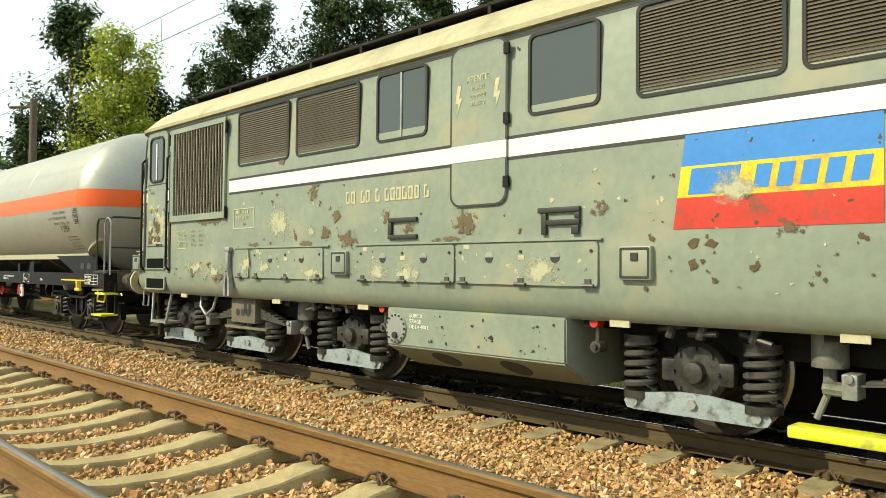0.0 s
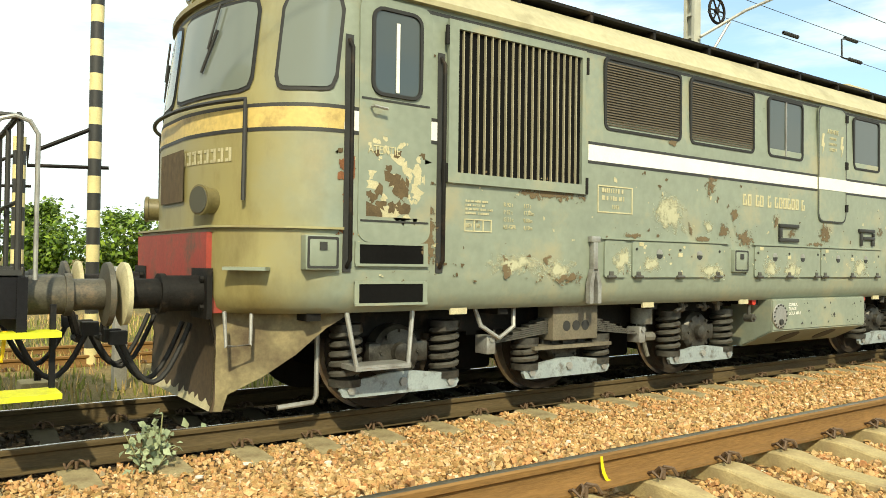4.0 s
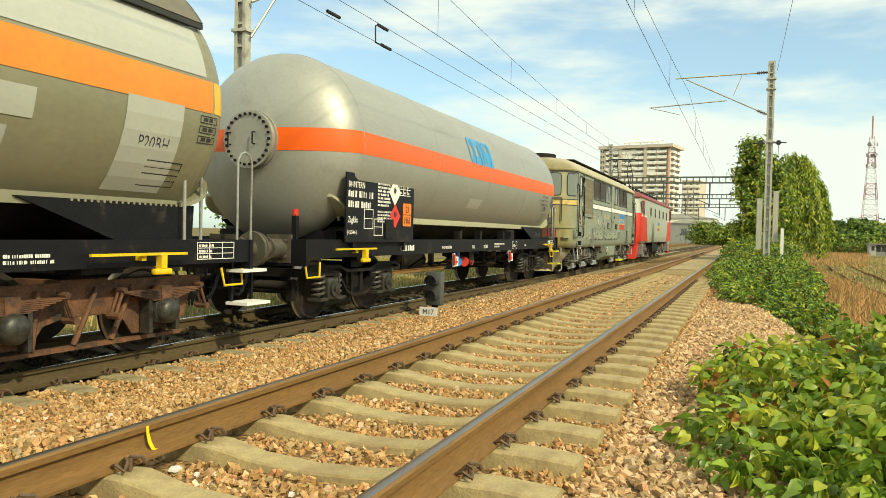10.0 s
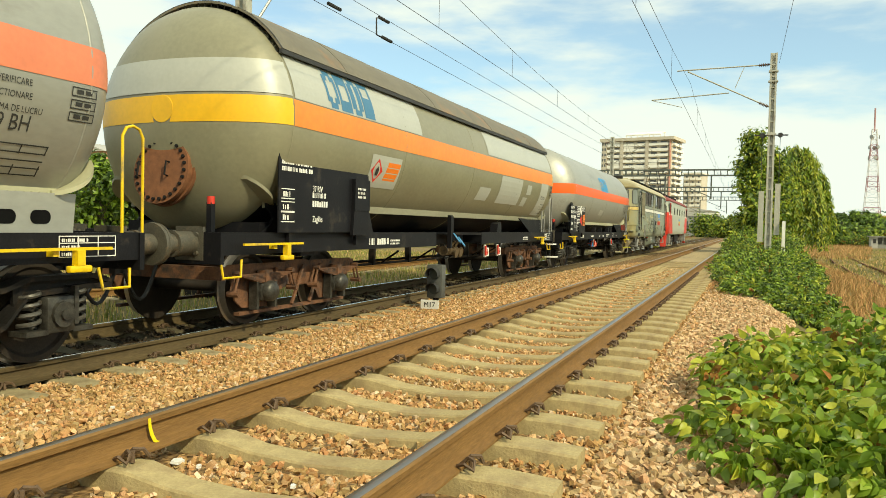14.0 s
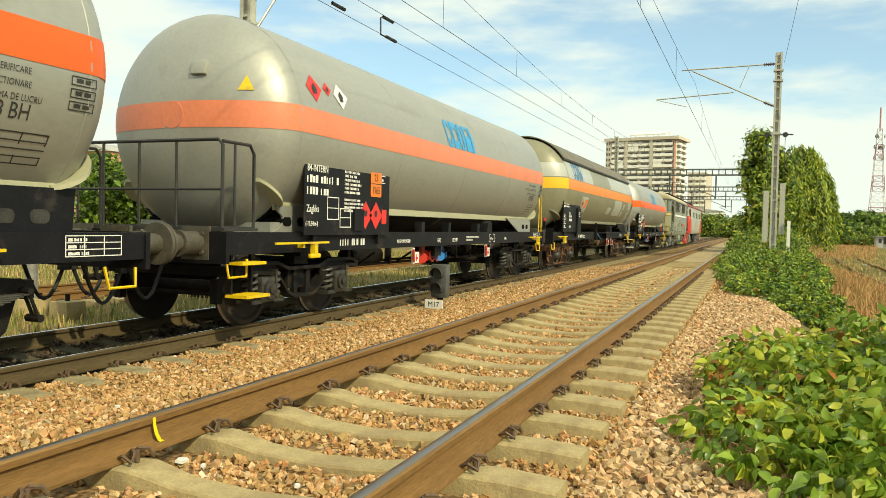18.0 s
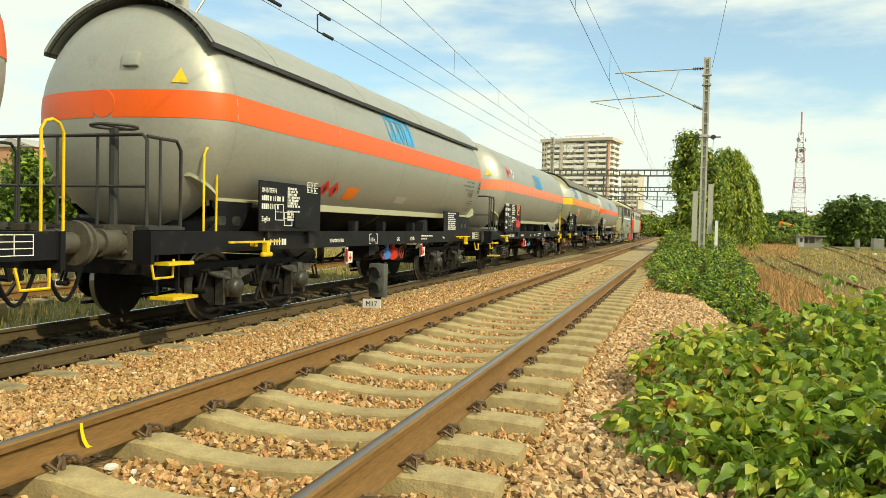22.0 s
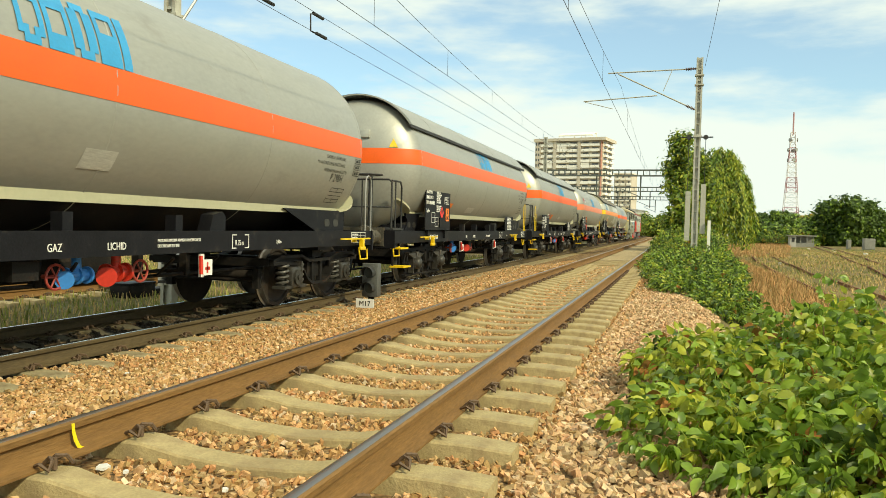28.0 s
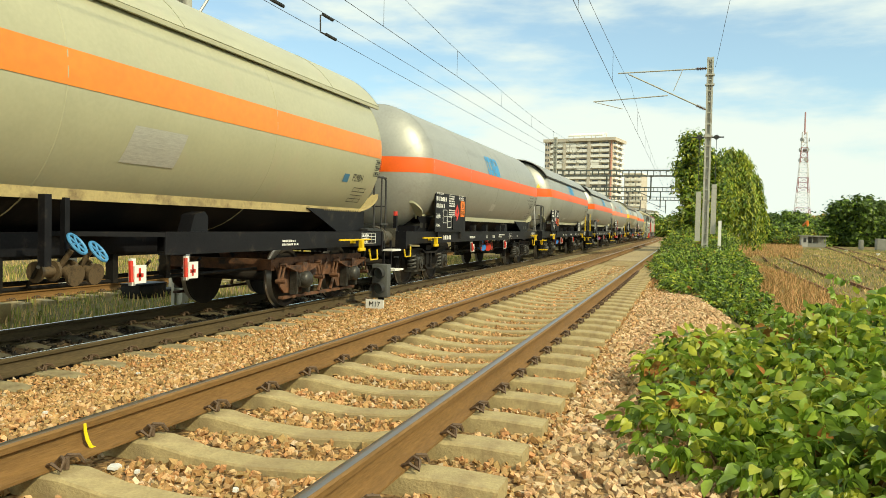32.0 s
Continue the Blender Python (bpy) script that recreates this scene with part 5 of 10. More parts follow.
            prism(bm, [(bx1 - 0.56, bz0 - 0.04), (bx1 + 0.10, bz0 - 0.04), (bx1 - 0.06, bz0 + 0.32), (bx1 - 0.52, bz0 + 0.32)], y - 0.05, y)
            dh = part("document_holder", bm, M_BLACK, bd)
            bm = B()
            bars(bm, bx1 - 0.44, bz0 + 0.62, 0.30, 3, y - 0.061, 0.035, 0.06, seed=9)
            part("holder_markings", bm, M_WHITE, bd)
        else:
            letter("84-INTERN", 0.13 * k, M_WHITE, bd, bx0 + 0.06, y - 0.003, bz1 - 0.21 * k)
            letter("Zagkks", 0.13 * k, M_WHITE, bd, bx0 + 0.05, y - 0.003, bz1 - 0.72 * k)
            bm = B()
            bars(bm, bx0 + 0.06, bz1 - 0.35 * k, 0.85 * k, 1, y, 0.095 * k, seed=int(-x0 + 1))
            bars(bm, bx0 + 0.06, bz1 - 0.50 * k, 0.80 * k, 1, y, 0.095 * k, seed=int(-x0 + 2))
            bars(bm, bx0 + 1.0 * k, bz1 - 0.12 * k, 0.50 * k, 7, y, 0.035, 0.055 * k, seed=int(-x0 + 3))
            bars(bm, bx0 + 1.0 * k, bz1 - 0.55 * k, 0.62 * k, 4, y, 0.03, 0.05 * k, seed=int(-x0 + 4))
            for (a, b, z0_, z1_) in ((0.55, 0.85, 0.20, 0.50), (0.88, 1.18, 0.10, 0.36)):
                for (p0, p1, p2, p3) in ((a, b, z0_, z0_ + 0.012), (a, b, z1_ - 0.012, z1_), (a, a + 0.012, z0_ + 0.012, z1_ - 0.012), (b - 0.012, b, z0_ + 0.012, z1_ - 0.012), (a + 0.012, b - 0.012, (z0_ + z1_) / 2, (z0_ + z1_) / 2 + 0.01)):
                    box(bm, bx0 + p0 * k, bx0 + p1 * k, y - 0.003, y, bz0 + p2 * k, bz0 + p3 * k)
            for (a, b) in ((1.78, 1.92), (1.93, 2.07), (2.08, 2.22)):
                for zz in (0.76, 0.86, 0.96):
                    box(bm, bx0 + a * k, bx0 + b * k, y - 0.003, y, bz0 + zz * k, bz0 + (zz + 0.012) * k)
                box(bm, bx0 + a * k, bx0 + (a + 0.012) * k, y - 0.0045, y, bz0 + 0.76 * k, bz0 + 0.97 * k)
                bars(bm, bx0 + (a + 0.03) * k, bz0 + 0.79 * k, 0.10 * k, 1, y, 0.035, seed=3)
            part("board_markings", bm, M_WHITE, bd)["kind"] = "stuff"
            for i, ch in enumerate("ABC"):
                letter(ch, 0.085 * k, M_WHITE, bd, bx0 + (1.82 + 0.15 * i) * k, y - 0.003, bz0 + 0.885 * k)
            if length_text:
                letter(length_text, 0.085 * k, M_WHITE, bd, bx0 + 0.03, y - 0.003, bz0 + 0.12 * k)
            for kind_, hx, hz in board["signs"]:
                hx, hz = bx0 + hx * k, bz0 + hz * k
                if kind_ == "plate":
                    hazard_plate(bd, hx, y - 0.004, hz, 0.33 * k, 0.38 * k)
                elif kind_ == "red":
                    hazard_diamond(bd, hx, y, hz, 0.20 * k, M_SIGNRED, M_DARK)
                elif kind_ == "white":
                    hazard_diamond(bd, hx, y, hz, 0.22 * k, M_WHITE, M_DARK)
                elif kind_ == "square":
                    bm = B()
                    box(bm, hx, hx + 0.16, y - 0.006, y, hz, hz + 0.22)
                    part("red_label", bm, M_SIGNRED, bd)
            bm = B()
            box(bm, bx0 + 1.24 * k, bx0 + 1.52 * k, y - 0.03, y, bz0 + 0.06, bz0 + 0.36 * k)
            part("document_holder", bm, M_BLACK, bd)
    if second_board:
        bm = B()
        a, b = second_board
        box(bm, a, b, -1.25, -1.23, 1.18, 1.66)
        b2 = part("owner_board", bm, M_BLACK, w)
        bm = B()
        bars(bm, a + 0.25 * (b - a), 1.60, 0.55 * (b - a), 9, -1.252, 0.03, 0.048, seed=int(-x0 + 8))
        part("board_markings", bm, M_WHITE, b2)
    # emblem, patches and small panels on the shell
    if logo:
        lx, lz, lw, lh, lm, n = logo
        for k in range(n):
            part("emblem_block", on_shell(glyph(k, lw / n * 0.92, lh, lm), lx + k * lw / n, lz, R + 0.004), None, tk)
    for (px, pz, pw, ph, pm, *sl) in patches:
        me = plate(pw, ph, pm)
        part("painted_patch", on_shell(me, px, pz, R + 0.001, sl[0] if sl else 0.0), None, tk)
    for kind_, px, pz, pw in signs:
        m = {"red": M_SIGNRED, "white": M_WHITE}[kind_]
        me = diamond(pw, m)
        part("hazard_diamond", on_shell(me, px, pz, R + 0.006), None, tk)
        bm = B()
        vs = [bm.verts.new((pw * x_, pw * y_, 0)) for x_, y_ in ((-0.22, -0.4), (0.22, -0.4), (0.3, 0.0), (0.05, 0.4), (-0.25, 0.1))]
        bm.faces.new(vs)
        part("flame_symbol", on_shell(mesh_of("flame_symbol", bm, M_DARK), px, pz, R + 0.010), None, tk)
    if manhole is False:
        for kind_, yy, zz in (("triangle", -0.95, 0.42), ("box", -0.35, 0.62)):
            xx = -(c + head * math.sqrt(max(0.0, 1 - (yy * yy + zz * zz) / (R * R))))
            nn = Vector((xx + c, yy * (head / R) ** 2, zz * (head / R) ** 2)).normalized()
            q = nn.to_track_quat("Z", "Y").to_matrix().to_4x4()
            bm = B()
            if kind_ == "triangle":
                prism(bm, [(-0.10, -0.08), (0.10, -0.08), (0.0, 0.11)], 0.004, 0.008, "z")
                part("warning_triangle", bm, M_YELLOW, tk, "yellow warning triangle", at=Matrix.Translation((xx, yy, zz)) @ q)
            else:
                box(bm, -0.10, 0.10, -0.09, 0.09, -0.02, 0.05, 0.008)
                part("data_plate", bm, body, tk, at=Matrix.Translation((xx, yy, zz)) @ q)
    if marks:
        part("pressure_mark", on_shell(text_mesh(marks, 0.19, M_DARK, 0.0, wide=0.8), c - 1.0, stripe_at - 0.62, R), None, tk)
        for i, (dx, line) in enumerate(((-0.30, "SCADENTA LA VERIFICARE"), (-0.58, "NR. AUTORIZATIE DE FUNCTIONARE"), (-0.30, "PRESIUNEA MAXIMA DE LUCRU"))):
            if split:
                continue
            part("test_markings", on_shell(text_mesh(line, 0.075, M_DARK, 0.0, wide=0.8), c - 1.0 + dx, stripe_at - 0.27 - 0.105 * i, R), None, tk)
        bm = B()
        for i in range(3):
            for x_, z_, w_, h_ in ((0.0, 0.0, 0.26, 0.010), (0.0, 0.07, 0.26, 0.010), (0.0, 0.0, 0.010, 0.08), (0.25, 0.0, 0.010, 0.08), (0.05, 0.025, 0.07, 0.035), (0.14, 0.025, 0.07, 0.035)):
                vs = [bm.verts.new(p) for p in ((x_, z_ - 0.105 * i, 0), (x_ + w_, z_ - 0.105 * i, 0), (x_ + w_, z_ + h_ - 0.105 * i, 0), (x_, z_ + h_ - 0.105 * i, 0))]
                bm.faces.new(vs)
        part("test_date_box", on_shell(mesh_of("test_date_box", bm, M_DARK), c - 0.20, stripe_at - 0.28, R), None, tk)
        bm = B()
        for i in range(5):
            vs = [bm.verts.new(p) for p in ((0, i * 0.07, 0), (0.5, i * 0.07, 0), (0.5, i * 0.07 + 0.012, 0), (0, i * 0.07 + 0.012, 0))]
            bm.faces.new(vs)
        for i in range(3):
            vs = [bm.verts.new(p) for p in ((i * 0.244, 0, 0), (i * 0.244 + 0.012, 0, 0), (i * 0.244 + 0.012, 0.28, 0), (i * 0.244, 0.28, 0))]
            bm.faces.new(vs)
        part("test_table", on_shell(mesh_of("test_table", bm, M_DARK), c - 0.80, stripe_at - 0.96, R), None, tk)
    # end fittings
    for side, d in ((rear, -1), (front, 1)):
        e = EDGE[d]
        if "loops_white" in side or "loops_yellow" in side:
            bm = B()
            m = M_WHITE if "white" in side else M_YELLOW
            if m is M_WHITE:
                m = M_STEEL
            loop_rail(bm, d * (e - (1.15 if "inner" in side else 0.05)), -1.22, 1.16, 2.20, 0.26, 0.015)
            if "two" in side:
                loop_rail(bm, d * (e - 0.95), -1.22, 1.16, 2.15, 0.26, 0.018)
            if "ladder" in side:
                for z in (1.4, 1.65, 1.9):
                    tube(bm, [(d * (e - 0.30), -1.22, z), (d * (e), -1.22, z)], 0.012, 6)
            part("handrail", bm, m, w)
        if "platform" in side:
            bm = B()
            box(bm, d * e - 0.62 * (d > 0), d * e + 0.62 * (d < 0), -1.25, 1.25, 1.19, 1.225)
            for y in np.arange(-1.2, 1.2, 0.08):
                box(bm, d * e - 0.60 * (d > 0), d * e + 0.60 * (d < 0), y, y + 0.015, 1.225, 1.24)
            pf = part("end_platform", bm, M_DARK, w)
            bm = B()
            zt = 2.22
            far = 0.38 if "platform_out" in side else 0.0
            if far:
                box(bm, *sorted((d * e, d * (e + far))), -1.25, 1.25, 1.30, 1.335)
            xo, xi = d * (e - 0.02 + far), d * (e - 0.60 + far)
            tube(bm, [(xo, -1.2, 1.2), (xo, -1.2, zt - 0.06), (xo, -1.14, zt), (xo, 1.14, zt), (xo, 1.2, zt - 0.06), (xo, 1.2, 1.2)], 0.02, 8)
            part("platform_railing", bm, M_DARK, pf)
            rails = [([(xo, y, 1.2), (xo, y, zt)], 0.017) for y in (-0.55, 0.0, 0.55)] + [([(xo, -1.2, 1.66), (xo, 1.2, 1.66)], 0.015)]
            for s in (-1, 1):
                rails.append(([(xo, s * 1.2, zt - 0.02), (xi + d * 0.08, s * 1.2, zt - 0.02), (xi, s * 1.2, zt - 0.12), (xi, s * 1.2, 1.2)], 0.02))
                rails.append(([(xo - d * 0.22, s * 1.2, 1.2), (xo - d * 0.22, s * 1.2, zt - 0.02)], 0.016))
            for pts, r_ in rails:
                bm = B()
                tube(bm, pts, r_, 8)
                part("railing_bar", bm, M_DARK, pf)
        if "steps" in side:
            bm = B()
            col = M_FLUO if "steps_fluo" in side else (M_WHITE if "steps_white" in side else M_YELLOW)
            xx = d * (e + (0.02 if "steps_fluo" in side else 0.62 if "steps_white_out" in side else 0.02 if "steps_white" in side else -0.45))
            for z, o in ((0.42, 0.06), (0.80, 0.0)):
                bm = B()
                box(bm, xx - 0.26, xx + 0.20, -1.36 - o, -1.12, z, z + 0.035)
                part("footstep", bm, col, w)
            for xo in (-0.22, 0.16):
                bm = B()
                box(bm, xx + xo, xx + xo + 0.035, -1.17, -1.13, 0.42, 1.0)
                part("step_hanger", bm, M_BLACK, w)
        if "post" in side:
            bm = B()
            box(bm, d * (e - 0.25), d * (e - 0.18), -1.0, -0.93, 1.17, 1.52)
            po = part("lamp_bracket", bm, M_BLACK, w)
            bm = B()
            tube(bm, [(d * (e - 0.215), -0.965, 1.50), (d * (e - 0.215), -0.965, 1.59)], 0.045, 10)
            part("red_tip", bm, M_RED, po)
        if "wheel" in side:
            bm = B()
            tube(bm, [(d * (e - 0.1), -0.7, 1.2), (d * (e - 0.1), -0.7, 2.3)], 0.05, 8)
            pts = [(d * (e - 0.1) + 0.24 * math.cos(t), -0.7 + 0.24 * math.sin(t), 2.32) for t in np.linspace(0, 2 * math.pi, 17)]
            tube(bm, pts, 0.018, 6, False)
            tube(bm, [(d * (e - 0.1) - 0.24, -0.7, 2.32), (d * (e - 0.1) + 0.24, -0.7, 2.32)], 0.014, 6)
            part("hand_brake", bm, M_DARK, w)
    return w

M_OCHRE = mat("ochre_flange", (0.42, 0.33, 0.15), 0.6, var=0.15, scale=4, dirt=(0.15, 0.10, 0.05), dirt_amt=0.4)
SIGNS_1 = (("white", 1.60, 0.80), ("red", 1.62, 0.42), ("plate", 1.92, 0.26))
SIGNS_6 = (("red", 1.62, 0.45), ("plate", 1.92, 0.36))
SIGNS_3 = (("red", 1.60, 0.28), ("red", 1.92, 0.28), ("plate", 1.75, 0.55), ("square", 2.12, 0.16))
SIGNS_4 = ()
TRAIN = []
CENTRES = (-21.28, -37.50, -53.63, -69.03, -84.53, -100.10, -116.40)
TRAIN.append(tank_wagon("grey gas tank wagon with an orange stripe and black frame", CENTRES[0], 15.54, 10.5, 1.45, 2.56, 5.97, 0.76, M_GREY, M_ORANGE, COIL, shift=0.12,
    board={"at": (-6.22, -3.82, 1.14, 2.16), "signs": SIGNS_1}, logo=(-1.22, 0.20, 1.70, 0.58, M_LOGOBLUE, 5), marks="P 29BH", manhole=(0.02, M_GREY), rear="post", front="platform loops_white steps_fluo",
    length_text="(-15,54m-)", patches=((-1.05, -0.72, 0.75, 0.22, M_PLATE, 0.2),), valves=(("red", -0.27), ("blue", -0.66))))
TRAIN.append(tank_wagon("olive-grey gas tank wagon with pale patches and brown sun shield", CENTRES[1], 16.92, 11.6, 1.47, 2.60, 6.75, 0.66, M_GREY2, M_ORANGE2, LEAF_RUST, shift=0.15, bogies=(-5.68, 5.72), set_out=(0.1, 0.0), hooks=(-6.58, 6.25), shield=mat("shield_brown", (0.15, 0.132, 0.092), 0.6, var=0.12, scale=1.5, dirt=(0.27, 0.15, 0.07), dirt_amt=0.25, dirt_scale=1.2), end_stripe=M_YELLOWBAND,
    board={"at": (-6.74, -4.36, 1.18, 2.22), "signs": (), "kind": "lease"}, cap=True, logo=(-5.86, 0.27, 1.40, 0.56, M_NAVY, 4), marks="P20BH", manhole=(-0.72, M_RUST), over=0.02, rear="post", front="loops_white two steps_white", length_text="16,99m",
    patches=((-6.70, 0.25, 4.0, 0.62, M_PATCHGREY), (0.95, 0.27, 5.7, 0.62, M_PATCHGREY), (1.95, -0.74, 1.75, 0.66, M_PATCHGREY), (-4.55, -0.72, 1.05, 0.52, M_PATCHGREY), (0.5, -0.72, 0.75, 0.3, M_PATCHGREY, 0.3), (4.2, -0.45, 0.4, 0.25, M_PATCHGREY), (4.0, -0.75, 0.4, 0.25, M_PATCHGREY), (5.55, -0.95, 0.75, 0.95, M_PATCHGREY), (-4.05, -0.60, 0.45, 0.30, M_SIGNOR, 0.3)), stripe_at=0.07, valves=(), taps=(0.0,), split=(-1.4, 1.25), flange=M_GREY2, signs=(("red", -4.32, -0.47, 0.19),)))
TRAIN.append(tank_wagon("grey gas tank wagon with a faded salmon stripe and end platform", CENTRES[2], 15.40, 10.5, 1.45, 2.56, 5.92, 0.70, M_GREY, M_SALMON, COIL, shift=0.50, bogies=(-4.75, 5.5), set_out=(0.40, 0.10), hooks=(-5.0, 6.35),
    board={"at": (-5.22, -2.74, 1.14, 2.20), "signs": SIGNS_3}, logo=(-0.92, 0.22, 1.70, 0.55, M_LOGOBLUE, 5), marks="P29 BH", rear="platform steps", front="loops_yellow", signs=(("red", -5.55, 0.50, 0.19), ("red", -5.20, 0.54, 0.10), ("white", -4.86, 0.50, 0.19)), length_text="(-15,54m-)", saddle=M_GREY, valves=(("red", -0.6), ("blue", 0.3))))
TRAIN.append(tank_wagon("grey gas tank wagon with an orange stripe and grey sun shield", CENTRES[3], 15.45, 10.5, 1.45, 2.60, 5.95, 0.66, M_GREY, M_ORANGE, LEAF_DARK, shift=0.72, bogies=(-3.85, 4.9), set_out=(0.50, 0.40), hooks=(-4.4, 5.55), shield=M_GREY,
    board={"at": (-4.55, -2.76, 1.18, 1.86), "signs": SIGNS_4}, stripe_at=0.09, gaz=0.80, order="b", logo=(-0.75, 0.30, 1.60, 0.60, M_LOGOBLUE, 5), marks="P18 BH", rear="platform loops_yellow inner steps wheel", front="", second_board=(4.05, 5.35),
    patches=((0.1, -0.86, 0.55, 0.16, M_PLATE, 0.2), (-2.36, -0.88, 0.48, 0.25, M_SIGNOR, 0.3)), signs=(("red", -3.13, -0.74, 0.15), ("red", -2.78, -0.74, 0.15)), valves=(("blue", 0.92), ("red", 1.28))))
TRAIN.append(tank_wagon("grey gas tank wagon with grey sun shield and yellow handrails", CENTRES[4], 15.54, 10.5, 1.45, 2.60, 6.10, 0.66, M_GREY, M_ORANGE, LEAF_DARK, shift=0.63, bogies=(-3.8, 4.78), set_out=(0.50, 0.50), hooks=(-4.4, 5.15), shield=M_GREY,
    board={"at": (-4.90, -2.95, 1.20, 2.20), "signs": (("red", 1.5, 0.5), ("plate", 1.9, 0.26))}, stripe_at=0.16, gaz=-1.13, order="c", logo=(-0.70, 0.36, 1.58, 0.60, M_LOGOBLUE, 5), marks="P 29BH", rear="platform steps wheel", front="loops_yellow", second_board=(4.05, 5.35), valves=(("blue", -1.5), ("red", -0.15)),
    patches=((-1.45, -0.92, 0.75, 0.18, M_PLATE, 0.3), (-3.45, -0.92, 0.45, 0.24, M_SIGNOR, 0.3))))
TRAIN.append(tank_wagon("grey gas tank wagon with orange stripe and a flanged manhole", CENTRES[5], 15.60, 10.5, 1.45, 2.56, 6.05, 0.72, M_GREY, M_ORANGE, COIL, shift=0.65, bogies=(-4.44, 5.93), set_out=(0.50, 0.52), hooks=(-5.0, 7.0),
    board={"at": (-5.00, -2.55, 1.17, 2.24), "signs": SIGNS_6}, banded=True, gaz=-0.05, logo=(-1.16, 0.22, 1.60, 0.56, M_LOGOBLUE, 5), marks="P 29BH", manhole=(0.02, M_GREY), rear="post", front="loops_white", length_text="(-15,54m-)",
    patches=((-0.3, -0.78, 0.45, 0.22, M_PLATE, 0.1),), valves=(("blue", 0.55), ("red", 1.12))))
TRAIN.append(tank_wagon("cream gas tank wagon with an orange stripe and cream sun shield", CENTRES[6], 16.99, 11.6, 1.47, 2.60, 7.30, 0.42, M_CREAM, M_ORANGE2, LEAF_RUST, shift=0.45, bogies=(-4.9, 6.5), set_out=(0.40, 0.46), hooks=(-6.2, 7.15), shield=M_CREAM,
    board={"at": (-6.95, -4.70, 1.18, 2.20), "signs": (), "kind": "lease"}, marks="P29BH", front="platform_out steps_white_out", rear="platform", patches=((0.85, -0.72, 0.85, 0.40, M_PLATE, 0.2), (5.95, -0.60, 0.20, 0.14, M_NAVY)), valves=(), taps=(0.89,), flange=M_OCHRE, split=(-1.6, 2.05)))

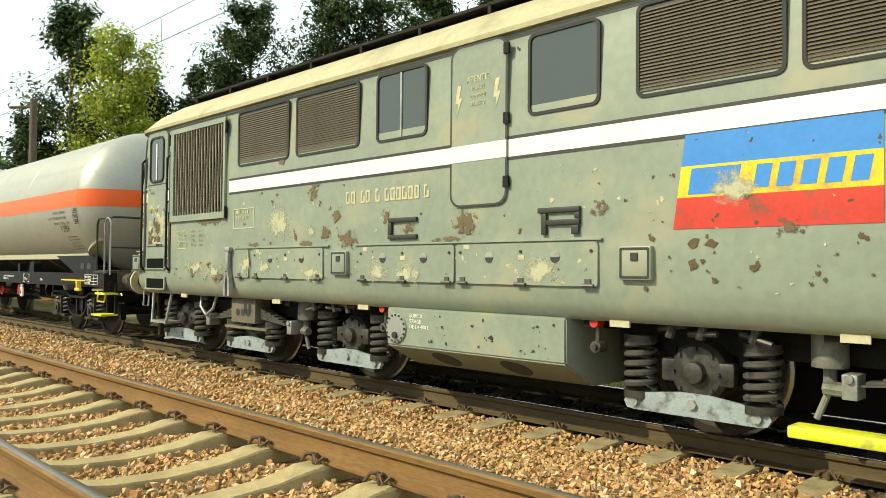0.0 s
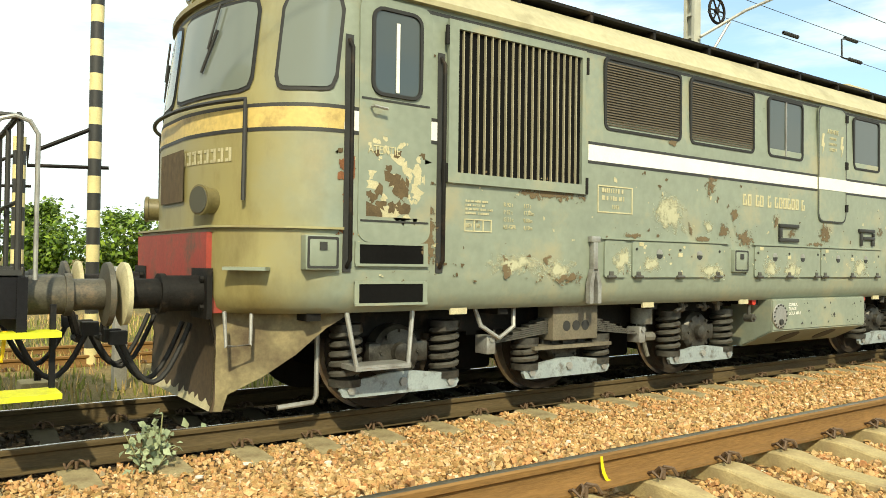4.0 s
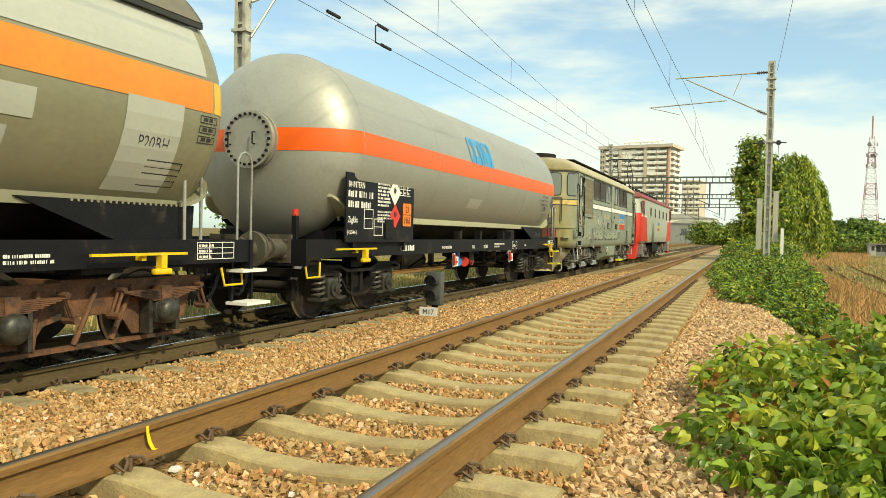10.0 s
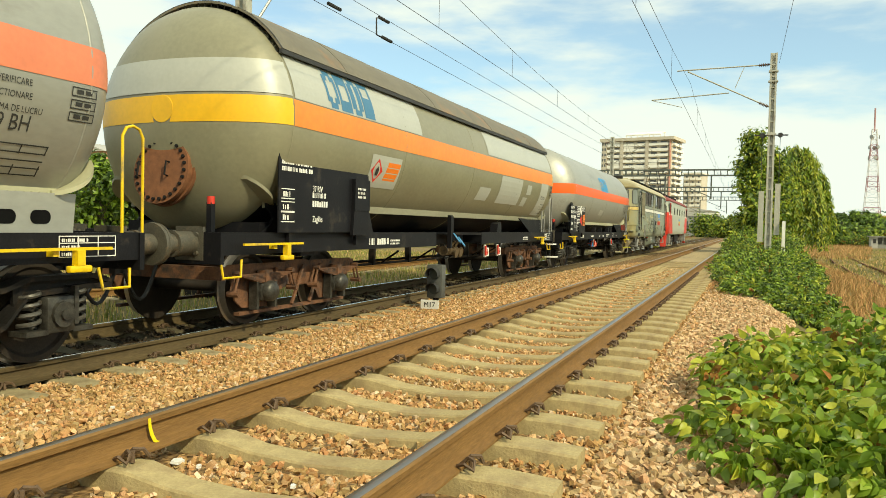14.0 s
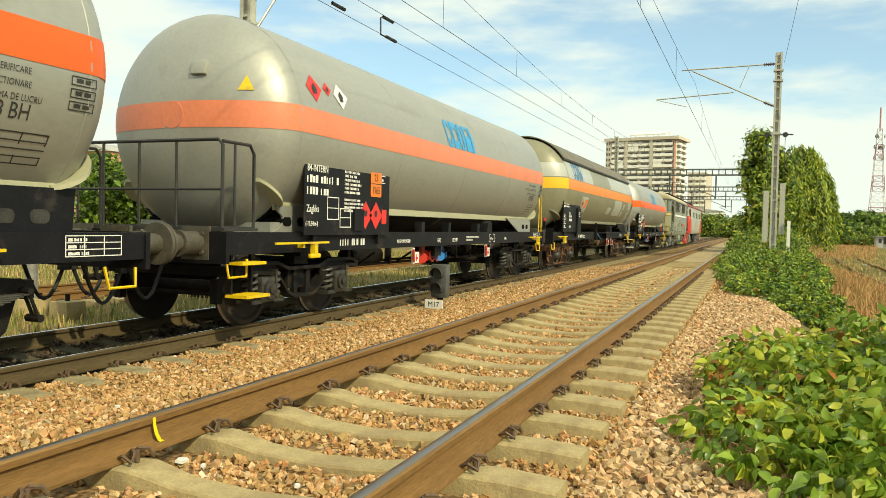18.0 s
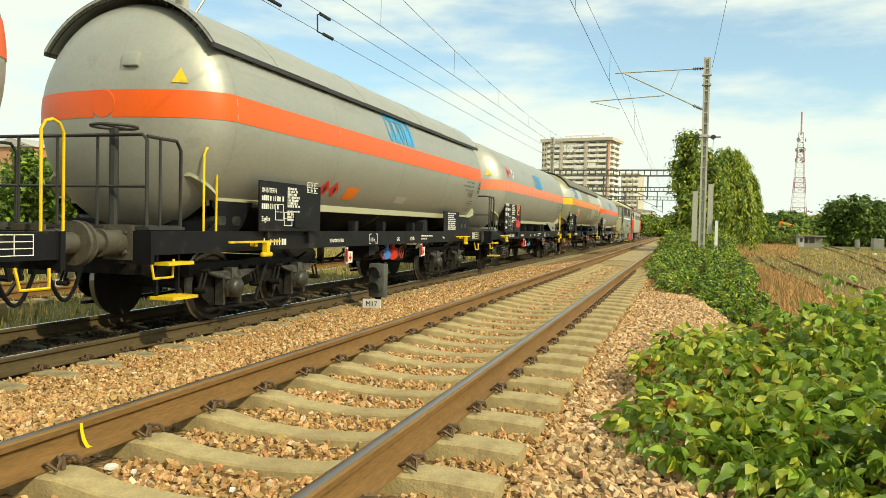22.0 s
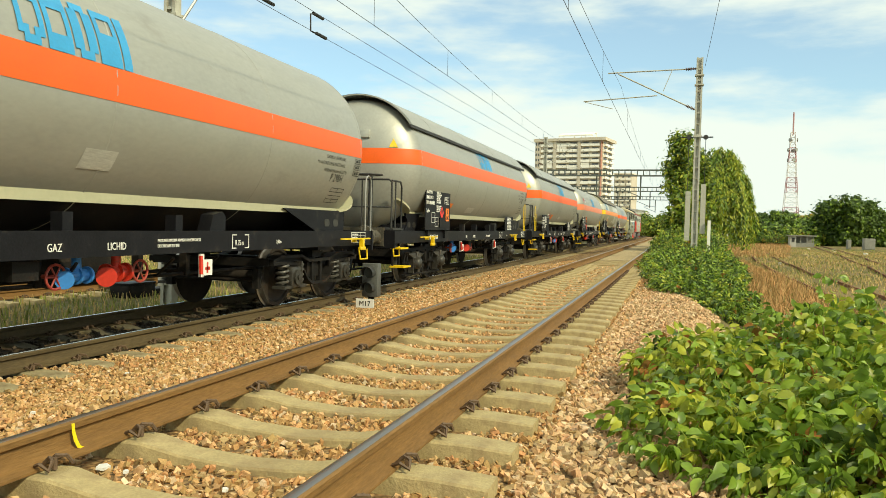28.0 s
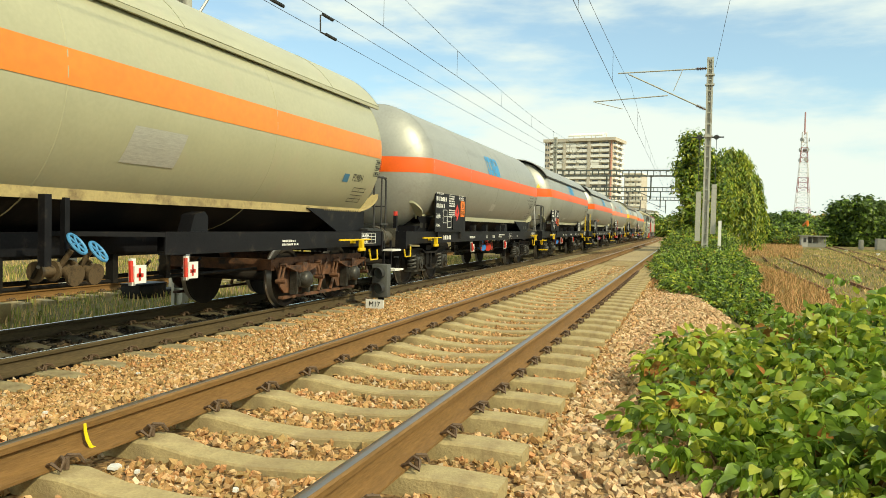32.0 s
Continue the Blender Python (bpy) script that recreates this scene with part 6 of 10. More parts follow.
# ---- locomotives ----
class Shell:
    """A locomotive body as a stack of plan outlines with rounded ends."""

    def __init__(self, half, levels, rx=0.78, ry=0.95, bulge=0.10, oval=None):
        self.half, self.levels, self.rx, self.ry, self.bulge, self.oval = half, levels, rx, ry, bulge, oval

    def deep(self, z):
        """How far the rounded end reaches along the body at height z."""
        if self.oval:
            return self.oval["low"] if z < self.oval["split"] else self.rx
        return self.rx

    def at(self, z):
        lv = self.levels
        for (z0, l0, w0), (z1, l1, w1) in zip(lv, lv[1:]):
            if z <= z1:
                t = max(0.0, (z - z0) / (z1 - z0))
                return l0 + (l1 - l0) * t, w0 + (w1 - w0) * t
        return lv[-1][1:]

    def outline(self, z, n=8):
        """One end's outline from the -y side round to the +y side, at x < 0."""
        l, w = self.at(z)
        if self.oval:
            rx, cut = self.deep(z), self.oval["cut"]
            half = [(max(-cut, -(l - rx) - rx * math.sin(a)), -w * math.cos(a)) for a in (radians(90 * i / (2 * n)) for i in range(2 * n + 1))]
            return half + [(x, -y) for x, y in half[-2::-1]]
        rx, ry = min(self.rx, l * 0.9), min(self.ry, w * 0.9)
        pts = []
        for i in range(n + 1):
            a = radians(90 * i / n)
            pts.append((-(l - rx) - rx * math.sin(a), -(w - ry) - ry * math.cos(a)))
        flat = [(-l - self.bulge * (1 - (y / (w - ry + 0.001)) ** 2), y) for y in np.linspace(-(w - ry), w - ry, 7)[1:-1]]
        return pts + flat + [(x, -y) for x, y in pts[::-1]]

    def ring(self, z):
        end = self.outline(z)
        l, w = self.at(z)
        xs = np.linspace(-(l - self.deep(z)), l - self.deep(z), 13)[1:-1]
        return end + [(x, w) for x in xs] + [(-x, -y) for x, y in end] + [(x, -w) for x in xs[::-1]]

    def mesh(self, name, zs, mats, pick):
        bm = B()
        rings = [[bm.verts.new((x, y, z)) for x, y in self.ring(z)] for z in zs]
        n = len(rings[0])
        for a, b in zip(rings, rings[1:]):
            for k in range(n):
                f = bm.faces.new((a[k], a[(k + 1) % n], b[(k + 1) % n], b[k]))
                f.material_index = pick(f.calc_center_median())
        f = bm.faces.new(rings[-1])
        f.material_index = pick(f.calc_center_median())
        bm.faces.new(rings[0][::-1])
        return mesh_of(name, bm, mats, True)

    def end_point(self, s, z):
        """A point on the end at x < 0: s is the distance along the outline from the -y side's straight part."""
        o = self.outline(z, 16)
        for (x0, y0), (x1, y1) in zip(o, o[1:]):
            d = math.hypot(x1 - x0, y1 - y0)
            if s <= d:
                t = s / d
                return Vector((x0 + (x1 - x0) * t, y0 + (y1 - y0) * t, z)), Vector((-(y1 - y0), x1 - x0, 0)).normalized()
            s -= d
        return Vector((o[-1][0], o[-1][1], z)), Vector((0, 1, 0))

    def along(self, y, z):
        """The distance along the end's outline to the place that lies y from the axis."""
        s = 0.0
        o = self.outline(z, 16)
        for (x0, y0), (x1, y1) in zip(o, o[1:]):
            if y1 >= y:
                return s + math.hypot(x1 - x0, y1 - y0) * (y - y0) / (y1 - y0)
            s += math.hypot(x1 - x0, y1 - y0)
        return s

    def end_patch(self, s0, s1, z0, z1, lift, corner=0.0, n=9, m=7, flip=1):
        """A curved panel on the end's surface, lifted off it."""
        bm = B()
        rows = []
        for i in range(n + 1):
            row = []
            for j in range(m + 1):
                u, v = i / n, j / m
                s, z = s0 + (s1 - s0) * u, z0 + (z1 - z0) * v
                if corner:
                    eu, ev = min(u, 1 - u) * abs(s1 - s0), min(v, 1 - v) * (z1 - z0)
                    if eu < corner and ev < corner:
                        k = math.hypot(corner - eu, corner - ev)
                        if k > corner:
                            f = corner / k
                            s += (1 if u < 0.5 else -1) * (corner - eu) * (1 - f) * (1 if s1 > s0 else -1)
                            z += (1 if v < 0.5 else -1) * (corner - ev) * (1 - f)
                p, nn = self.end_point(s, z)
                q = p + nn * lift
                row.append(bm.verts.new((q.x * flip, q.y, q.z)))
            rows.append(row)
        for a, b in zip(rows, rows[1:]):
            for j in range(m):
                bm.faces.new((a[j], a[j + 1], b[j + 1], b[j]))
        return bm


def framed_pane(parent, name, x0, x1, z0, z1, y, r=0.07, rubber=0.028, pane=None, divider=False, label=""):
    """A window on the side wall: rubber surround, glass set back in it, and a sliding divider."""
    bm = B()
    outer, inner = round_rect(x0, x1, z0, z1, r), round_rect(x0 + rubber, x1 - rubber, z0 + rubber, z1 - rubber, r * 0.75)
    s = -1 if y < 0 else 1
    n = len(outer)
    for (ya, yb) in ((y, y + s * 0.022),):
        A = [bm.verts.new((x, yb, z)) for x, z in outer]
        Bv = [bm.verts.new((x, yb, z)) for x, z in inner]
        C = [bm.verts.new((x, ya, z)) for x, z in outer]
        D = [bm.verts.new((x, ya, z)) for x, z in inner]
        for k in range(n):
            j = (k + 1) % n
            bm.faces.new((A[k], A[j], Bv[j], Bv[k]))
            bm.faces.new((A[k], C[k], C[j], A[j]))
            bm.faces.new((Bv[k], Bv[j], D[j], D[k]))
    w = part(name, bm, M_RUBBER, parent, label)
    bm = B()
    prism(bm, inner, y + s * 0.004, y + s * 0.008)
    part("pane", bm, pane or M_GLASS, w, smooth=False)
    if divider:
        bm = B()
        xm = (x0 + x1) / 2
        box(bm, xm - 0.012, xm + 0.012, min(y, y + s * 0.02), max(y, y + s * 0.02), z0 + 0.02, z1 - 0.02)
        part("divider", bm, M_STEEL, w)
    return w


def louvre(parent, x0, x1, z0, z1, y, n=24):
    w = framed_pane(parent, "louvre_grille", x0, x1, z0, z1, y, pane=M_DARK)
    bm = B()
    ln = x1 - x0 - 0.06
    prism(bm, [(-0.020, -0.012), (-0.006, 0.010), (0.0, 0.010), (-0.010, -0.012)], -ln / 2, ln / 2, "x")
    me = mesh_of("slat", bm, M_GRILLE)
    for k in range(n):
        part("slat", me, None, w, at=((x0 + x1) / 2, y, z0 + 0.05 + (z1 - z0 - 0.10) * (k + 0.5) / n))
    return w


def ragged(name, c0, c1, soft, freq, core, level):
    """Old paint showing through in an uneven patch that fades at its rim."""
    m = bpy.data.materials.new(name)
    m.use_nodes = True
    n, l = m.node_tree.nodes, m.node_tree.links
    b = n["Principled BSDF"]
    b.inputs["Roughness"].default_value = 0.75
    tcn, info = n.new("ShaderNodeTexCoord"), n.new("ShaderNodeObjectInfo")
    off = n.new("ShaderNodeVectorMath")
    off.operation = "MULTIPLY_ADD"
    off.inputs[0].default_value = (37.0, 19.0, 53.0)
    l.new(info.outputs["Random"], off.inputs[1])
    l.new(tcn.outputs["Object"], off.inputs[2])
    t1, t2 = n.new("ShaderNodeTexNoise"), n.new("ShaderNodeTexNoise")
    for t, sc_ in ((t1, freq), (t2, freq * 4)):
        t.inputs["Scale"].default_value, t.inputs["Detail"].default_value, t.inputs["Roughness"].default_value = sc_, 5.0, 0.65
        l.new(off.outputs["Vector"], t.inputs["Vector"])
    gr = n.new("ShaderNodeTexGradient")
    gr.gradient_type = "SPHERICAL"
    mp = n.new("ShaderNodeMapping")
    mp.inputs["Location"].default_value, mp.inputs["Scale"].default_value = (-1, 0, -1), (2, 0, 2)
    l.new(tcn.outputs["Generated"], mp.inputs["Vector"])
    l.new(mp.outputs["Vector"], gr.inputs["Vector"])
    ad = n.new("ShaderNodeMath")
    ad.operation = "MULTIPLY_ADD"
    ad.inputs[1].default_value = core
    l.new(gr.outputs["Fac"], ad.inputs[0])
    l.new(t1.outputs["Fac"], ad.inputs[2])
    mr = n.new("ShaderNodeMapRange")
    mr.inputs["From Min"].default_value, mr.inputs["From Max"].default_value = level - soft, level + soft
    l.new(ad.outputs[0], mr.inputs["Value"])
    l.new(mr.outputs["Result"], b.inputs["Alpha"])
    mx = n.new("ShaderNodeMix")
    mx.data_type = "RGBA"
    mx.inputs["A"].default_value, mx.inputs["B"].default_value = (*c0, 1), (*c1, 1)
    l.new(t2.outputs["Fac"], mx.inputs["Factor"])
    l.new(mx.outputs["Result"], b.inputs["Base Color"])
    return m


M_SCRAPED = ragged("scraped_pale_paint", (0.34, 0.35, 0.245), (0.52, 0.50, 0.34), 0.13, 10.0, 0.42, 0.68)
M_FLAKED = ragged("flaked_brown_paint", (0.065, 0.043, 0.024), (0.22, 0.16, 0.085), 0.03, 17.0, 0.30, 0.635)


def worn_patch(parent, material, x, z, w, h, y):
    bm = B()
    vs = [bm.verts.new(p) for p in ((-w / 2, 0, -h / 2), (w / 2, 0, -h / 2), (w / 2, 0.0001, h / 2), (-w / 2, 0.0001, h / 2))]
    bm.faces.new(vs)
    return part("worn_patch", bm, material, parent, "scraped patch of old paint", at=(x, y, z))


def chips(parent, material, n, x0, x1, z0, z1, y, size, seed, name="paint_chip"):
    """Clusters of jagged flakes of bare metal or old paint on a side wall."""
    r = random.Random(seed)
    bm = B()
    lift = 0.0
    for _ in range(n):
        cx, cz, s = r.uniform(x0, x1), r.uniform(z0, z1), size * (0.22 + 0.78 * r.random() ** 2.2)
        for j in range(r.choice((1, 1, 2, 3, 4))):
            if j:
                cx, cz, s = cx + r.uniform(-1.6, 1.6) * s, cz + r.uniform(-1.2, 0.8) * s, s * r.uniform(0.35, 0.8)
            k = r.randint(9, 14)
            asp = r.uniform(0.5, 1.5)
            lift = (lift + 0.00007) % 0.0009
            pts = []
            for i in range(k):
                a = 2 * math.pi * (i + r.uniform(-0.3, 0.3)) / k
                q = s * (r.uniform(0.25, 1.0) if i % 2 else r.uniform(0.5, 0.8))
                pts.append((min(max(cx + q * asp * math.cos(a), x0), x1), min(max(cz + q * math.sin(a), z0), z1)))
            c = bm.verts.new((cx, y - lift, cz))
            vs = [bm.verts.new((x, y - lift, z)) for x, z in pts]
            for i in range(k):
                bm.faces.new((c, vs[i], vs[(i + 1) % k]))
    ob = part(name, bm, material, parent, smooth=False)
    ob["kind"] = "stuff"
    return ob


def loco_bogie(parent, axles, mirror, leaf_at):
    """A three-axle bogie: plate frame, coil springs on levers at each axle, and a leaf spring over the middle one."""
    bm = B()
    a0, a1 = min(axles), max(axles)
    for s in (-1, 1):
        box(bm, a0 - 0.75, a1 + 0.75, s * 0.92 - 0.03, s * 0.92 + 0.03, 0.66, 0.86)
        for x in axles:
            box(bm, x - 0.34, x - 0.26, s * 0.92 - 0.05, s * 0.92 + 0.07, 0.40, 0.70)
            box(bm, x + 0.26, x + 0.34, s * 0.92 - 0.05, s * 0.92 + 0.07, 0.40, 0.70)
    for x in (a0 - 0.75, a0 + 0.95, a1 - 1.05, a1 + 0.75):
        box(bm, x - 0.06, x + 0.06, -0.92, 0.92, 0.62, 0.84)
    bg = part("bogie", bm, M_UNDER, parent)
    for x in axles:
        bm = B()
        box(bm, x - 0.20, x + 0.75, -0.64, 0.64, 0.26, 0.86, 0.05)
        # motors coloured black for the shade between the bogie frames
        part("traction_motor", bm, M_SHADEBLACK, bg)
        wheelset(bg, WHEEL_L, x, 0.55)
        for s in (-1, 1):
            y = s * 1.10
            bm = B()
            lathe(bm, [(s * 0.96, 0.24), (s * 1.10, 0.235), (s * 1.14, 0.20), (s * 1.15, 0.09), (s * 1.20, 0.08), (s * 1.21, 0.04)], "y", 24, (x, 0, 0.53))
            box(bm, x - 0.30, x + 0.30, y - s * 0.02 - 0.06, y - s * 0.02 + 0.04, 0.44, 0.62, 0.02)
            for k in range(8):
                t = 2 * math.pi * k / 8
                tube(bm, [(x + 0.185 * math.cos(t), s * 1.12, 0.53 + 0.185 * math.sin(t)), (x + 0.185 * math.cos(t), s * 1.165, 0.53 + 0.185 * math.sin(t))], 0.016, 6)
            part("axle_box", bm, M_AXLEBOX, bg)
            bm = B()
            prism(bm, [(x - 0.60, 0.25), (x - 0.57, 0.20), (x - 0.50, 0.19), (x + 0.50, 0.19), (x + 0.57, 0.20), (x + 0.60, 0.25), (x + 0.57, 0.31), (x + 0.50, 0.325), (x + 0.12, 0.37), (x - 0.12, 0.37), (x - 0.50, 0.325), (x - 0.57, 0.31)], s * 1.16, s * 1.20)
            lv = part("spring_lever", bm, M_LEVER, bg, "blue-grey painted steel lever")
            for dx, dz in ((-0.50, 0.255), (0.50, 0.255), (0.0, 0.29)):
                bm = B()
                tube(bm, [(x + dx, s * 1.19, dz), (x + dx, s * 1.225, dz)], 0.04, 6)
                part("pivot_bolt", bm, M_STEEL, bg)
            for dx in (-0.50, 0.50):
                sc = B()
                top = 0.74 if x != leaf_at else 0.54
                spring(sc, x + dx, y, 0.34, top, 0.115, 0.028, 5 if x != leaf_at else 3)
                part("coil_spring", sc, M_SPRING, bg)
                sc = B()
                tube(sc, [(x + dx, y, top - 0.01), (x + dx, y, top + 0.05)], 0.14, 14)
                part("spring_cap", sc, M_AXLEBOX, bg)
                sc = B()
                tube(sc, [(x + dx, y, 0.28), (x + dx, y, 0.34)], 0.14, 14)
                part("spring_seat", sc, M_AXLEBOX, bg)
    for s in (-1, 1):
        y = s * 1.17
        bm = B()
        for k in range(9):
            ln = 1.06 - k * 0.10
            z = 0.66 + 0.019 * k
            droop = 0.10
            prism(bm, [(leaf_at - ln, z - droop * ln), (leaf_at, z), (leaf_at + ln, z - droop * ln), (leaf_at + ln, z - droop * ln + 0.015), (leaf_at, z + 0.015), (leaf_at - ln, z - droop * ln + 0.015)], y - 0.06, y + 0.06)
        part("leaf_spring", bm, M_SPRING, bg, "worn grey laminated spring")
        for dx in (-1.05, 1.05):
            bm = B()
            box(bm, leaf_at + dx - 0.05, leaf_at + dx + 0.05, y - 0.09, y + 0.09, 0.47, 0.64, 0.01)
            tube(bm, [(leaf_at + dx, y - 0.11, 0.61), (leaf_at + dx, y + 0.11, 0.61)], 0.03, 8)
            part("spring_end", bm, M_STEEL, bg)
        bm = B()
        box(bm, leaf_at - 0.31, leaf_at + 0.31, y - 0.13, y + 0.10, 0.56, 0.90, 0.012)
        box(bm, leaf_at - 0.45, leaf_at + 0.38, y - 0.16, y + 0.14, 0.90, 0.915)
        box(bm, leaf_at - 0.52, leaf_at + 0.55, y - 0.10, y + 0.10, 0.475, 0.51)
        bx_ = part("spring_buckle", bm, mat("buckle_tan" + str(leaf_at) + str(s), (0.16, 0.14, 0.10), 0.7, var=0.25, scale=6, dirt=(0.07, 0.055, 0.04), dirt_amt=0.4), bg, "worn tan-grey steel spring housing with three round holes")
        for dx in (-0.13, 0.0, 0.13):
            bm = B()
            tube(bm, [(leaf_at + dx, y + s * 0.09, 0.70), (leaf_at + dx, y + s * 0.125 + s * 0.008, 0.70)], 0.052, 14)
            part("hole", bm, M_DARK, bg)
    return bg


def wagon_end_gear(w, e, d, zb=1.05):
    for s in (-1, 1):
        bm = B()
        buffer_bm(bm, d * e, d, s * 0.875, zb)
        bf = part("buffer", bm, M_UNDER, w)
        bm = B()
        buffer_head_bm(bm, d * e, d, s * 0.875, zb)
        part("buffer_head", bm, M_CHIP if d < 0 else M_UNDER, bf)
    screw_coupling(w, d * e, d)
    for y in (-0.42, -0.62, 0.42, 0.62):
        hose(w, d * e, d, y, 0.80)


def diesel():
    lc = thing("diesel_locomotive", "weathered grey-green diesel locomotive with cream stripe and peeling paint", "locomotive", (-4.95, Y_TRAIN, Z_TRAIN))
    levels = [(0.90, 8.14, 1.38), (0.95, 8.18, 1.44), (1.05, 8.21, 1.48), (1.20, 8.22, 1.495), (1.545, 8.22, 1.50), (1.548, 7.925, 1.50), (2.32, 7.92, 1.50), (2.50, 7.91, 1.50), (2.62, 7.89, 1.50), (3.36, 7.80, 1.47), (3.44, 7.79, 1.46),
              (3.445, 7.83, 1.51), (3.49, 7.83, 1.515), (3.52, 7.79, 1.48), (3.60, 7.70, 1.42), (3.68, 7.58, 1.35), (3.82, 7.26, 1.16), (3.94, 6.88, 0.86), (4.00, 6.50, 0.55), (4.02, 6.3, 0.45)]
    sh = Shell(7.9, levels, rx=0.87, oval={"low": 1.17, "split": 1.547, "cut": 7.90})
    zs = [a for a, *_ in levels]

    def pick(c):
        return 1 if c.z > 3.44 else 0
    part("body", sh.mesh("body", zs, (M_LOCOBODY, M_LOCOROOF), pick), None, lc, "grey-green painted steel body with grimy ends and a cream roof")
    Y = -1.50
    # the stripe and its dark edges run along the sides and round the rear end
    for z0, z1, m, nm in ((2.32, 2.475, M_WHITE, "stripe"), (2.29, 2.32, M_DARK, "stripe_edge"), (2.475, 2.505, M_DARK, "stripe_edge"), (3.38, 3.41, M_DARK, "roof_line")):
        for s in (-1, 1):
            bm = B()
            w = sh.at((z0 + z1) / 2)[1]
            for xa, xb in (((-7.05, 7.05),) if z0 > 3 else ((-4.38, 7.05), (-7.05, -6.08))):
                box(bm, xa, xb, s * w - 0.003, s * w + 0.003, z0, z1)
            part(nm, bm, m, lc)
        bm = sh.end_patch(0.0, sh.along(1.49, z0), z0, z1, 0.004, n=40, m=1)
        part(nm, bm, M_ENDSTRIPE if nm == "stripe" else m, lc, "stained yellow-cream stripe" if nm == "stripe" else "")
    # grilles and windows of the sides
    for s in (-1, 1):
        y = s * 1.502
        for a, b in ((-4.16, -2.955), (-2.805, -1.585), (1.83, 2.97), (3.07, 4.20)):
            louvre(lc, a, b, 2.64, 3.38, y * 0.99)
        framed_pane(lc, "side_window", -1.30, -0.515, 2.64, 3.37, y * 0.99, divider=True)
        framed_pane(lc, "side_window", 0.76, 1.50, 2.65, 3.37, y * 0.99)
        for d in (-1, 1):
            x0, x1 = sorted((d * 6.24, d * 6.92))
            bm = B()
            prism(bm, round_rect(x0, x1, 1.46, 3.40, 0.10), y * 0.99, y * 0.99 + s * 0.022)
            dr = part("cab_door", bm, M_LOCO, lc)
            framed_pane(lc, "door_window", x0 + 0.10, x1 - 0.10, 2.62, 3.33, y * 0.99 + s * 0.02, r=0.10)
            bm = B()
            xm = (x0 + x1) / 2
            box(bm, xm - 0.015, xm + 0.015, y + s * 0.014, y + s * 0.022, 2.66, 3.22)
            part("white_rod", bm, M_WHITE, dr)
            bm = B()
            tube(bm, [(x0 + 0.10, y + s * 0.02, 2.52), (x0 + 0.10, y + s * 0.07, 2.52), (x0 + 0.22, y + s * 0.07, 2.51)], 0.012, 6)
            part("door_handle", bm, M_STEEL, dr)
            for z in (1.62, 2.58):
                bm = B()
                for dz in (0.0,):
                    box(bm, x0 + 0.02, x1 - 0.02, y + s * 0.006, y + s * 0.012, z, z + 0.015)
                part("door_seam", bm, M_DARK, dr)
            for xh in (x0 - 0.09, x1 + 0.10):
                bm = B()
                box(bm, xh - 0.035, xh + 0.035, y - 0.004, y + 0.004, 1.22, 3.06)
                rc = part("handrail_recess", bm, M_DARK, lc)
                bm = B()
                tube(bm, [(xh, y + s * 0.0, 1.26), (xh, y + s * 0.055, 1.32), (xh, y + s * 0.055, 2.95), (xh, y + s * 0.0, 3.02)], 0.018, 8)
                part("handrail", bm, M_UNDER, rc, "worn dark steel handrail")
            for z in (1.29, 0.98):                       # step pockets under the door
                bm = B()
                # flat panel, its black painted for the shade inside a pocket
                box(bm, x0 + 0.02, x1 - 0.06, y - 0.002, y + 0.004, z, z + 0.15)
                pk = part("step_pocket", bm, M_SHADEBLACK, lc)
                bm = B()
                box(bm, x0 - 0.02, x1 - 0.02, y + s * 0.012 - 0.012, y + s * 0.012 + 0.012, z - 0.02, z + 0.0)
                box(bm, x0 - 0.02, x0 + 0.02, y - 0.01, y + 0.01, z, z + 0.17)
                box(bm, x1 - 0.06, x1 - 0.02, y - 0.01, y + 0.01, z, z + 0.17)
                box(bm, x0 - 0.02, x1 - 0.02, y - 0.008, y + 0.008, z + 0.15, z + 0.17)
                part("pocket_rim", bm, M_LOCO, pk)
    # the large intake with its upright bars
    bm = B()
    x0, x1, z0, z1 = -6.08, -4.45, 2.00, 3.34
    # flat backing painted black for the unlit depth behind the bars
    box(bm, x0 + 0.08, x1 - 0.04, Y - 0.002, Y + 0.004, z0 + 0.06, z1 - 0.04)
    gr = part("intake_grille", bm, M_SHADEBLACK, lc)
    bm = B()
    for a, b, c, d in ((x0, x1, z0 - 0.02, z0 + 0.07), (x0, x1, z1 - 0.05, z1 + 0.02), (x0, x0 + 0.10, z0 + 0.07, z1 - 0.05), (x1 - 0.05, x1, z0 + 0.07, z1 - 0.05)):
        box(bm, a, b, Y - 0.035, Y, c, d)
    part("grille_frame", bm, M_LOCO, gr)
    bm = B()
    prism(bm, [(-0.005, -0.026), (0.005, -0.026), (0.005, -0.003), (-0.005, -0.003)], z0 + 0.07, z1 - 0.05, "z")
    me = mesh_of("bar", bm, M_BARS)
    for k in range(18):
        part("bar", me, None, gr, at=(x0 + 0.16 + (x1 - x0 - 0.28) * k / 17, Y + 0.0, 0))
    for z in (2.06, 3.22):
        for xx in (x0 - 0.02, x1 + 0.02):
            bm = B()
            tube(bm, [(xx, Y - 0.03, z - 0.08), (xx, Y - 0.03, z + 0.08)], 0.018, 8)
            part("hinge", bm, M_UNDER, gr)
    # the middle door
    bm = B()
    prism(bm, round_rect(-0.17, 0.53, 1.90, 3.42, 0.12), Y - 0.018, Y)
    dr = part("machine_door", bm, M_LOCO, lc)
    bm = B()
    o, i_ = round_rect(-0.175, 0.535, 1.895, 3.425, 0.12), round_rect(-0.155, 0.515, 1.915, 3.405, 0.11)
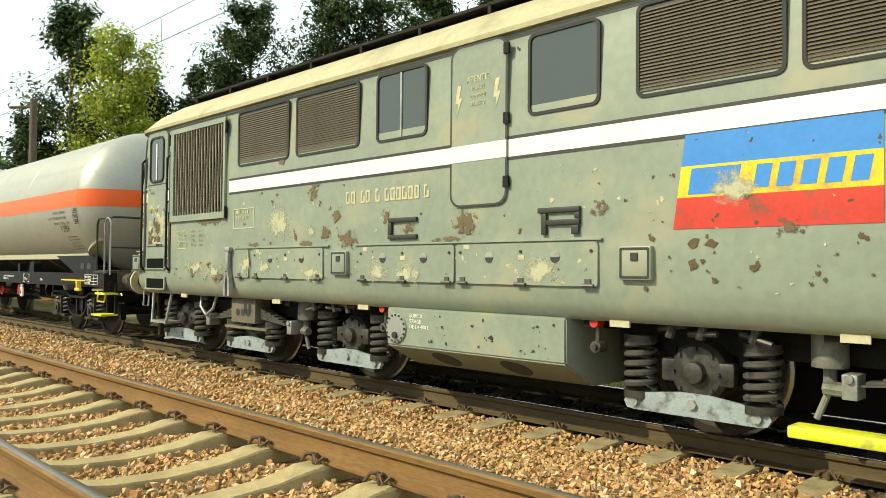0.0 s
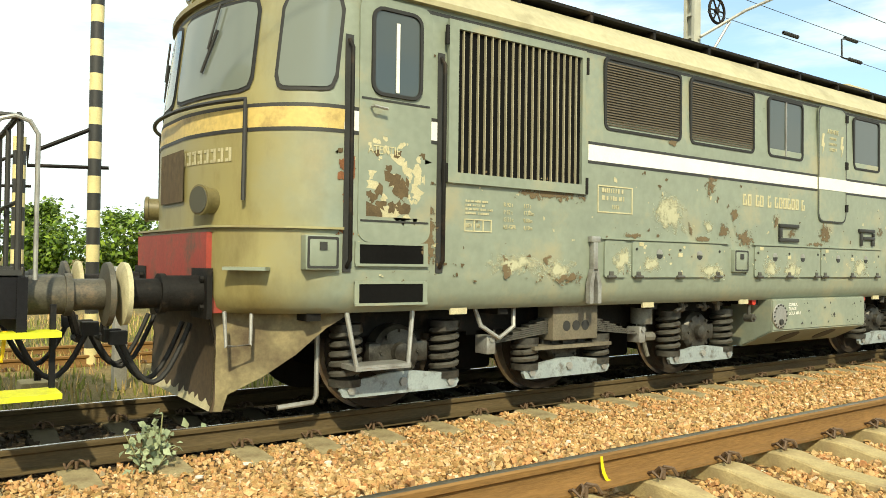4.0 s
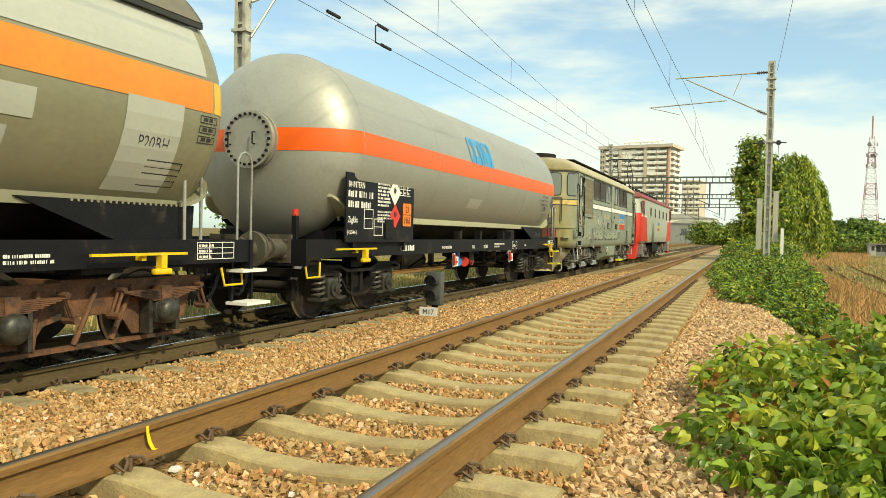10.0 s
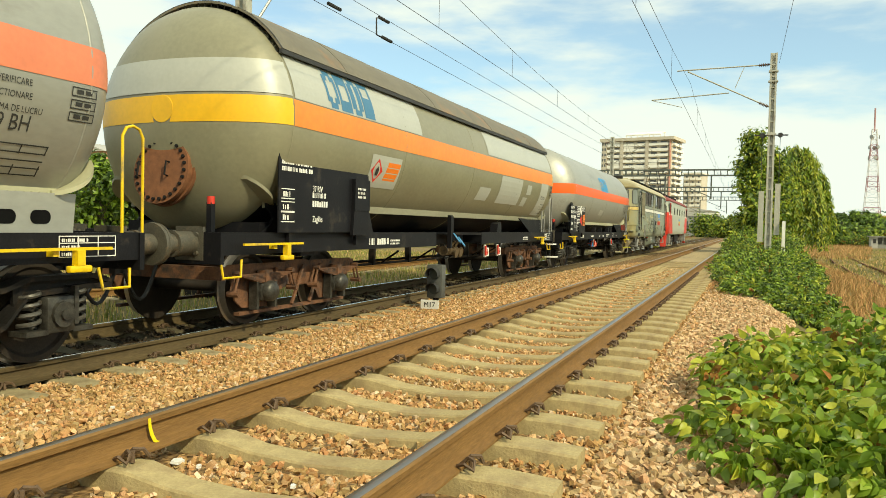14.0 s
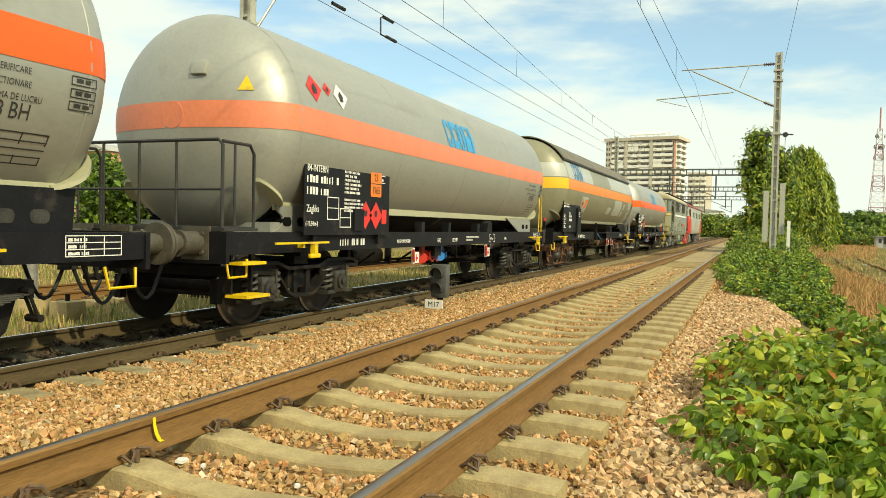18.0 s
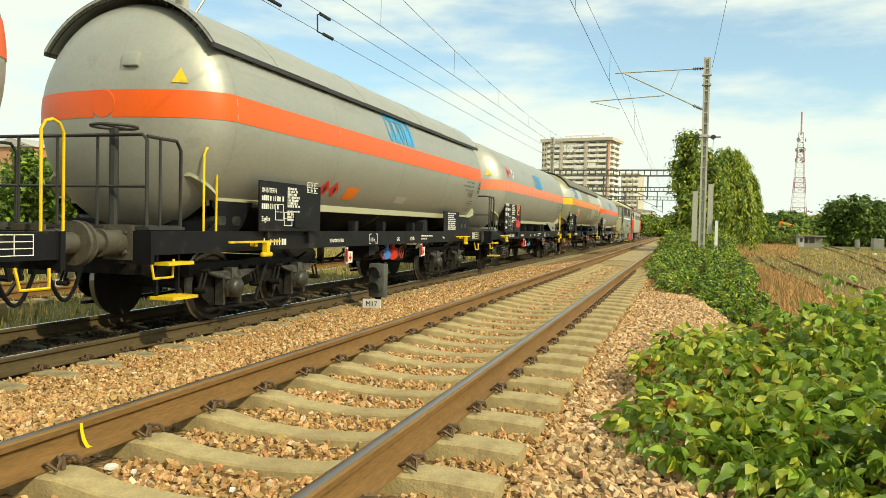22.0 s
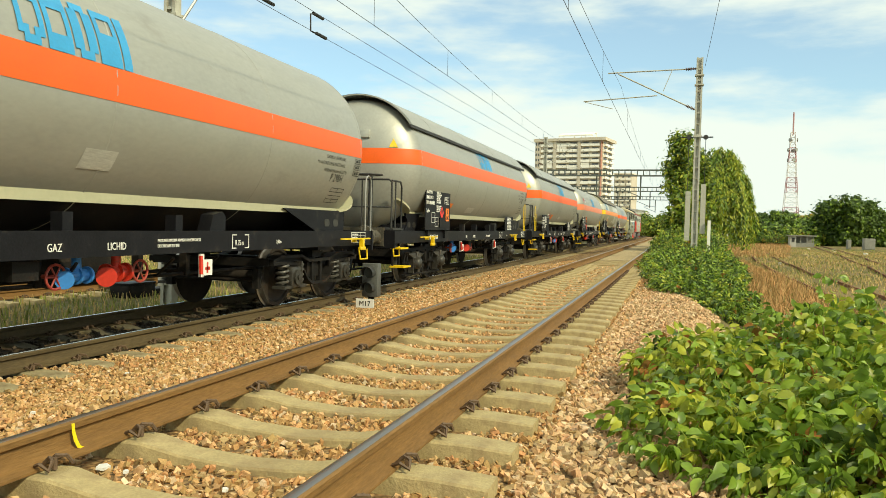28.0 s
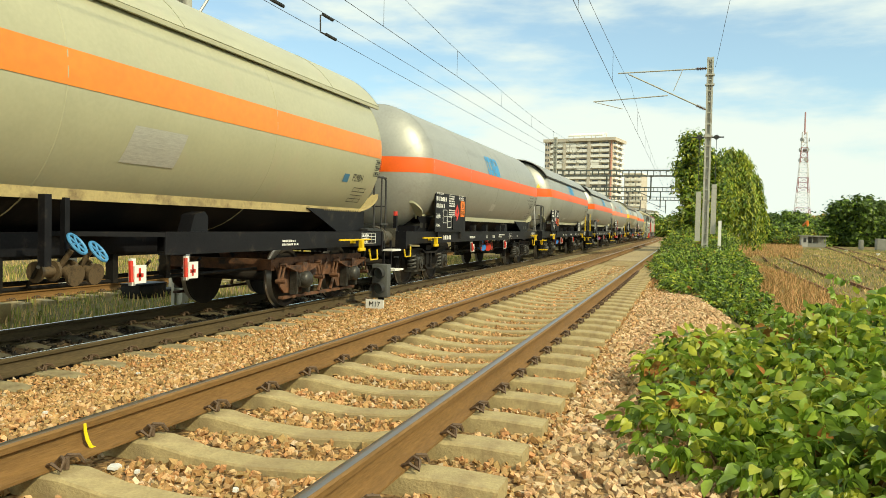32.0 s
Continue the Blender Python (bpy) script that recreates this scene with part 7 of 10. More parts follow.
    A, C = [bm.verts.new((x, Y - 0.020, z)) for x, z in o], [bm.verts.new((x, Y - 0.020, z)) for x, z in i_]
    for k in range(len(o)):
        j = (k + 1) % len(o)
        bm.faces.new((A[k], A[j], C[j], C[k]))
    part("door_seal", bm, M_DARK, dr)
    bm = B()
    box(bm, -0.17, 0.53, Y - 0.023, Y - 0.018, 2.32, 2.475)
    part("stripe", bm, M_WHITE, dr)
    for z in (2.05, 2.62, 3.25):
        bm = B()
        box(bm, 0.50, 0.56, Y - 0.035, Y - 0.01, z, z + 0.10)
        part("hinge", bm, M_UNDER, dr)
    for i, (s_, sz) in enumerate((("ATENTIE", 0.085), ("LINIA DE", 0.05), ("CONTACT", 0.05), ("27.000 V", 0.06))):
        letter(s_, sz, M_CHIP, dr, 0.18, Y - 0.021, 3.06 - i * 0.075, "CENTER", 0.85)
    for xx in (-0.08, 0.40):
        bm = B()
        prism(bm, [(xx, 3.05), (xx + 0.05, 3.05), (xx + 0.02, 2.93), (xx + 0.06, 2.93), (xx + 0.0, 2.78), (xx + 0.01, 2.88), (xx - 0.03, 2.88)], Y - 0.022, Y - 0.018)
        part("bolt_sign", bm, M_CHIP, dr)
    # service flaps low on the side
    for a, b in ((-4.15, -3.84), (-3.74, -2.22), (-1.58, -0.12), (-0.09, 1.49)):
        bm = B()
        prism(bm, round_rect(a, b, 1.18, 1.545, 0.03), Y - 0.016, Y)
        fl = part("service_flap", bm, M_LOCO, lc)
        for x in np.linspace(a + 0.09, b - 0.09, 3 if b - a > 1 else 1):
            bm = B()
            tube(bm, [(x - 0.06, Y - 0.028, 1.185), (x + 0.06, Y - 0.028, 1.185)], 0.016, 8)
            box(bm, x - 0.03, x + 0.03, Y - 0.026, Y - 0.012, 1.18, 1.24)
            part("hinge", bm, M_SPRING, fl)
        if b - a > 1:
            for x in (a + 0.42, b - 0.42):
                bm = B()
                prism(bm, arc(x, 1.42, 0.048, 180, 360, 8), Y - 0.022, Y - 0.014)
                part("latch", bm, M_DARK, fl)
                bm = B()
                prism(bm, arc(x, 1.425, 0.05, 0, 180, 8), Y - 0.020, Y - 0.014)
                part("latch_plate", bm, M_STEEL, fl)
            for x, z in ((a + 0.06, 1.47), (b - 0.06, 1.47), ((a + b) / 2, 1.47)):
                bm = B()
                tube(bm, [(x, Y - 0.012, z), (x, Y - 0.026, z)], 0.014, 8)
                part("screw", bm, M_DARK, fl)
            for x, z in ((a + 0.10, 1.50), ((a + b) / 2 - 0.03, 1.40)):
                bm = B()
                box(bm, x, x + 0.07, Y - 0.020, Y - 0.015, z, z + 0.04)
                part("paper_label", bm, M_CHIP, fl)
    for a, b in ((-4.2, -2.1), (-1.63, 1.53)):
        bm = B()
        box(bm, a, b, Y - 0.028, Y, 1.558, 1.572)
        part("drip_rail", bm, M_LOCO, lc)
    for x in (-2.03, 1.70, -7.37):
        bm = B()
        box(bm, x, x + 0.28, Y - 0.045, Y + 0.05, 1.24, 1.50, 0.008)
        ob = part("socket_box", bm, M_LOCO, lc)
        bm = B()
        o, i_ = round_rect(x + 0.01, x + 0.27, 1.25, 1.49, 0.015), round_rect(x + 0.03, x + 0.25, 1.27, 1.47, 0.012)
        A, C = [bm.verts.new((q, Y - 0.047, z)) for q, z in o], [bm.verts.new((q, Y - 0.047, z)) for q, z in i_]
        for k in range(len(o)):
            j = (k + 1) % len(o)
            bm.faces.new((A[k], A[j], C[j], C[k]))
        part("box_seal", bm, M_DARK, ob)
        bm = B()
        box(bm, x + 0.11, x + 0.17, Y - 0.055, Y - 0.045, 1.39, 1.45)
        part("keyhole", bm, M_DARK, ob)
    # relief strips and the numbers
    bm = B()
    for a, b, c, d in ((-1.07, -1.015, 1.665, 1.785), (-1.07, -0.64, 1.79, 1.835), (-1.07, -0.64, 1.615, 1.66)):
        box(bm, a, b, Y - 0.03, Y, c, d, 0.004)
    part("relief_strip", bm, M_DARK, lc)
    bm = B()
    for a, b, c, d in ((0.93, 0.98, 1.61, 1.79), (0.89, 1.32, 1.795, 1.84), (1.27, 1.32, 1.74, 1.79), (0.985, 1.32, 1.69, 1.735), (1.24, 1.31, 1.61, 1.685)):
        box(bm, a, b, Y - 0.03, Y, c, d, 0.004)
    part("relief_strip", bm, M_DARK, lc)
    bm = B()
    for k, (a, b) in enumerate(((-1.81, -1.62), (-1.55, -1.38), (-1.30, -1.22), (-1.15, -0.60), (-0.55, -0.44))):
        n = max(1, round((b - a) / 0.095))
        for i in range(n):
            x = a + (b - a) * i / n
            box(bm, x, x + 0.020, Y - 0.006, Y, 2.02, 2.155)
            box(bm, x + 0.020, x + 0.05, Y - 0.006, Y, 2.133, 2.155)
            box(bm, x + 0.020, x + 0.05, Y - 0.006, Y, 2.02, 2.042)
            box(bm, x + 0.05, x + 0.07, Y - 0.006, Y, 2.02, 2.155 if i % 3 else 2.09)
    part("number_mark", bm, M_CHIP, lc)["kind"] = "stuff"
    bm = B()
    a, b, c, d = -4.245, -3.735, 1.82, 2.09
    for r4 in ((a, b, c, c + 0.012), (a, b, d - 0.012, d), (a, a + 0.012, c + 0.012, d - 0.012), (b - 0.012, b, c + 0.012, d - 0.012)):
        box(bm, r4[0], r4[1], Y - 0.006, Y, r4[2], r4[3])
    bars(bm, a + 0.06, 2.02, 0.40, 2, Y - 0.003, 0.045, 0.075, seed=12)
    letter("1969", 0.06, M_CHIP, lc, a + 0.255, Y - 0.004, 1.86, "CENTER", 0.9)
    bars(bm, -5.87, 1.83, 0.33, 4, Y - 0.003, 0.018, 0.035, seed=14)
    for r4 in ((-5.88, -5.58, 1.575, 1.585), (-5.88, -5.58, 1.675, 1.685), (-5.88, -5.87, 1.585, 1.675), (-5.78, -5.77, 1.585, 1.675), (-5.68, -5.67, 1.585, 1.675), (-5.59, -5.58, 1.585, 1.675)):
        box(bm, r4[0], r4[1], Y - 0.006, Y, r4[2], r4[3])
    part("stencil_mark", bm, M_CHIP, lc)["kind"] = "stuff"
    for i, (s1, s2) in enumerate((("R 92 t", "117 t"), ("P 82 t", "17,00m"), ("G 51 t", "9,00m"), ("KE-GPR", "4,10m"))):
        letter(s1, 0.055, M_CHIP, lc, -5.445, Y - 0.004, 1.81 - i * 0.066)
        letter(s2, 0.055, M_CHIP, lc, -5.21, Y - 0.004, 1.81 - i * 0.066)
    letter("REV", 0.05, M_CHIP, lc, -5.865, Y - 0.004, 1.612)
    letter("RR", 0.05, M_CHIP, lc, -5.755, Y - 0.004, 1.612)
    # the emblem panel: blue, yellow and red fields
    for z0, z1, m in ((2.08, 2.31, M_BLUE), (1.85, 2.08, M_YELLOW), (1.62, 1.85, M_RED)):
        bm = B()
        sl = 0.10
        def xe(z):
            return 2.24 - (2.31 - z) * sl * 1.4
        prism(bm, [(xe(z0), z0), (3.55, z0), (3.55, z1), (xe(z1), z1)], Y - 0.004, Y)
        part("emblem_field", bm, m, lc)
    bm = B()
    prism(bm, [(2.26, 1.87), (2.62, 1.87), (2.66, 2.06), (2.29, 2.06)], Y - 0.006, Y)
    part("emblem_block", bm, M_BLUE, lc)
    for k in range(5):
        bm = B()
        x = 2.74 + k * 0.155
        prism(bm, [(x, 1.89), (x + 0.105, 1.89), (x + 0.135, 2.05), (x + 0.03, 2.05)], Y - 0.006, Y)
        part("emblem_block", bm, M_BLUE, lc)
    # bracket over the leaf spring, tubes and small fittings
    for lx in (-4.32, 4.32):
        for s in (-1, 1):
            bm = B()
            y = s * 1.53
            box(bm, lx - 0.03, lx + 0.03, y - 0.03, y + 0.03, 1.24, 1.57, 0.006)
            box(bm, lx - 0.06, lx + 0.06, y - 0.035, y + 0.03, 1.52, 1.58, 0.01)
            for dx in (-0.055, 0.055):
                prism(bm, [(lx + dx * 0.3 - 0.02, 1.26), (lx + dx * 0.3 + 0.02, 1.26), (lx + dx + 0.025, 1.12), (lx + dx + 0.025, 0.93), (lx + dx - 0.025, 0.93), (lx + dx - 0.025, 1.12)], y - 0.03, y + 0.025)
            part("hanger_bracket", bm, M_STEEL, lc)
    # fuel tank
    bm = B()
    prism(bm, [(-1.47, 0.91), (-1.47, 0.52), (-1.05, 0.30), (1.05, 0.30), (1.47, 0.52), (1.47, 0.91)], -1.13, 1.15, "x")
    bmesh.ops.bevel(bm, geom=list(bm.edges), offset=0.015, segments=2, affect="EDGES")
    ft = part("fuel_tank", bm, M_LOCO, lc)
    bm = B()
    lathe(bm, [(-1.475, 0.155), (-1.485, 0.15), (-1.488, 0.12)], "y", 28, (-0.98, 0, 0.70))
    ga = part("gauge_cover", bm, M_STEEL, ft)
    bm = B()
    for k in range(16):
        t = 2 * math.pi * k / 16
        tube(bm, [(-0.98 + 0.137 * math.cos(t), -1.48, 0.70 + 0.137 * math.sin(t)), (-0.98 + 0.137 * math.cos(t), -1.495, 0.70 + 0.137 * math.sin(t))], 0.012, 6)
    tube(bm, [(-0.98, -1.485, 0.63), (-0.98, -1.51, 0.63)], 0.035, 10)
    part("gauge_bolt", bm, M_DARK, ft)["kind"] = "stuff"
    for i, s_ in enumerate(("SORBUL", "TRAGE", "DE LA 400 L")):
        letter(s_, 0.055, M_WHITE, ft, -0.78, -1.474, 0.82 - i * 0.055, wide=1.0)
    for x in (-0.45, 0.45):
        bm = B()
        prism(bm, arc(x, 0.0, 0.16, 0, 360, 20)[:-1], -0.006, 0.0)
        part("drain_cover", bm, M_DARK, ft, at=Matrix.Translation((0, -1.26, 0.41)) @ pose(0, 0, 0, 62, 0, 0))
    chips(ft, M_DARK, 26, -0.5, 1.1, 0.54, 0.86, -1.4745, 0.035, 4, "stain")
    # bogies
    for d, axles in ((-1, (-6.29, -4.32, -2.14)), (1, (2.14, 4.32, 6.29))):
        loco_bogie(lc, axles, d, d * 4.32)
    # what hangs under the frame
    bm = B()
    box(bm, -7.75, 7.75, -0.9, 0.9, 0.80, 0.90)
    for x in (-7.2, -5.3, -3.2, -1.3, 1.3, 3.2, 5.3, 7.2):
        box(bm, x - 0.06, x + 0.06, -1.34, 1.34, 0.84, 0.96)
    part("frame", bm, M_UNDER, lc)
    # added black fillers close the view through and paint in underfloor shade
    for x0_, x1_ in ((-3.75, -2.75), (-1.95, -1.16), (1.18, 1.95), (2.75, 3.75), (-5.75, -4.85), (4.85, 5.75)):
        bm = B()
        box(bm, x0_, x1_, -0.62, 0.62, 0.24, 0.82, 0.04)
        part("underfloor_filler", bm, M_SHADEBLACK, lc)
    for d in (-1, 1):
        bm = B()
        tube(bm, [(d * 3.10, -1.10, 0.66), (d * 3.10, -1.10, 0.90)], 0.12, 14)
        tube(bm, [(d * 3.10, -1.10, 0.48), (d * 3.10, -1.10, 0.66)], 0.045, 10)
        tube(bm, [(d * 3.02, -1.12, 0.30), (d * 3.10, -1.12, 0.50)], 0.025, 8)
        tube(bm, [(d * 3.10 - 0.02, -1.14, 0.52), (d * 3.10 + 0.12, -1.16, 0.52)], 0.05, 8)
        part("air_filter", bm, mat("filter_grey" + str(d), (0.20, 0.20, 0.17), 0.6, var=0.2, dirt=(0.07, 0.06, 0.045), dirt_amt=0.4), lc)
        bm = B()
        x = d * 5.30
        tube(bm, [(x - 0.28, -1.25, 0.95), (x - 0.22, -1.29, 0.74), (x - 0.02, -1.31, 0.62), (x + 0.16, -1.30, 0.72), (x + 0.20, -1.25, 0.95)], 0.022, 8)
        part("cable_loop", bm, M_STEEL, lc)
        bm = B()
        x = d * 1.35
        tube(bm, [(x, -1.26, 0.88), (x, -1.36, 0.88)], 0.042, 12)
        vl = part("pressure_valve", bm, M_RED, lc, "red capped pressure valve")
        bm = B()
        tube(bm, [(x, -1.29, 0.86), (x, -1.29, 0.68)], 0.022, 8)
        tube(bm, [(x + 0.01, -1.24, 0.68), (x + 0.01, -1.35, 0.68)], 0.05, 12)
        tube(bm, [(x + 0.01, -1.35, 0.68), (x + 0.01, -1.375, 0.68)], 0.022, 8)
        part("valve_body", bm, M_SPRING, vl)
        for k, x in enumerate((1.9, 2.15, 2.55)):
            bm = B()
            tube(bm, [(d * x, -1.28, 0.86 - 0.03 * (k % 2)), (d * (x + 0.25), -1.32, 0.90 - 0.05 * k)], 0.022, 8)
            tube(bm, [(d * (x + 0.10), -1.30, 0.80), (d * (x + 0.14), -1.30, 0.93)], 0.035, 8)
            part("pipe", bm, M_AXLEBOX, lc)
        bm = B()
        x = d * 6.6
        tube(bm, [(x - 0.34, -1.36, 0.96), (x - 0.26, -1.42, 0.46), (x + 0.22, -1.42, 0.46), (x + 0.30, -1.36, 0.96)], 0.022, 8)
        box(bm, x - 0.28, x + 0.24, -1.44, -1.20, 0.44, 0.48)
        part("hanging_step", bm, M_STEEL, lc)
        if d > 0:
            bm = B()
            box(bm, 2.93, 3.95, -1.42, -1.22, 0.20, 0.28, 0.01)
            part("yellow_step", bm, M_FLUO, lc, "scuffed yellow-green step board")
        bm = B()
        x = d * 7.0
        tube(bm, [(x, -1.0, 0.80), (x, -1.0, 0.20), (x + d * 0.03, -1.0, 0.15), (x + d * 0.33, -0.98, 0.13)], 0.022, 8)
        part("sand_pipe", bm, M_STEEL, lc)
        for x in (5.85, 3.35, 1.62):
            bm = B()
            box(bm, d * x - 0.09, d * x + 0.09, -1.40, -1.38, 0.86, 0.92)
            part("label_plate", bm, M_CHIP, lc)
        # end: buffer beam, plough, lamps, rails
        bm = B()
        xb = d * 7.80
        box(bm, min(xb, d * 7.93), max(xb, d * 7.93), -1.0, 1.0, 0.90, 1.515)
        part("buffer_beam", bm, M_FADEDRED, lc, "faded red buffer beam")
        ln_ = sum(math.hypot(x1 - x0, y1 - y0) for (x0, y0), (x1, y1) in zip(sh.outline(1.54, 16), sh.outline(1.54, 16)[1:]))
        bm = B()
        up_, dn_, ins = [], [], []
        for k in range(41):
            p, nn = sh.end_point(ln_ * k / 40, 1.54)
            o_ = 0.035
            for lst, z, off in ((up_, 1.565, o_), (dn_, 1.547, o_), (ins, 1.575, -0.30)):
                q = p + nn * off
                lst.append(bm.verts.new((q.x * -d, q.y, z)))
        for k in range(40):
            bm.faces.new((up_[k], up_[k + 1], dn_[k + 1], dn_[k]))
            bm.faces.new((up_[k], up_[k + 1], ins[k + 1], ins[k]))
            bm.faces.new((dn_[k], dn_[k + 1], ins[k + 1], ins[k]))
        part("beam_ledge", bm, M_LOCOEND, lc)
        wagon_end_gear(lc, 7.90, d)
        khaki = mat("plough_khaki" + str(d), (0.24, 0.20, 0.105), 0.6, var=0.25, scale=3, dirt=(0.075, 0.05, 0.026), dirt_amt=0.75, dirt_scale=2.2)
        # front plate: grime, plus the buffer beam's shade put into the colour
        brown = mat("plough_brown_shade" + str(d), (0.085, 0.058, 0.033), 0.7, var=0.3, scale=3, dirt=(0.03, 0.022, 0.015), dirt_amt=0.5, dirt_scale=3)
        for s in (-1, 1):
            bm = B()
            wing = [(7.86, 0.90), (6.88, 0.90), (7.05, 0.78), (7.26, 0.57), (7.48, 0.40), (7.72, 0.26), (7.755, 0.13), (7.84, 0.13), (7.82, 0.20), (7.80, 0.60)]
            va = [bm.verts.new((d * x_, s * (1.36 - 0.52 * (x_ - 6.88)), z_)) for x_, z_ in wing]
            vb = [bm.verts.new((d * x_, s * (1.33 - 0.52 * (x_ - 6.88)), z_)) for x_, z_ in wing]
            bm.faces.new(va)
            bm.faces.new(vb[::-1])
            for k in range(len(wing)):
                bm.faces.new((va[k], vb[k], vb[(k + 1) % len(wing)], va[(k + 1) % len(wing)]))
            part("plough_side", bm, khaki, lc, "khaki-painted side wing of the snow plough")
        bm = B()
        xs = [(d * 7.86, 0.90), (d * 7.80, 0.60), (d * 7.82, 0.20), (d * 7.84, 0.13)]
        for (xa, za), (xc, zc_) in zip(xs, xs[1:]):
            vs = [bm.verts.new(p) for p in ((xa, -0.88, za), (xa, 0.88, za), (xc, 0.88, zc_), (xc, -0.88, zc_), (xa - d * 0.02, -0.88, za), (xa - d * 0.02, 0.88, za), (xc - d * 0.02, 0.88, zc_), (xc - d * 0.02, -0.88, zc_))]
            for q in ((0, 1, 2, 3), (7, 6, 5, 4), (0, 3, 7, 4), (1, 5, 6, 2)):
                bm.faces.new([vs[i] for i in q])
        bmesh.ops.remove_doubles(bm, verts=bm.verts, dist=0.001)
        pl = part("plough", bm, brown, lc, "brown grimy snow plough, darkened for the beam's shade, with a chipped edge")
        bm = B()
        rr_ = random.Random(31)
        prev = None
        for k in range(37):
            y_ = -0.87 + 1.74 * k / 36
            h_ = 0.17 + rr_.uniform(0.0, 0.07)
            cur = [bm.verts.new((d * (7.848 - 0.30 * (z_ - 0.135)), y_, z_)) for z_ in (0.135, h_)]
            if prev:
                bm.faces.new((prev[0], cur[0], cur[1], prev[1]))
            prev = cur
        part("blade_edge", bm, M_CHIP, pl, "cream paint left along the blade's lower edge")
        bm = B()
        tube(bm, [(d * 7.83, -1.13, 0.92), (d * 7.82, -1.15, 0.66), (d * 7.63, -1.15, 0.66), (d * 7.62, -1.13, 0.92)], 0.016, 8)
        part("shunter_handle", bm, M_STEEL, lc)
        bm = B()
        p, nn = sh.end_point(sh.along(-1.25, 1.24), 1.24)
        tn = Vector((-nn.y, nn.x, 0))
        cs_ = [p + tn * a_ + nn * b_ for a_, b_ in ((-0.16, -0.02), (0.16, -0.02), (0.16, 0.12), (-0.16, 0.12))]
        prism(bm, [(q.x * -d, q.y) for q in cs_], 1.23, 1.255, "z")
        part("side_step", bm, M_LOCO, lc)
    # rear end fittings and front end glazing
    for flip in (1, -1):
        total = 0.0
        o = sh.outline(3.0, 16)
        total = sum(math.hypot(x1 - x0, y1 - y0) for (x0, y0), (x1, y1) in zip(o, o[1:]))
        half = total / 2
        for s0, s1, nm in ((0.12, 0.55, "corner_window"), (0.79, half - 0.06, "windscreen"), (half + 0.06, total - 0.79, "windscreen"), (total - 0.55, total - 0.12, "corner_window")):
            wn_ = part(nm, sh.end_patch(s0 - 0.03, s1 + 0.03, 2.60, 3.37, 0.010, 0.10, flip=flip), M_RUBBER, lc)
            part("pane", sh.end_patch(s0, s1, 2.63, 3.34, 0.016, 0.08, flip=flip), M_GLASS2, wn_)
        for s0 in (1.18, total - 1.18):
            bm = B()
            p0, n0 = sh.end_point(s0, 3.36)
            p1, n1 = sh.end_point(s0 + 0.10, 3.0)
            pts = [p0 + n0 * 0.05, p1 + n1 * 0.05]
            tube(bm, [(p.x * flip, p.y, p.z) for p in pts], 0.010, 6)
            p2, n2 = sh.end_point(s0 + 0.02, 3.15)
            p3, n3 = sh.end_point(s0 + 0.18, 2.82)
            tube(bm, [((p2 + n2 * 0.035).x * flip, (p2 + n2 * 0.035).y, p2.z), ((p3 + n3 * 0.035).x * flip, (p3 + n3 * 0.035).y, p3.z)], 0.014, 6)
            part("wiper", bm, M_DARK, lc)
        bm = B()
        pts = []
        for k in range(17):
            s_ = 0.76 + (total - 1.52) * k / 16
            p, nn = sh.end_point(s_, 2.53)
            q = p + nn * 0.07
            pts.append((q.x * flip, q.y, q.z))
        lo0, lo1 = sh.end_point(0.76, 1.78), sh.end_point(total - 0.76, 1.78)
        a_ = lo0[0] + lo0[1] * 0.05
        b_ = lo1[0] + lo1[1] * 0.05
        tube(bm, [(a_.x * flip, a_.y, 1.76), (pts[0][0], pts[0][1], 2.44)] + pts + [(pts[-1][0], pts[-1][1], 2.44), (b_.x * flip, b_.y, 1.76)], 0.018, 8)
        part("end_handrail", bm, M_DARK, lc)
        for s_ in (sh.along(-0.74, 1.77), sh.along(0.74, 1.77)):
            bm = B()
            p, nn = sh.end_point(s_, 1.77)
            for r_, t0, t1 in ((0.105, -0.05, 0.11), (0.122, 0.09, 0.12)):
                pa, pb = p + nn * t0, p + nn * t1
                tube(bm, [(pa.x * flip, pa.y, pa.z), (pb.x * flip, pb.y, pb.z)], r_, 20)
            lm = part("head_lamp", bm, mat("lamp_bronze%d%d" % (flip, int(s_ * 9)), (0.15, 0.125, 0.055), 0.5, var=0.2), lc)
            bm = B()
            pa, pb = p + nn * 0.11, p + nn * 0.128
            tube(bm, [(pa.x * flip, pa.y, pa.z), (pb.x * flip, pb.y, pb.z)], 0.105, 20)
            part("lens", bm, M_LENS, lm)
        bm = B()
        tube(bm, [(flip * -7.30, 0, 3.70), (flip * -7.76, 0, 3.70)], 0.15, 20)
        tube(bm, [(flip * -7.72, 0, 3.70), (flip * -7.78, 0, 3.70)], 0.165, 20)
        lm = part("top_lamp", bm, M_LOCOEND, lc)
        bm = B()
        tube(bm, [(flip * -7.775, 0, 3.70), (flip * -7.79, 0, 3.70)], 0.135, 20)
        part("lens", bm, M_LENS, lm)
        part("number_board", sh.end_patch(half - 0.34, half + 0.30, 1.78, 2.21, 0.02, flip=flip), M_LOCORUST, lc, "rusty brown blank panel")
        bm = B()
        for k in range(8):
            s_ = 0.92 + k * 0.088
            for (ds, dz0, dz1) in ((0.0, 0.0, 0.11), (0.035, 0.085, 0.11), (0.035, 0.0, 0.025)):
                p, nn = sh.end_point(s_ + ds, 2.07 + dz0)
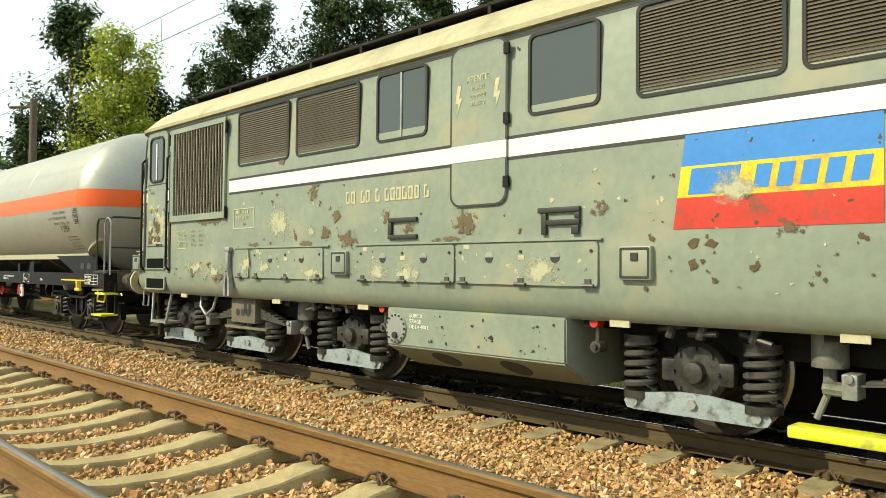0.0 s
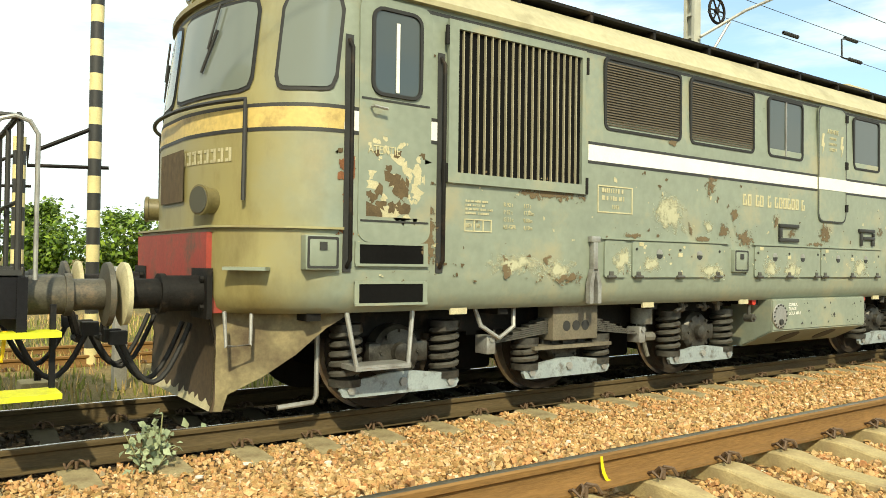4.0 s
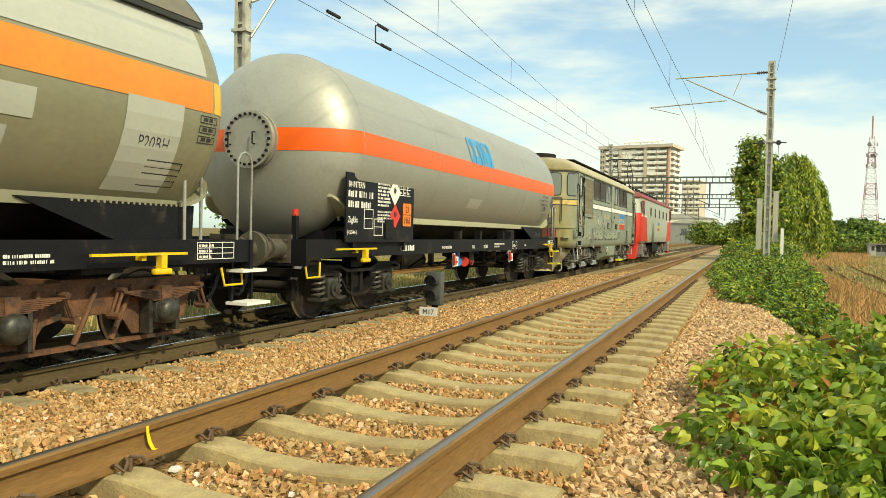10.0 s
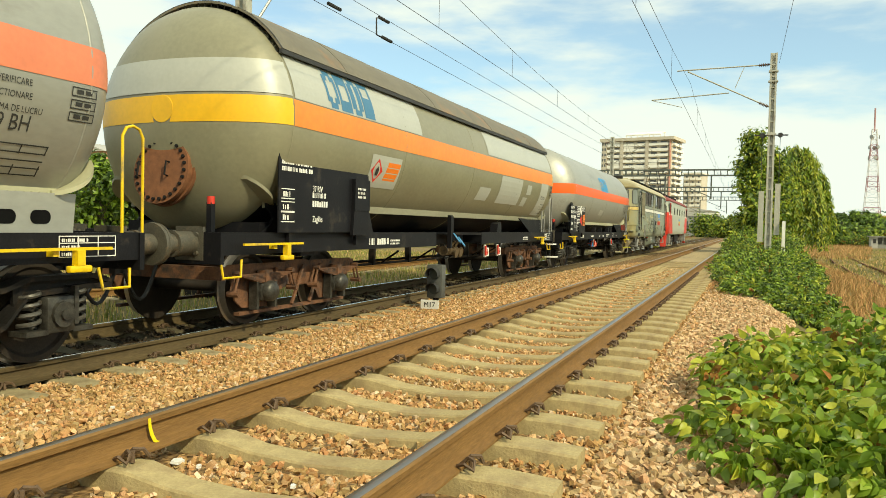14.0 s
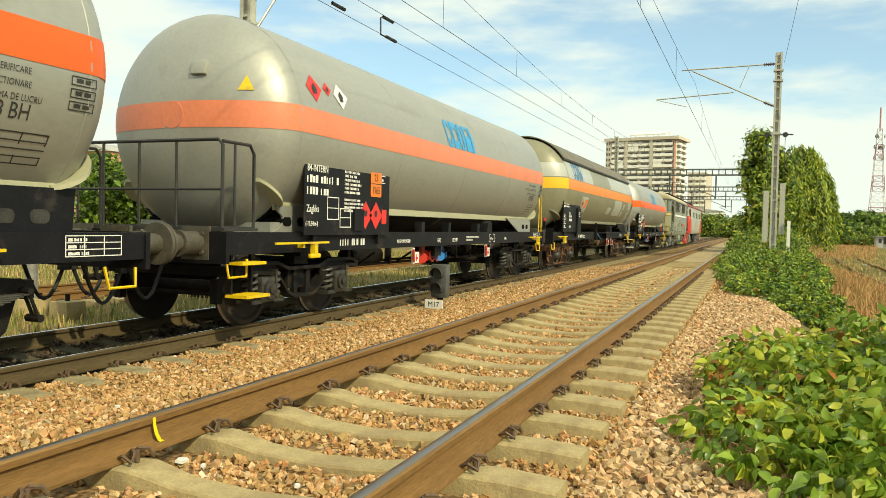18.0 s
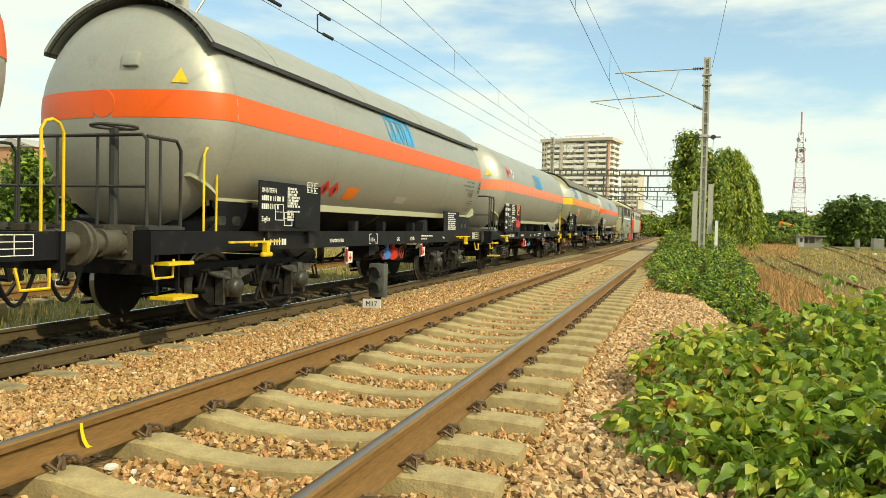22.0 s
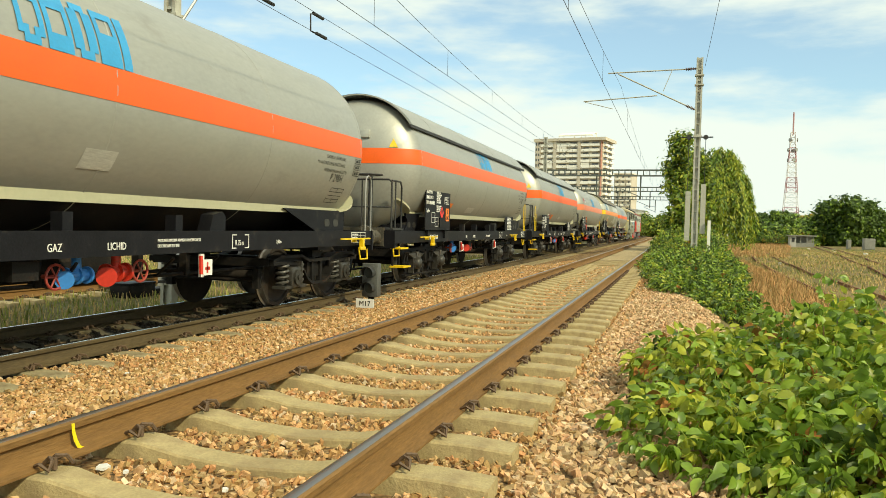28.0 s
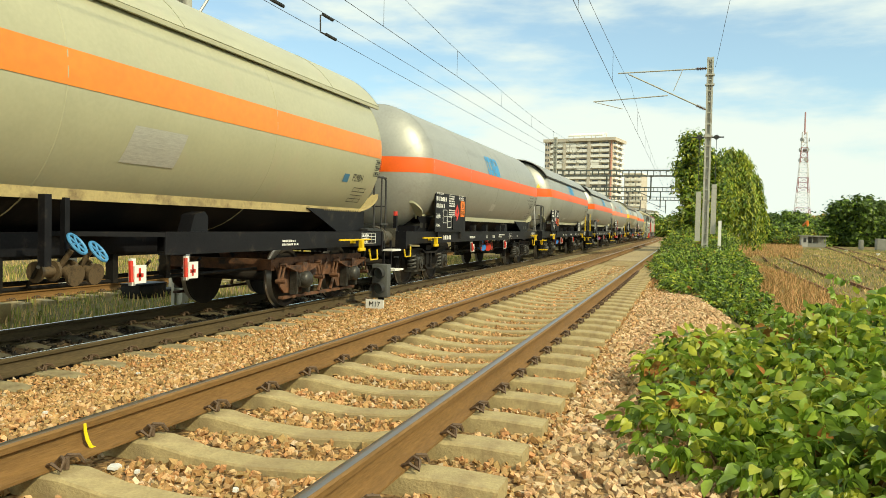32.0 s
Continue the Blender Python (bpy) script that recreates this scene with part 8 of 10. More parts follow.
                q, _n = sh.end_point(s_ + ds + 0.03, 2.07 + dz1)
                vs = [bm.verts.new(((a + nn * 0.006).x * flip, (a + nn * 0.006).y, z)) for a, z in ((p, 2.07 + dz0), (q, 2.07 + dz0), (q, 2.07 + dz1), (p, 2.07 + dz1))]
                bm.faces.new(vs)
        part("end_mark", bm, M_CHIP, lc)["kind"] = "stuff"
    # roof walkways, hatches and vents
    for s in (-1, 1):
        bm = B()
        box(bm, -6.2, 6.2, s * 1.05 - 0.12, s * 1.05 + 0.12, 3.90, 3.93)
        for x in np.arange(-6, 6.1, 1.0):
            box(bm, x - 0.02, x + 0.02, s * 1.12 - 0.05, s * 1.12 + 0.05, 3.66, 3.91)
        part("roof_walkway", bm, M_UNDER, lc)
    bm = B()
    lathe(bm, [(3.96, 0.55), (4.08, 0.55), (4.10, 0.52), (4.12, 0.20)], "z", 28, (-6.3, 0, 0))
    part("roof_fan", bm, M_UNDER, lc)
    for x in (-3.6, 0.0, 3.0):
        bm = B()
        box(bm, x - 0.7, x + 0.7, -0.55, 0.55, 3.96, 4.14, 0.04)
        part("roof_hatch", bm, M_LOCOROOF, lc)
    bm = B()
    box(bm, 1.6, 2.3, -1.0, -0.7, 3.80, 4.05, 0.03)
    part("roof_box", bm, M_LOCOROOF, lc)
    # flaking paint
    chips(lc, M_CHIP, 150, -7.1, 7.1, 1.16, 2.28, Y - 0.0035, 0.036, 7)
    chips(lc, M_LOCORUST, 150, -7.1, 7.1, 1.14, 2.28, Y - 0.0047, 0.032, 8, "rust_chip")
    chips(lc, M_LOCORUST, 50, -7.1, 7.1, 2.52, 3.34, Y + 0.012, 0.03, 9, "rust_chip")
    chips(lc, M_CHIP, 26, -6.85, -6.30, 1.66, 2.30, Y - 0.0098, 0.13, 10)
    chips(lc, M_LOCORUST, 12, -6.85, -6.30, 1.66, 2.20, Y - 0.0108, 0.13, 11, "rust_chip")
    chips(lc, M_CHIP, 40, -4.1, 1.6, 1.20, 1.52, Y - 0.0165, 0.035, 20)
    chips(lc, M_LOCORUST, 30, -4.1, 1.6, 1.20, 1.52, Y - 0.0173, 0.03, 21, "rust_chip")
    chips(lc, M_RUST, 14, -7.1, -6.95, 1.5, 2.2, Y - 0.0047, 0.06, 17, "rust_chip")
    chips(lc, M_LOCORUST, 40, 1.9, 5.0, 1.15, 1.6, Y - 0.0047, 0.055, 18, "rust_chip")
    chips(lc, M_LOCORUST, 9, -6.1, -4.2, 1.12, 1.3, Y - 0.0047, 0.05, 19, "rust_chip")
    # larger scraped and rusted areas
    for k, (x, z, wd_, ht) in enumerate(((-3.15, 1.86, 0.62, 0.46), (-4.78, 1.25, 0.5, 0.22), (-3.44, 1.33, 0.3, 0.2), (-2.43, 1.25, 0.5, 0.2), (-1.24, 1.29, 0.4, 0.26), (-0.77, 1.26, 0.42, 0.24), (-2.46, 1.74, 0.2, 0.16), (0.9, 1.3, 0.5, 0.25), (-3.9, 1.36, 0.3, 0.3), (2.6, 1.9, 0.4, 0.3), (-5.3, 1.3, 0.7, 0.2))):
        worn_patch(lc, M_SCRAPED, x, z, wd_, ht, Y - (0.0215 if 1.2 < z < 1.4 and -4.1 < x < 1.6 else 0.0058) - 0.00008 * k)
    for k, (x, z, wd_, ht) in enumerate(((-4.87, 1.955, 1.0, 0.15), (-2.43, 2.2, 0.24, 0.26), (-1.77, 1.63, 0.42, 0.24), (-2.18, 1.71, 0.26, 0.2), (-2.58, 1.60, 0.42, 0.07), (0.01, 1.74, 0.36, 0.34), (-0.77, 1.72, 0.2, 0.16), (-4.6, 1.18, 0.5, 0.16), (-1.98, 1.9, 0.2, 0.2), (0.22, 2.17, 0.2, 0.2), (-1.13, 1.86, 0.16, 0.18), (-5.42, 1.27, 0.16, 0.28), (-4.92, 1.34, 0.16, 0.12), (-2.79, 1.7, 0.1, 0.16), (1.5, 1.8, 0.2, 0.16), (3.0, 1.62, 0.22, 0.16), (-6.25, 1.5, 0.2, 0.6), (-3.75, 1.60, 0.5, 0.08), (-0.2, 1.60, 0.5, 0.07), (-3.1, 2.62, 0.2, 0.12))):
        worn_patch(lc, M_FLAKED, x, z, wd_, ht, Y - (0.0225 if 1.2 < z < 1.4 and -4.1 < x < 1.6 else 0.0068) - 0.00008 * k)
    letter("ATENTIE", 0.095, M_CHIP, lc, -6.84, Y - 0.012, 2.16)
    return lc


def electric():
    el = thing("electric_locomotive", "red and pale grey electric locomotive with a raised pantograph", "locomotive", (13.4, Y_TRAIN, Z_TRAIN))
    levels = [(1.0, 9.10, 1.44), (1.08, 9.14, 1.48), (1.5, 9.16, 1.50), (2.3, 9.16, 1.50), (2.6, 9.08, 1.50), (3.35, 8.78, 1.47), (3.42, 8.76, 1.46), (3.43, 8.85, 1.50), (3.5, 8.85, 1.50), (3.66, 8.6, 1.34), (3.82, 8.3, 1.05), (3.9, 8.0, 0.7)]
    sh = Shell(9.1, levels, 0.6, 0.9)
    zs = [a for a, *_ in levels]

    def pick(c):
        if c.z > 3.42:
            return 1
        if abs(c.x) > 8.5:
            return 0 if c.z < 2.45 else 2
        return 2
    part("body", sh.mesh("body", zs, (M_RED, mat("roof_dark_red", (0.22, 0.04, 0.03), 0.6, var=0.2, scale=2), mat("panel_pale_grey", (0.37, 0.40, 0.33), 0.5, var=0.08, scale=2)), pick), None, el)
    Y = -1.503
    for s in (-1, 1):
        y = s * 1.503
        for d in (-1, 1):
            bm = B()
            prism(bm, [(d * 8.56, 1.08), (d * 5.6, 1.08), (d * 6.3, 2.42), (d * 8.56, 2.42)], y - 0.003, y + 0.003)
            part("red_field", bm, M_RED, el)
            bm = B()
            prism(bm, [(d * 6.30, 2.42), (d * 8.56, 2.42), (d * 8.56, 2.50), (d * 6.26, 2.50)], y - 0.003, y + 0.003)
            part("stripe", bm, M_WHITE, el)
            bm = B()
            prism(bm, round_rect(min(d * 7.3, d * 7.95), max(d * 7.3, d * 7.95), 1.4, 3.3, 0.08), y - 0.012, y + 0.012)
            dr = part("cab_door", bm, M_RED, el)
            framed_pane(el, "door_window", min(d * 7.42, d * 7.83), max(d * 7.42, d * 7.83), 2.55, 3.2, y + s * 0.012)
            framed_pane(el, "cab_window", min(d * 8.15, d * 8.55), max(d * 8.15, d * 8.55), 2.62, 3.28, y)
        for x in (-4.5, -2.2, 0.2, 2.6, 5.0):
            framed_pane(el, "engine_room_window", x, x + 0.40, 2.5, 3.05, y, r=0.19)
        for z0, z1, m in ((2.05, 2.22, M_BLUE), (1.88, 2.05, M_YELLOW), (1.72, 1.88, M_RED)):
            bm = B()
            box(bm, -0.3, 0.7, y - 0.005, y + 0.005, z0, z1)
            part("emblem_field", bm, m, el)
    o = sh.outline(3.0, 16)
    total = sum(math.hypot(x1 - x0, y1 - y0) for (x0, y0), (x1, y1) in zip(o, o[1:]))
    for flip in (1, -1):
        for s0, s1 in ((0.75, total / 2 - 0.06), (total / 2 + 0.06, total - 0.75)):
            wn_ = part("windscreen", sh.end_patch(s0 - 0.03, s1 + 0.03, 2.62, 3.33, 0.01, 0.08, flip=flip), M_RUBBER, el)
            part("pane", sh.end_patch(s0, s1, 2.65, 3.30, 0.016, 0.06, flip=flip), M_GLASS, wn_)
        bm = B()
        box(bm, min(flip * 9.1, flip * 9.4), max(flip * 9.1, flip * 9.4), -1.35, 1.35, 0.98, 1.5)
        part("buffer_beam", bm, M_RED, el)
        wagon_end_gear(el, 9.38, flip)
        bm = B()
        prism(bm, [(flip * 9.0, 0.96), (flip * 8.2, 0.96), (flip * 8.9, 0.2), (flip * 9.35, 0.15), (flip * 9.15, 0.6)], -1.35, 1.35)
        part("plough", bm, M_RED, el)
        loco_bogie(el, (flip * 5.0 - 2.17, flip * 5.0, flip * 5.0 + 2.17), flip, flip * 5.0)
        bm = B()
        box(bm, flip * 7.4 - 0.4, flip * 7.4 + 0.4, -1.45, -1.2, 0.35, 0.95)
        for z in (0.5, 0.65, 0.8):
            box(bm, flip * 7.4 - 0.42, flip * 7.4 + 0.42, -1.48, -1.44, z, z + 0.03)
        part("cab_steps", bm, M_STEEL, el)
    bm = B()
    box(bm, -8.5, 8.5, -0.9, 0.9, 0.8, 1.02)
    box(bm, -1.4, 1.4, -1.3, 1.3, 0.4, 0.98)
    part("frame", bm, M_UNDER, el)
    bm = B()
    for x in (-3.5, -1.5, 0.8, 3.0):
        box(bm, x - 0.6, x + 0.6, -0.7, 0.7, 3.86, 4.08, 0.03)
    for x in np.arange(-7, 7.1, 1.4):
        tube(bm, [(x, -0.6, 3.85), (x, -0.6, 4.15)], 0.06, 8)
    tube(bm, [(-7, -0.6, 4.15), (7, -0.6, 4.15)], 0.02, 6)
    part("roof_equipment", bm, M_UNDER, el)
    for px, up in ((-5.6, True), (5.6, False)):
        bm = B()
        box(bm, px - 0.9, px + 0.9, -0.55, 0.55, 4.02, 4.07)
        zt = 5.75 if up else 4.25
        zm = (4.07 + zt) / 2
        ox = 1.2 if up else 1.7
        for s in (-1, 1):
            for d in (-1, 1):
                tube(bm, [(px + d * 0.45, s * 0.5, 4.08), (px + d * ox, s * 0.42, zm)], 0.025, 6)
                tube(bm, [(px + d * ox, s * 0.42, zm), (px + d * 0.05, s * 0.35, zt)], 0.02, 6)
        for d in (-1, 1):
            tube(bm, [(px + d * ox, -0.42, zm), (px + d * ox, 0.42, zm)], 0.02, 6)
            tube(bm, [(px + d * 0.15, -0.95, zt - 0.08), (px + d * 0.15, -0.65, zt + 0.02), (px + d * 0.15, 0.65, zt + 0.02), (px + d * 0.15, 0.95, zt - 0.08)], 0.02, 6)
        part("pantograph", bm, M_DARK, el)
    return el


TRAIN.append(diesel())
TRAIN.append(electric())
CENTRES = CENTRES + (-4.95, 13.4)

# ---- plants ----
def leaf_mesh(name, pos, size, nrm, material, rng, width=0.36, droop=0.15):
    """Many folded leaves in one mesh: base points, lengths and rough facing directions."""
    n = len(pos)
    t = rng.normal(size=(n, 3))
    nrm = nrm / (np.linalg.norm(nrm, axis=1, keepdims=True) + 1e-9)
    t -= (t * nrm).sum(1, keepdims=True) * nrm
    t /= np.linalg.norm(t, axis=1, keepdims=True) + 1e-9
    b = np.cross(nrm, t)
    L = size[:, None]
    w = L * width
    base = pos
    mid = pos + t * L * 0.45 + nrm * L * 0.03
    lf = pos + t * L * 0.42 - b * w + nrm * L * 0.10
    rt = pos + t * L * 0.42 + b * w + nrm * L * 0.10
    tip = pos + t * L - nrm * L * droop
    v = np.stack([base, rt, mid, lf, tip], 1).reshape(-1, 3)
    f = np.array([(0, 1, 2), (0, 2, 3), (2, 1, 4), (3, 2, 4)])
    faces = (f[None] + (np.arange(n) * 5)[:, None, None]).reshape(-1)
    me = bpy.data.meshes.new(name)
    me.vertices.add(len(v))
    me.vertices.foreach_set("co", v.ravel())
    me.loops.add(len(faces))
    me.loops.foreach_set("vertex_index", faces.astype(np.int32))
    me.polygons.add(len(faces) // 3)
    me.polygons.foreach_set("loop_start", np.arange(0, len(faces), 3, dtype=np.int32))
    me.update(calc_edges=True)
    me.materials.append(material)
    return me


def blades(name, label, pts, h, material, seed, lean=0.4, width=0.012):
    """Upright tapering blades of grass, joined."""
    rng = np.random.default_rng(seed)
    n = len(pts)
    a = rng.uniform(0, 2 * np.pi, n)
    hh = h * rng.uniform(0.4, 1.15, n)
    ln = lean * hh * rng.uniform(0.1, 1.0, n)
    d = np.stack([np.cos(a), np.sin(a), np.zeros(n)], 1)
    s = np.stack([-np.sin(a), np.cos(a), np.zeros(n)], 1) * (width * rng.uniform(0.6, 1.4, n))[:, None]
    up = np.array((0, 0, 1.0))
    m = pts + d * (ln * 0.35)[:, None] + up * (hh * 0.6)[:, None]
    tip = pts + d * ln[:, None] + up * hh[:, None]
    v = np.stack([pts - s, pts + s, m + s * 0.7, m - s * 0.7, tip], 1).reshape(-1, 3)
    f = np.array([(0, 1, 2), (0, 2, 3), (3, 2, 4)])
    faces = (f[None] + (np.arange(n) * 5)[:, None, None]).reshape(-1)
    me = bpy.data.meshes.new(name)
    me.vertices.add(len(v))
    me.vertices.foreach_set("co", v.ravel())
    me.loops.add(len(faces))
    me.loops.foreach_set("vertex_index", faces.astype(np.int32))
    me.polygons.add(len(faces) // 3)
    me.polygons.foreach_set("loop_start", np.arange(0, len(faces), 3, dtype=np.int32))
    me.update(calc_edges=True)
    me.materials.append(material)
    return tagged(new(name, me), label, "grass", kind="stuff")


def scatter(n, x0, x1, y0, y1, rng, keep=None):
    p = np.stack([rng.uniform(x0, x1, n), rng.uniform(y0, y1, n)], 1)
    if keep:
        p = p[[keep(x, y) for x, y in p]]
    return np.array([(x, y, ground_z(x, y)) for x, y in p])


def full_leaves(name, pos, t, nrm, size, material, width=0.30, droop=0.50):
    """Oval leaves with a folded midrib that bend down to their tips."""
    nrm = nrm - (nrm * t).sum(1, keepdims=True) * t
    nrm /= np.linalg.norm(nrm, axis=1, keepdims=True) + 1e-9
    b = np.cross(nrm, t)
    L = size[:, None]
    out = []
    for u, w, lift in ((0, 0, 0), (0.25, 0.78, 0.05), (0.25, -0.78, 0.05), (0.55, 1.0, 0.07), (0.55, -1.0, 0.07), (0.82, 0.55, 0.04), (0.82, -0.55, 0.04), (1.0, 0, 0), (0.28, 0, 0), (0.62, 0, 0)):
        out.append(pos + t * L * u + b * L * width * w + nrm * L * (lift - droop * u * u))
    v = np.stack(out, 1).reshape(-1, 3)
    f = np.array([(0, 1, 8), (0, 8, 2), (1, 3, 9), (1, 9, 8), (2, 8, 9), (2, 9, 4), (3, 5, 9), (4, 9, 6), (5, 7, 9), (6, 9, 7)])
    n = len(pos)
    faces = (f[None] + (np.arange(n) * 10)[:, None, None]).reshape(-1)
    me = bpy.data.meshes.new(name)
    me.vertices.add(len(v))
    me.vertices.foreach_set("co", v.ravel())
    me.loops.add(len(faces))
    me.loops.foreach_set("vertex_index", faces.astype(np.int32))
    me.polygons.add(len(faces) // 3)
    me.polygons.foreach_set("loop_start", np.arange(0, len(faces), 3, dtype=np.int32))
    me.update(calc_edges=True)
    me.materials.append(material)
    return me


def unit(v):
    return v / (np.linalg.norm(v, axis=1, keepdims=True) + 1e-9)


def mound_bush(name, label, lumps, sprays, leaf, seed, mats, stems=40, group="", pairs=3):
    """A low bush of compound leaves on stems. lumps: x, y, radius x, radius y, height of the top."""
    rng = np.random.default_rng(seed)
    cx, cy = lumps[0][0], lumps[0][1]
    z0 = ground_z(cx, cy)
    th = thing(name, label, "bush", (cx, cy, z0), group)
    ws = np.array([l[2] * l[3] for l in lumps])
    idx = rng.choice(len(lumps), sprays, p=ws / ws.sum())
    P, N = [], []
    for i in idx:
        lx, ly, rx, ry, top = lumps[i]
        a, u = rng.uniform(0, 2 * np.pi), rng.uniform(0, 1) ** 0.5
        c = (1 - u * u) ** 0.5
        k = rng.uniform(0.35, 0.95) if rng.uniform() < 0.3 else rng.uniform(0.84, 1.05)
        x, y = lx + rx * u * math.cos(a), ly + ry * u * math.sin(a)
        g = ground_z(x, y)
        bump = 1 + 0.42 * noise.noise((x * 2.6, y * 2.6, 3.1)) + 0.30 * noise.noise((x * 6, y * 6, 1.0))
        P.append((x - cx, y - cy, g + max(0.03, (top - g) * (c ** 0.6) * k * bump) - z0))
        N.append((u * math.cos(a), u * math.sin(a), 0.35 + 0.6 * c))
    P, N = np.array(P), unit(np.array(N))
    d = unit(N * 0.9 + rng.normal(size=(sprays, 3)) * 0.55 + np.array((0, 0, 0.1)))
    side = unit(np.cross(d, np.array((0, 0, 1.0)) + rng.normal(size=(sprays, 3)) * 0.25))
    up = unit(np.cross(side, d))
    ln = leaf * rng.uniform(1.5, 2.8, (sprays, 1))
    pos, way_, nor, size, own = [], [], [], [], []
    for k in range(pairs):
        u = 0.35 + 0.6 * k / pairs
        for s in (-1, 1):
            pos.append(P + d * ln * u - np.array((0, 0, 1.0)) * ln * 0.22 * u * u)
            way_.append(unit(side * s + d * 0.55 - np.array((0, 0, 0.95)) + rng.normal(size=(sprays, 3)) * 0.25))
            nor.append(up + rng.normal(size=(sprays, 3)) * 0.25)
            size.append(leaf * rng.uniform(0.65, 1.1, sprays))
            own.append(np.arange(sprays))
    pos.append(P + d * ln - np.array((0, 0, 1.0)) * ln * 0.22)
    way_.append(unit(d - np.array((0, 0, 0.5)) + rng.normal(size=(sprays, 3)) * 0.2))
    nor.append(up + rng.normal(size=(sprays, 3)) * 0.2)
    size.append(leaf * rng.uniform(0.85, 1.3, sprays))
    own.append(np.arange(sprays))
    pos, way_, nor, size, own = (np.concatenate(q) for q in (pos, way_, nor, size, own))
    sel = rng.uniform(0, 1, sprays)[own]
    lo = 0.0
    for m, share in mats:
        k = (sel >= lo) & (sel < lo + share)
        lo += share
        if k.any():
            part("foliage", full_leaves("foliage", pos[k], way_[k], nor[k], size[k], m), None, th)["kind"] = "stuff"
    bm = B()
    for _ in range(stems):
        i = rng.integers(len(P))
        e = Vector(P[i])
        s = Vector((e.x * 0.8 + rng.normal() * 0.1, e.y * 0.8 + rng.normal() * 0.1, 0))
        s.z = ground_z(cx + s.x, cy + s.y) - z0
        mid = (s + e) / 2 + Vector((rng.normal() * 0.05, rng.normal() * 0.05, 0.05))
        tube(bm, [s, mid, e], [0.008, 0.006, 0.003], 5)
    part("stem", bm, M_TWIG, th)["kind"] = "stuff"
    return th


def tree(name, label, x, y, h, crown, seed, leaf, n, mats, trunk=0.16, base=0.25, shape="round", z=None, clump=0.24, wide=None, limbs=None):
    """A tapered trunk, limbs, and a crown of leaf clumps round the limbs' ends, with gaps between."""
    rng = np.random.default_rng(seed)
    z0 = ground_z(x, y) if z is None else z
    th = thing(name, label, "tree", (x, y, z0))
    bm = B()
    top = Vector((rng.normal() * 0.15, rng.normal() * 0.15, h * 0.93))
    tube(bm, [(0, 0, -0.1), (0.03, 0.02, h * 0.25), (top.x * 0.5, top.y * 0.5, h * 0.6), top], [trunk, trunk * 0.8, trunk * 0.45, trunk * 0.1], 10)
    part("trunk", bm, M_BARK, th)
    bm = B()
    ends = []
    nl = limbs or (44 if h > 6 else 26)
    for i in range(nl):
        t = rng.uniform(base, 0.97)
        a = rng.uniform(0, 2 * np.pi)
        if shape == "cone":
            r = crown * (1 - t) / (1 - base) * rng.uniform(0.6, 1.0) + 0.15
            e = Vector((math.cos(a) * r, math.sin(a) * r, h * t - r * 0.15))
        elif shape == "weeping":
            r = crown * math.sin(math.pi * min(1, 0.12 + (t - base) / (1 - base) * 0.82)) ** 0.6 * rng.uniform(0.45, 1.0)
            e = Vector((math.cos(a) * r, math.sin(a) * r, h * t - 0.2 * r))
        else:
            r = crown * math.sin(math.pi * min(1, 0.10 + (t - base) / (1 - base) * 0.85)) ** 0.7 * rng.uniform(0.35, 1.05)
            e = Vector((math.cos(a) * r, math.sin(a) * r, h * t + 0.15 * r))
        s = Vector((top.x * t, top.y * t, max(h * base * 0.7, h * t - r * 0.8)))
        tube(bm, [s, (s + e) / 2 + Vector((0, 0, 0.12 * r)), e], [trunk * 0.3 * (1.2 - t), trunk * 0.2 * (1.2 - t), 0.012], 6)
        ends.append((s, e, r))
    part("limb", bm, M_BARK, th)["kind"] = "stuff"
    P, N = [], []
    for _ in range(n):
        s, e, r = ends[rng.integers(len(ends))]
        k = rng.uniform(0.45, 1.05)
        c = s + (e - s) * k
        sp = max(0.22, r * clump)
        o = Vector(rng.normal(size=3) * sp)
        if shape == "weeping":
            o.z -= abs(rng.normal()) * h * 0.10
        p = c + o
        p.z = max(p.z, h * base * 0.4)
        P.append(p)
        N.append(o.normalized() * 0.7 + Vector((0, 0, 0.6)) + Vector(rng.normal(size=3) * 0.4))
    P, N = np.array(P), np.array(N)
    sel, lo = rng.uniform(0, 1, n), 0.0
    for m, share in mats:
        k = (sel >= lo) & (sel < lo + share)
        lo += share
        if k.any():
            ob = part("crown", leaf_mesh("crown", P[k], leaf * rng.uniform(0.6, 1.3, k.sum()), N[k], m, rng, wide or (0.30 if shape != "weeping" else 0.16), 0.3), None, th)
            ob["kind"] = "stuff"
    return th


mound_bush("bush", "dense green bush with compound leaves beside the ballast", [(4.9, -0.47, 1.05, 0.74, -0.08), (6.3, -0.55, 1.1, 0.78, 0.07), (5.6, -1.5, 1.4, 1.15, 0.20), (7.0, -1.8, 1.4, 1.3, 0.30), (4.5, -1.6, 1.3, 1.1, 0.12), (7.2, -3.1, 1.8, 1.5, 0.42), (4.3, -0.9, 0.85, 0.65, -0.15)], 5600, 0.078, 3, ((M_LEAF, 0.56), (M_LEAF2, 0.36), (M_LEAFD, 0.06), (M_LEAFB, 0.02)), 900)
